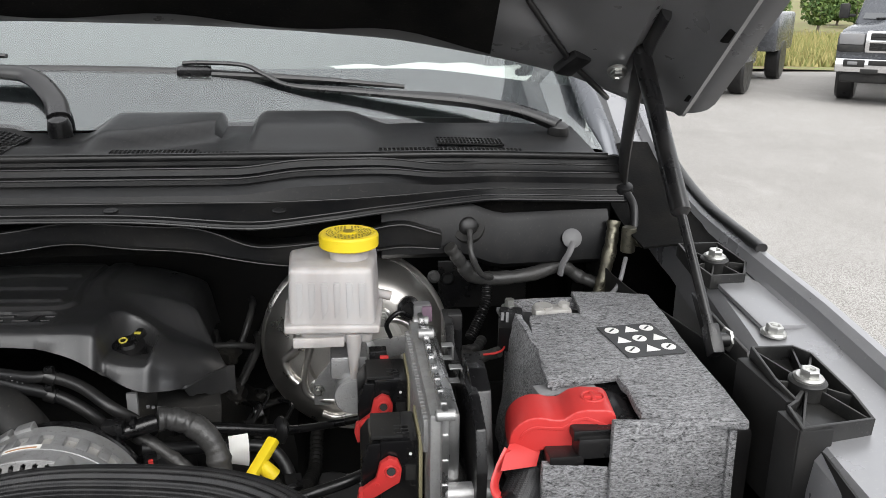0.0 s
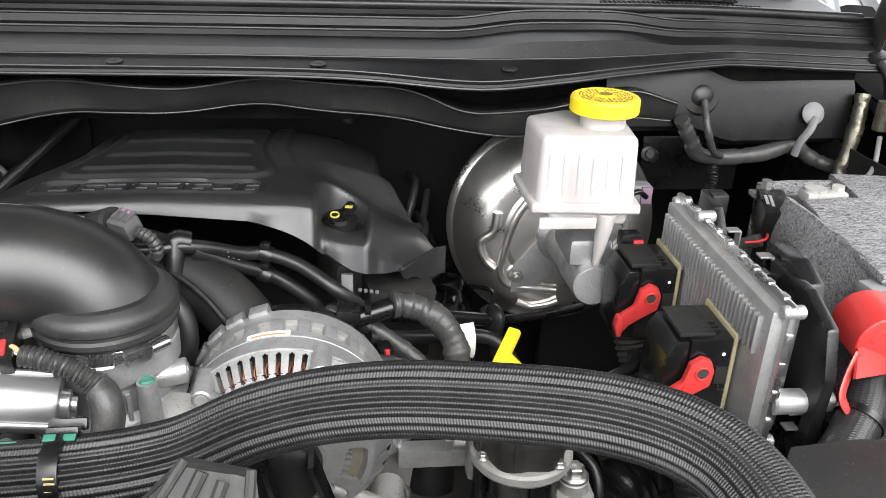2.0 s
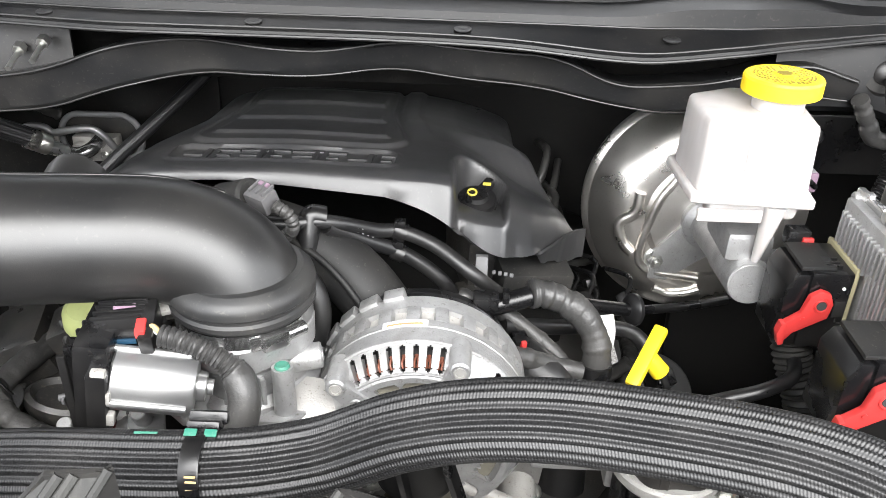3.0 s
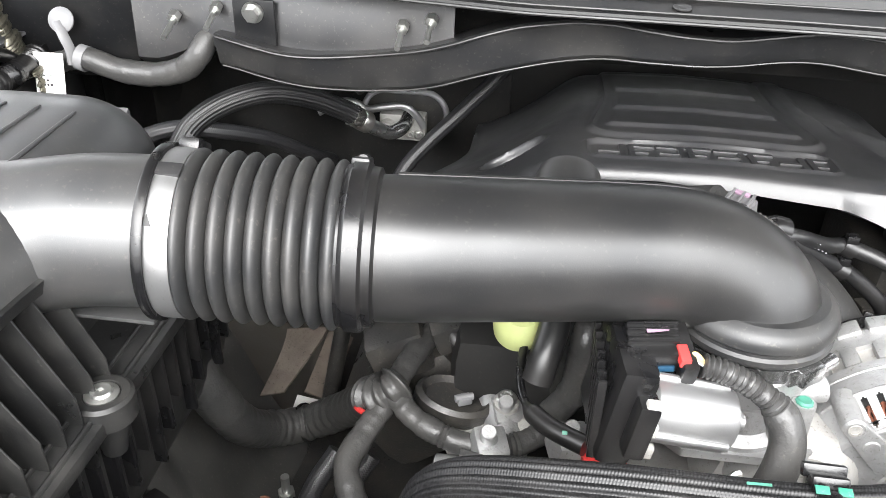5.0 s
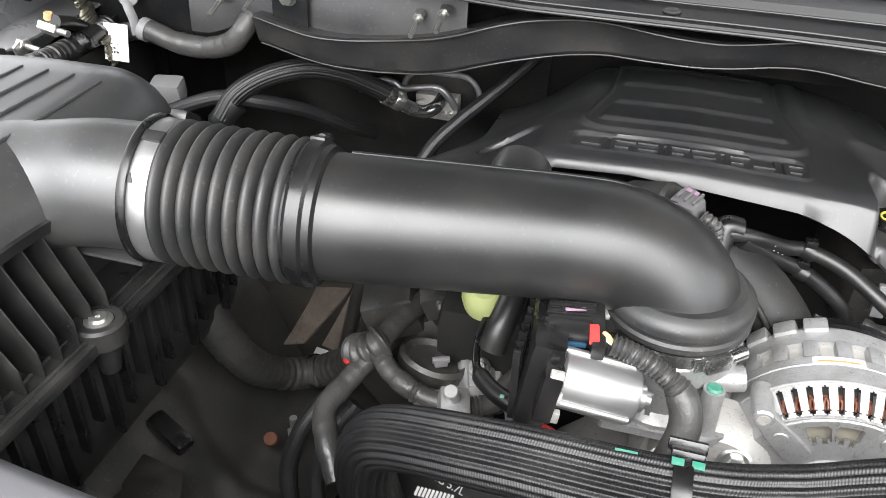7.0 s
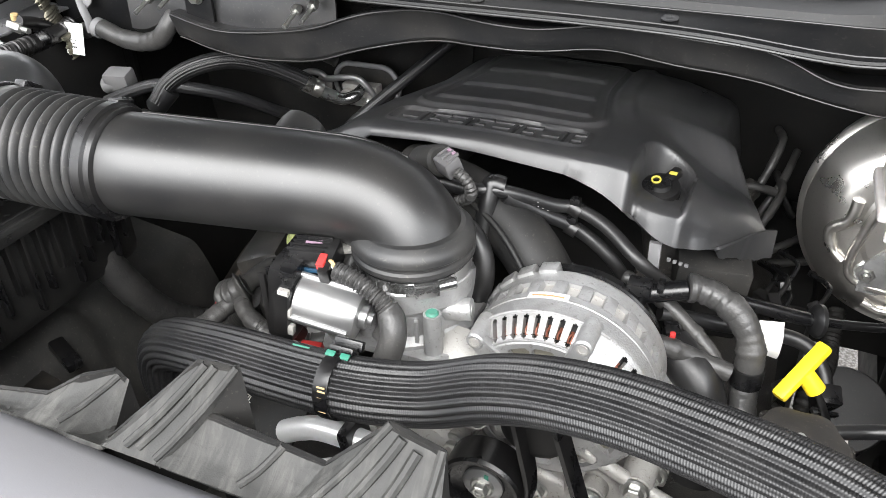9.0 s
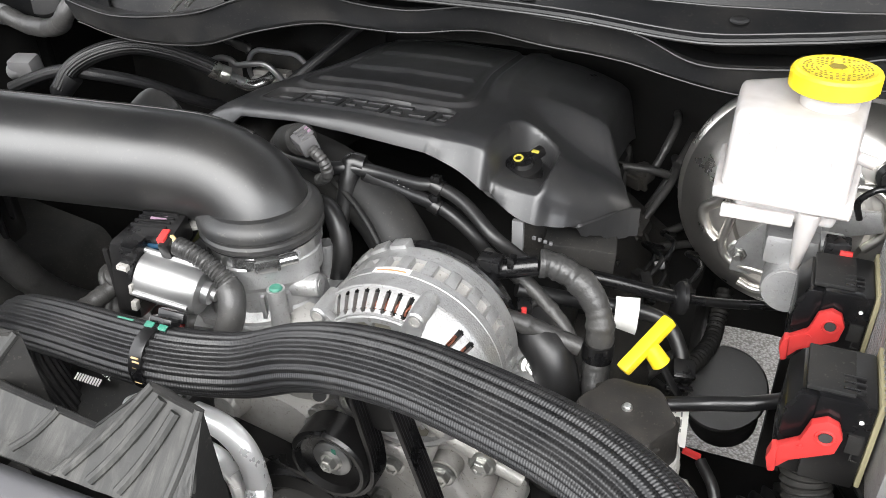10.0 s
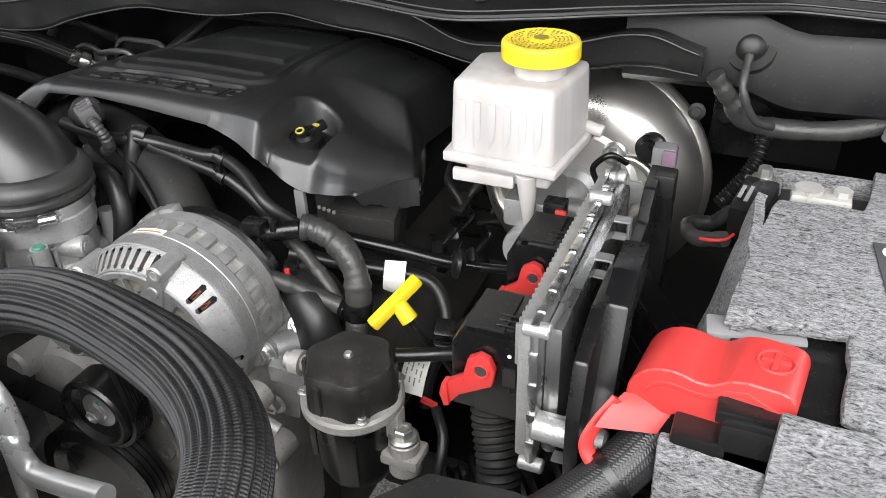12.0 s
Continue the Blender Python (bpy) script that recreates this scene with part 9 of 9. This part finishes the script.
bay_plug((-0.303, 0.700, 0.902), (51, 45), [(-0.293, 0.750, 0.907), (-0.283, 0.790, 0.892)])


# ---- parked vehicles across the lot ----
def parked(name, cx, cy, turn, paint, label, grille_chrome=True):
    t = thing(name, (cx, cy, 0), label, "truck", "parked trucks")
    base = Matrix.Translation((cx, cy, 0)) @ pose(0, 0, 0, 0, 0, turn)

    def p(nm, bm, mat, par=None, lab=""):
        bm.transform(base)
        return part(nm, bm, mat, par or t, lab)

    def hoodf(u, v):
        q = abs(u) / 0.98
        return Vector((u, 0.05 + 1.25 * v, 1.06 + 0.13 * smooth(v, 0, 0.25) - 0.10 * q ** 4 + 0.035 * smooth(0.55 - abs(u), 0, 0.12) + 0.05 * v))
    p("hood", sheet(hoodf, lin(-0.98, 0.98, 30), lin(0, 1, 14), 0.02), paint)
    p("front_body", box((0, 0.75, 0.78), (2.02, 1.45, 0.62), 0.10), paint)
    p("cab", tank([(-0.92, 1.3), (0.92, 1.3), (0.92, 3.4), (-0.92, 3.4)], 1.15, 1.95, 0.80, 0.06), paint)
    ws = p("windscreen", sheet(lambda u, v: Vector((u * (0.80 - 0.10 * v), 1.30 + 0.42 * v, 1.26 + 0.62 * v)), lin(-1, 1, 10), lin(0, 1, 6), 0.01), node_mat("dark_glass", (0.03, 0.035, 0.04), 0.05)[0], None, "dark sloping windscreen")
    p("bed", box((0, 4.4, 0.95), (1.98, 2.0, 0.75), 0.06), paint)
    p("bumper", box((0, -0.05, 0.60), (1.98, 0.22, 0.22), 0.06), "chrome", None, "bright chrome bumper")
    p("bumper_slot", box((0, -0.155, 0.645), (1.05, 0.03, 0.075), 0.02), "matte")
    p("lower_valance", box((0, 0.0, 0.42), (1.80, 0.16, 0.16), 0.04), "matte")
    for s in (-1, 1):
        p("fog_lamp_pocket", box((0.72 * s, -0.15, 0.63), (0.30, 0.04, 0.11), 0.025), "matte")
        p("fog_lamp", box((0.74 * s, -0.165, 0.635), (0.14, 0.03, 0.05), 0.015), "lightgrey")
        p("tow_hook", box((0.50 * s, -0.16, 0.52), (0.24, 0.03, 0.07), 0.03), "matte")
        p("headlight", box((0.80 * s, 0.01, 0.98), (0.36, 0.16, 0.17), 0.04), "lightgrey", None, "clear headlight")
        p("headlight_bezel", box((0.80 * s, 0.0, 0.845), (0.38, 0.15, 0.11), 0.03), "matte")
        w = p("wheel", lathe([(0.20, -0.14), (0.36, -0.14), (0.40, -0.10), (0.40, 0.10), (0.36, 0.14), (0.20, 0.14)], axis((0.86 * s, 0.85, 0.40), (1.5 * s, 0.85, 0.40)), 40), "rubber")
        p("rim", lathe([(0, 0.0), (0.19, 0.0), (0.205, 0.10), (0.19, 0.12), (0.05, 0.06), (0, 0.07)], axis((0.86 * s, 0.85, 0.40), (1.5 * s, 0.85, 0.40)), 30), "alu", w)
        w = p("wheel", lathe([(0.20, -0.14), (0.36, -0.14), (0.40, -0.10), (0.40, 0.10), (0.36, 0.14), (0.20, 0.14)], axis((0.86 * s, 4.3, 0.40), (1.5 * s, 4.3, 0.40)), 40), "rubber")
        p("mirror", join(box((1.10 * s, 1.45, 1.38), (0.16, 0.10, 0.24), 0.04), box((0.99 * s, 1.47, 1.31), (0.14, 0.05, 0.05), 0.02)), "matte")
    p("grille_frame", box((0, -0.03, 0.95), (1.24, 0.14, 0.34), 0.06), "chrome", None, "chrome grille surround")
    p("grille_opening", box((0, -0.09, 0.95), (1.10, 0.05, 0.26), 0.03), "matte")
    for s in (-1, 1):
        p("grille_bar", box((0.40 * s, -0.12, 0.955), (0.30, 0.03, 0.045), 0.012), "chrome")
    for k in range(4):
        p("grille_slat", box((0, -0.112, 0.865 + 0.055 * k), (1.06, 0.02, 0.012), 0.004), "black")
    for k in range(3):
        p("badge_shape", box((-0.13 + 0.13 * k, -0.13, 0.955), (0.09, 0.02, 0.075), 0.012), "lightgrey")
    p("plate", box((0.0, -0.17, 0.50), (0.42, 0.02, 0.11), 0.01), "matte")
    p("plate_bar", box((0.0, -0.183, 0.505), (0.32, 0.006, 0.04), 0.004), "white")
    p("wiper", sweep([(-0.6, 1.27, 1.275), (-0.2, 1.28, 1.285), (0.1, 1.27, 1.28)], 0.012, 8, 4), "black")
    return t


parked("parked_truck", 8.85, 11.2, -38, "bodygrey", "dark grey pickup with chrome grille parked across the lot")
parked("parked_truck", 6.0, 13.0, -38, "bodygrey", "dark grey pickup half hidden behind the open bonnet")
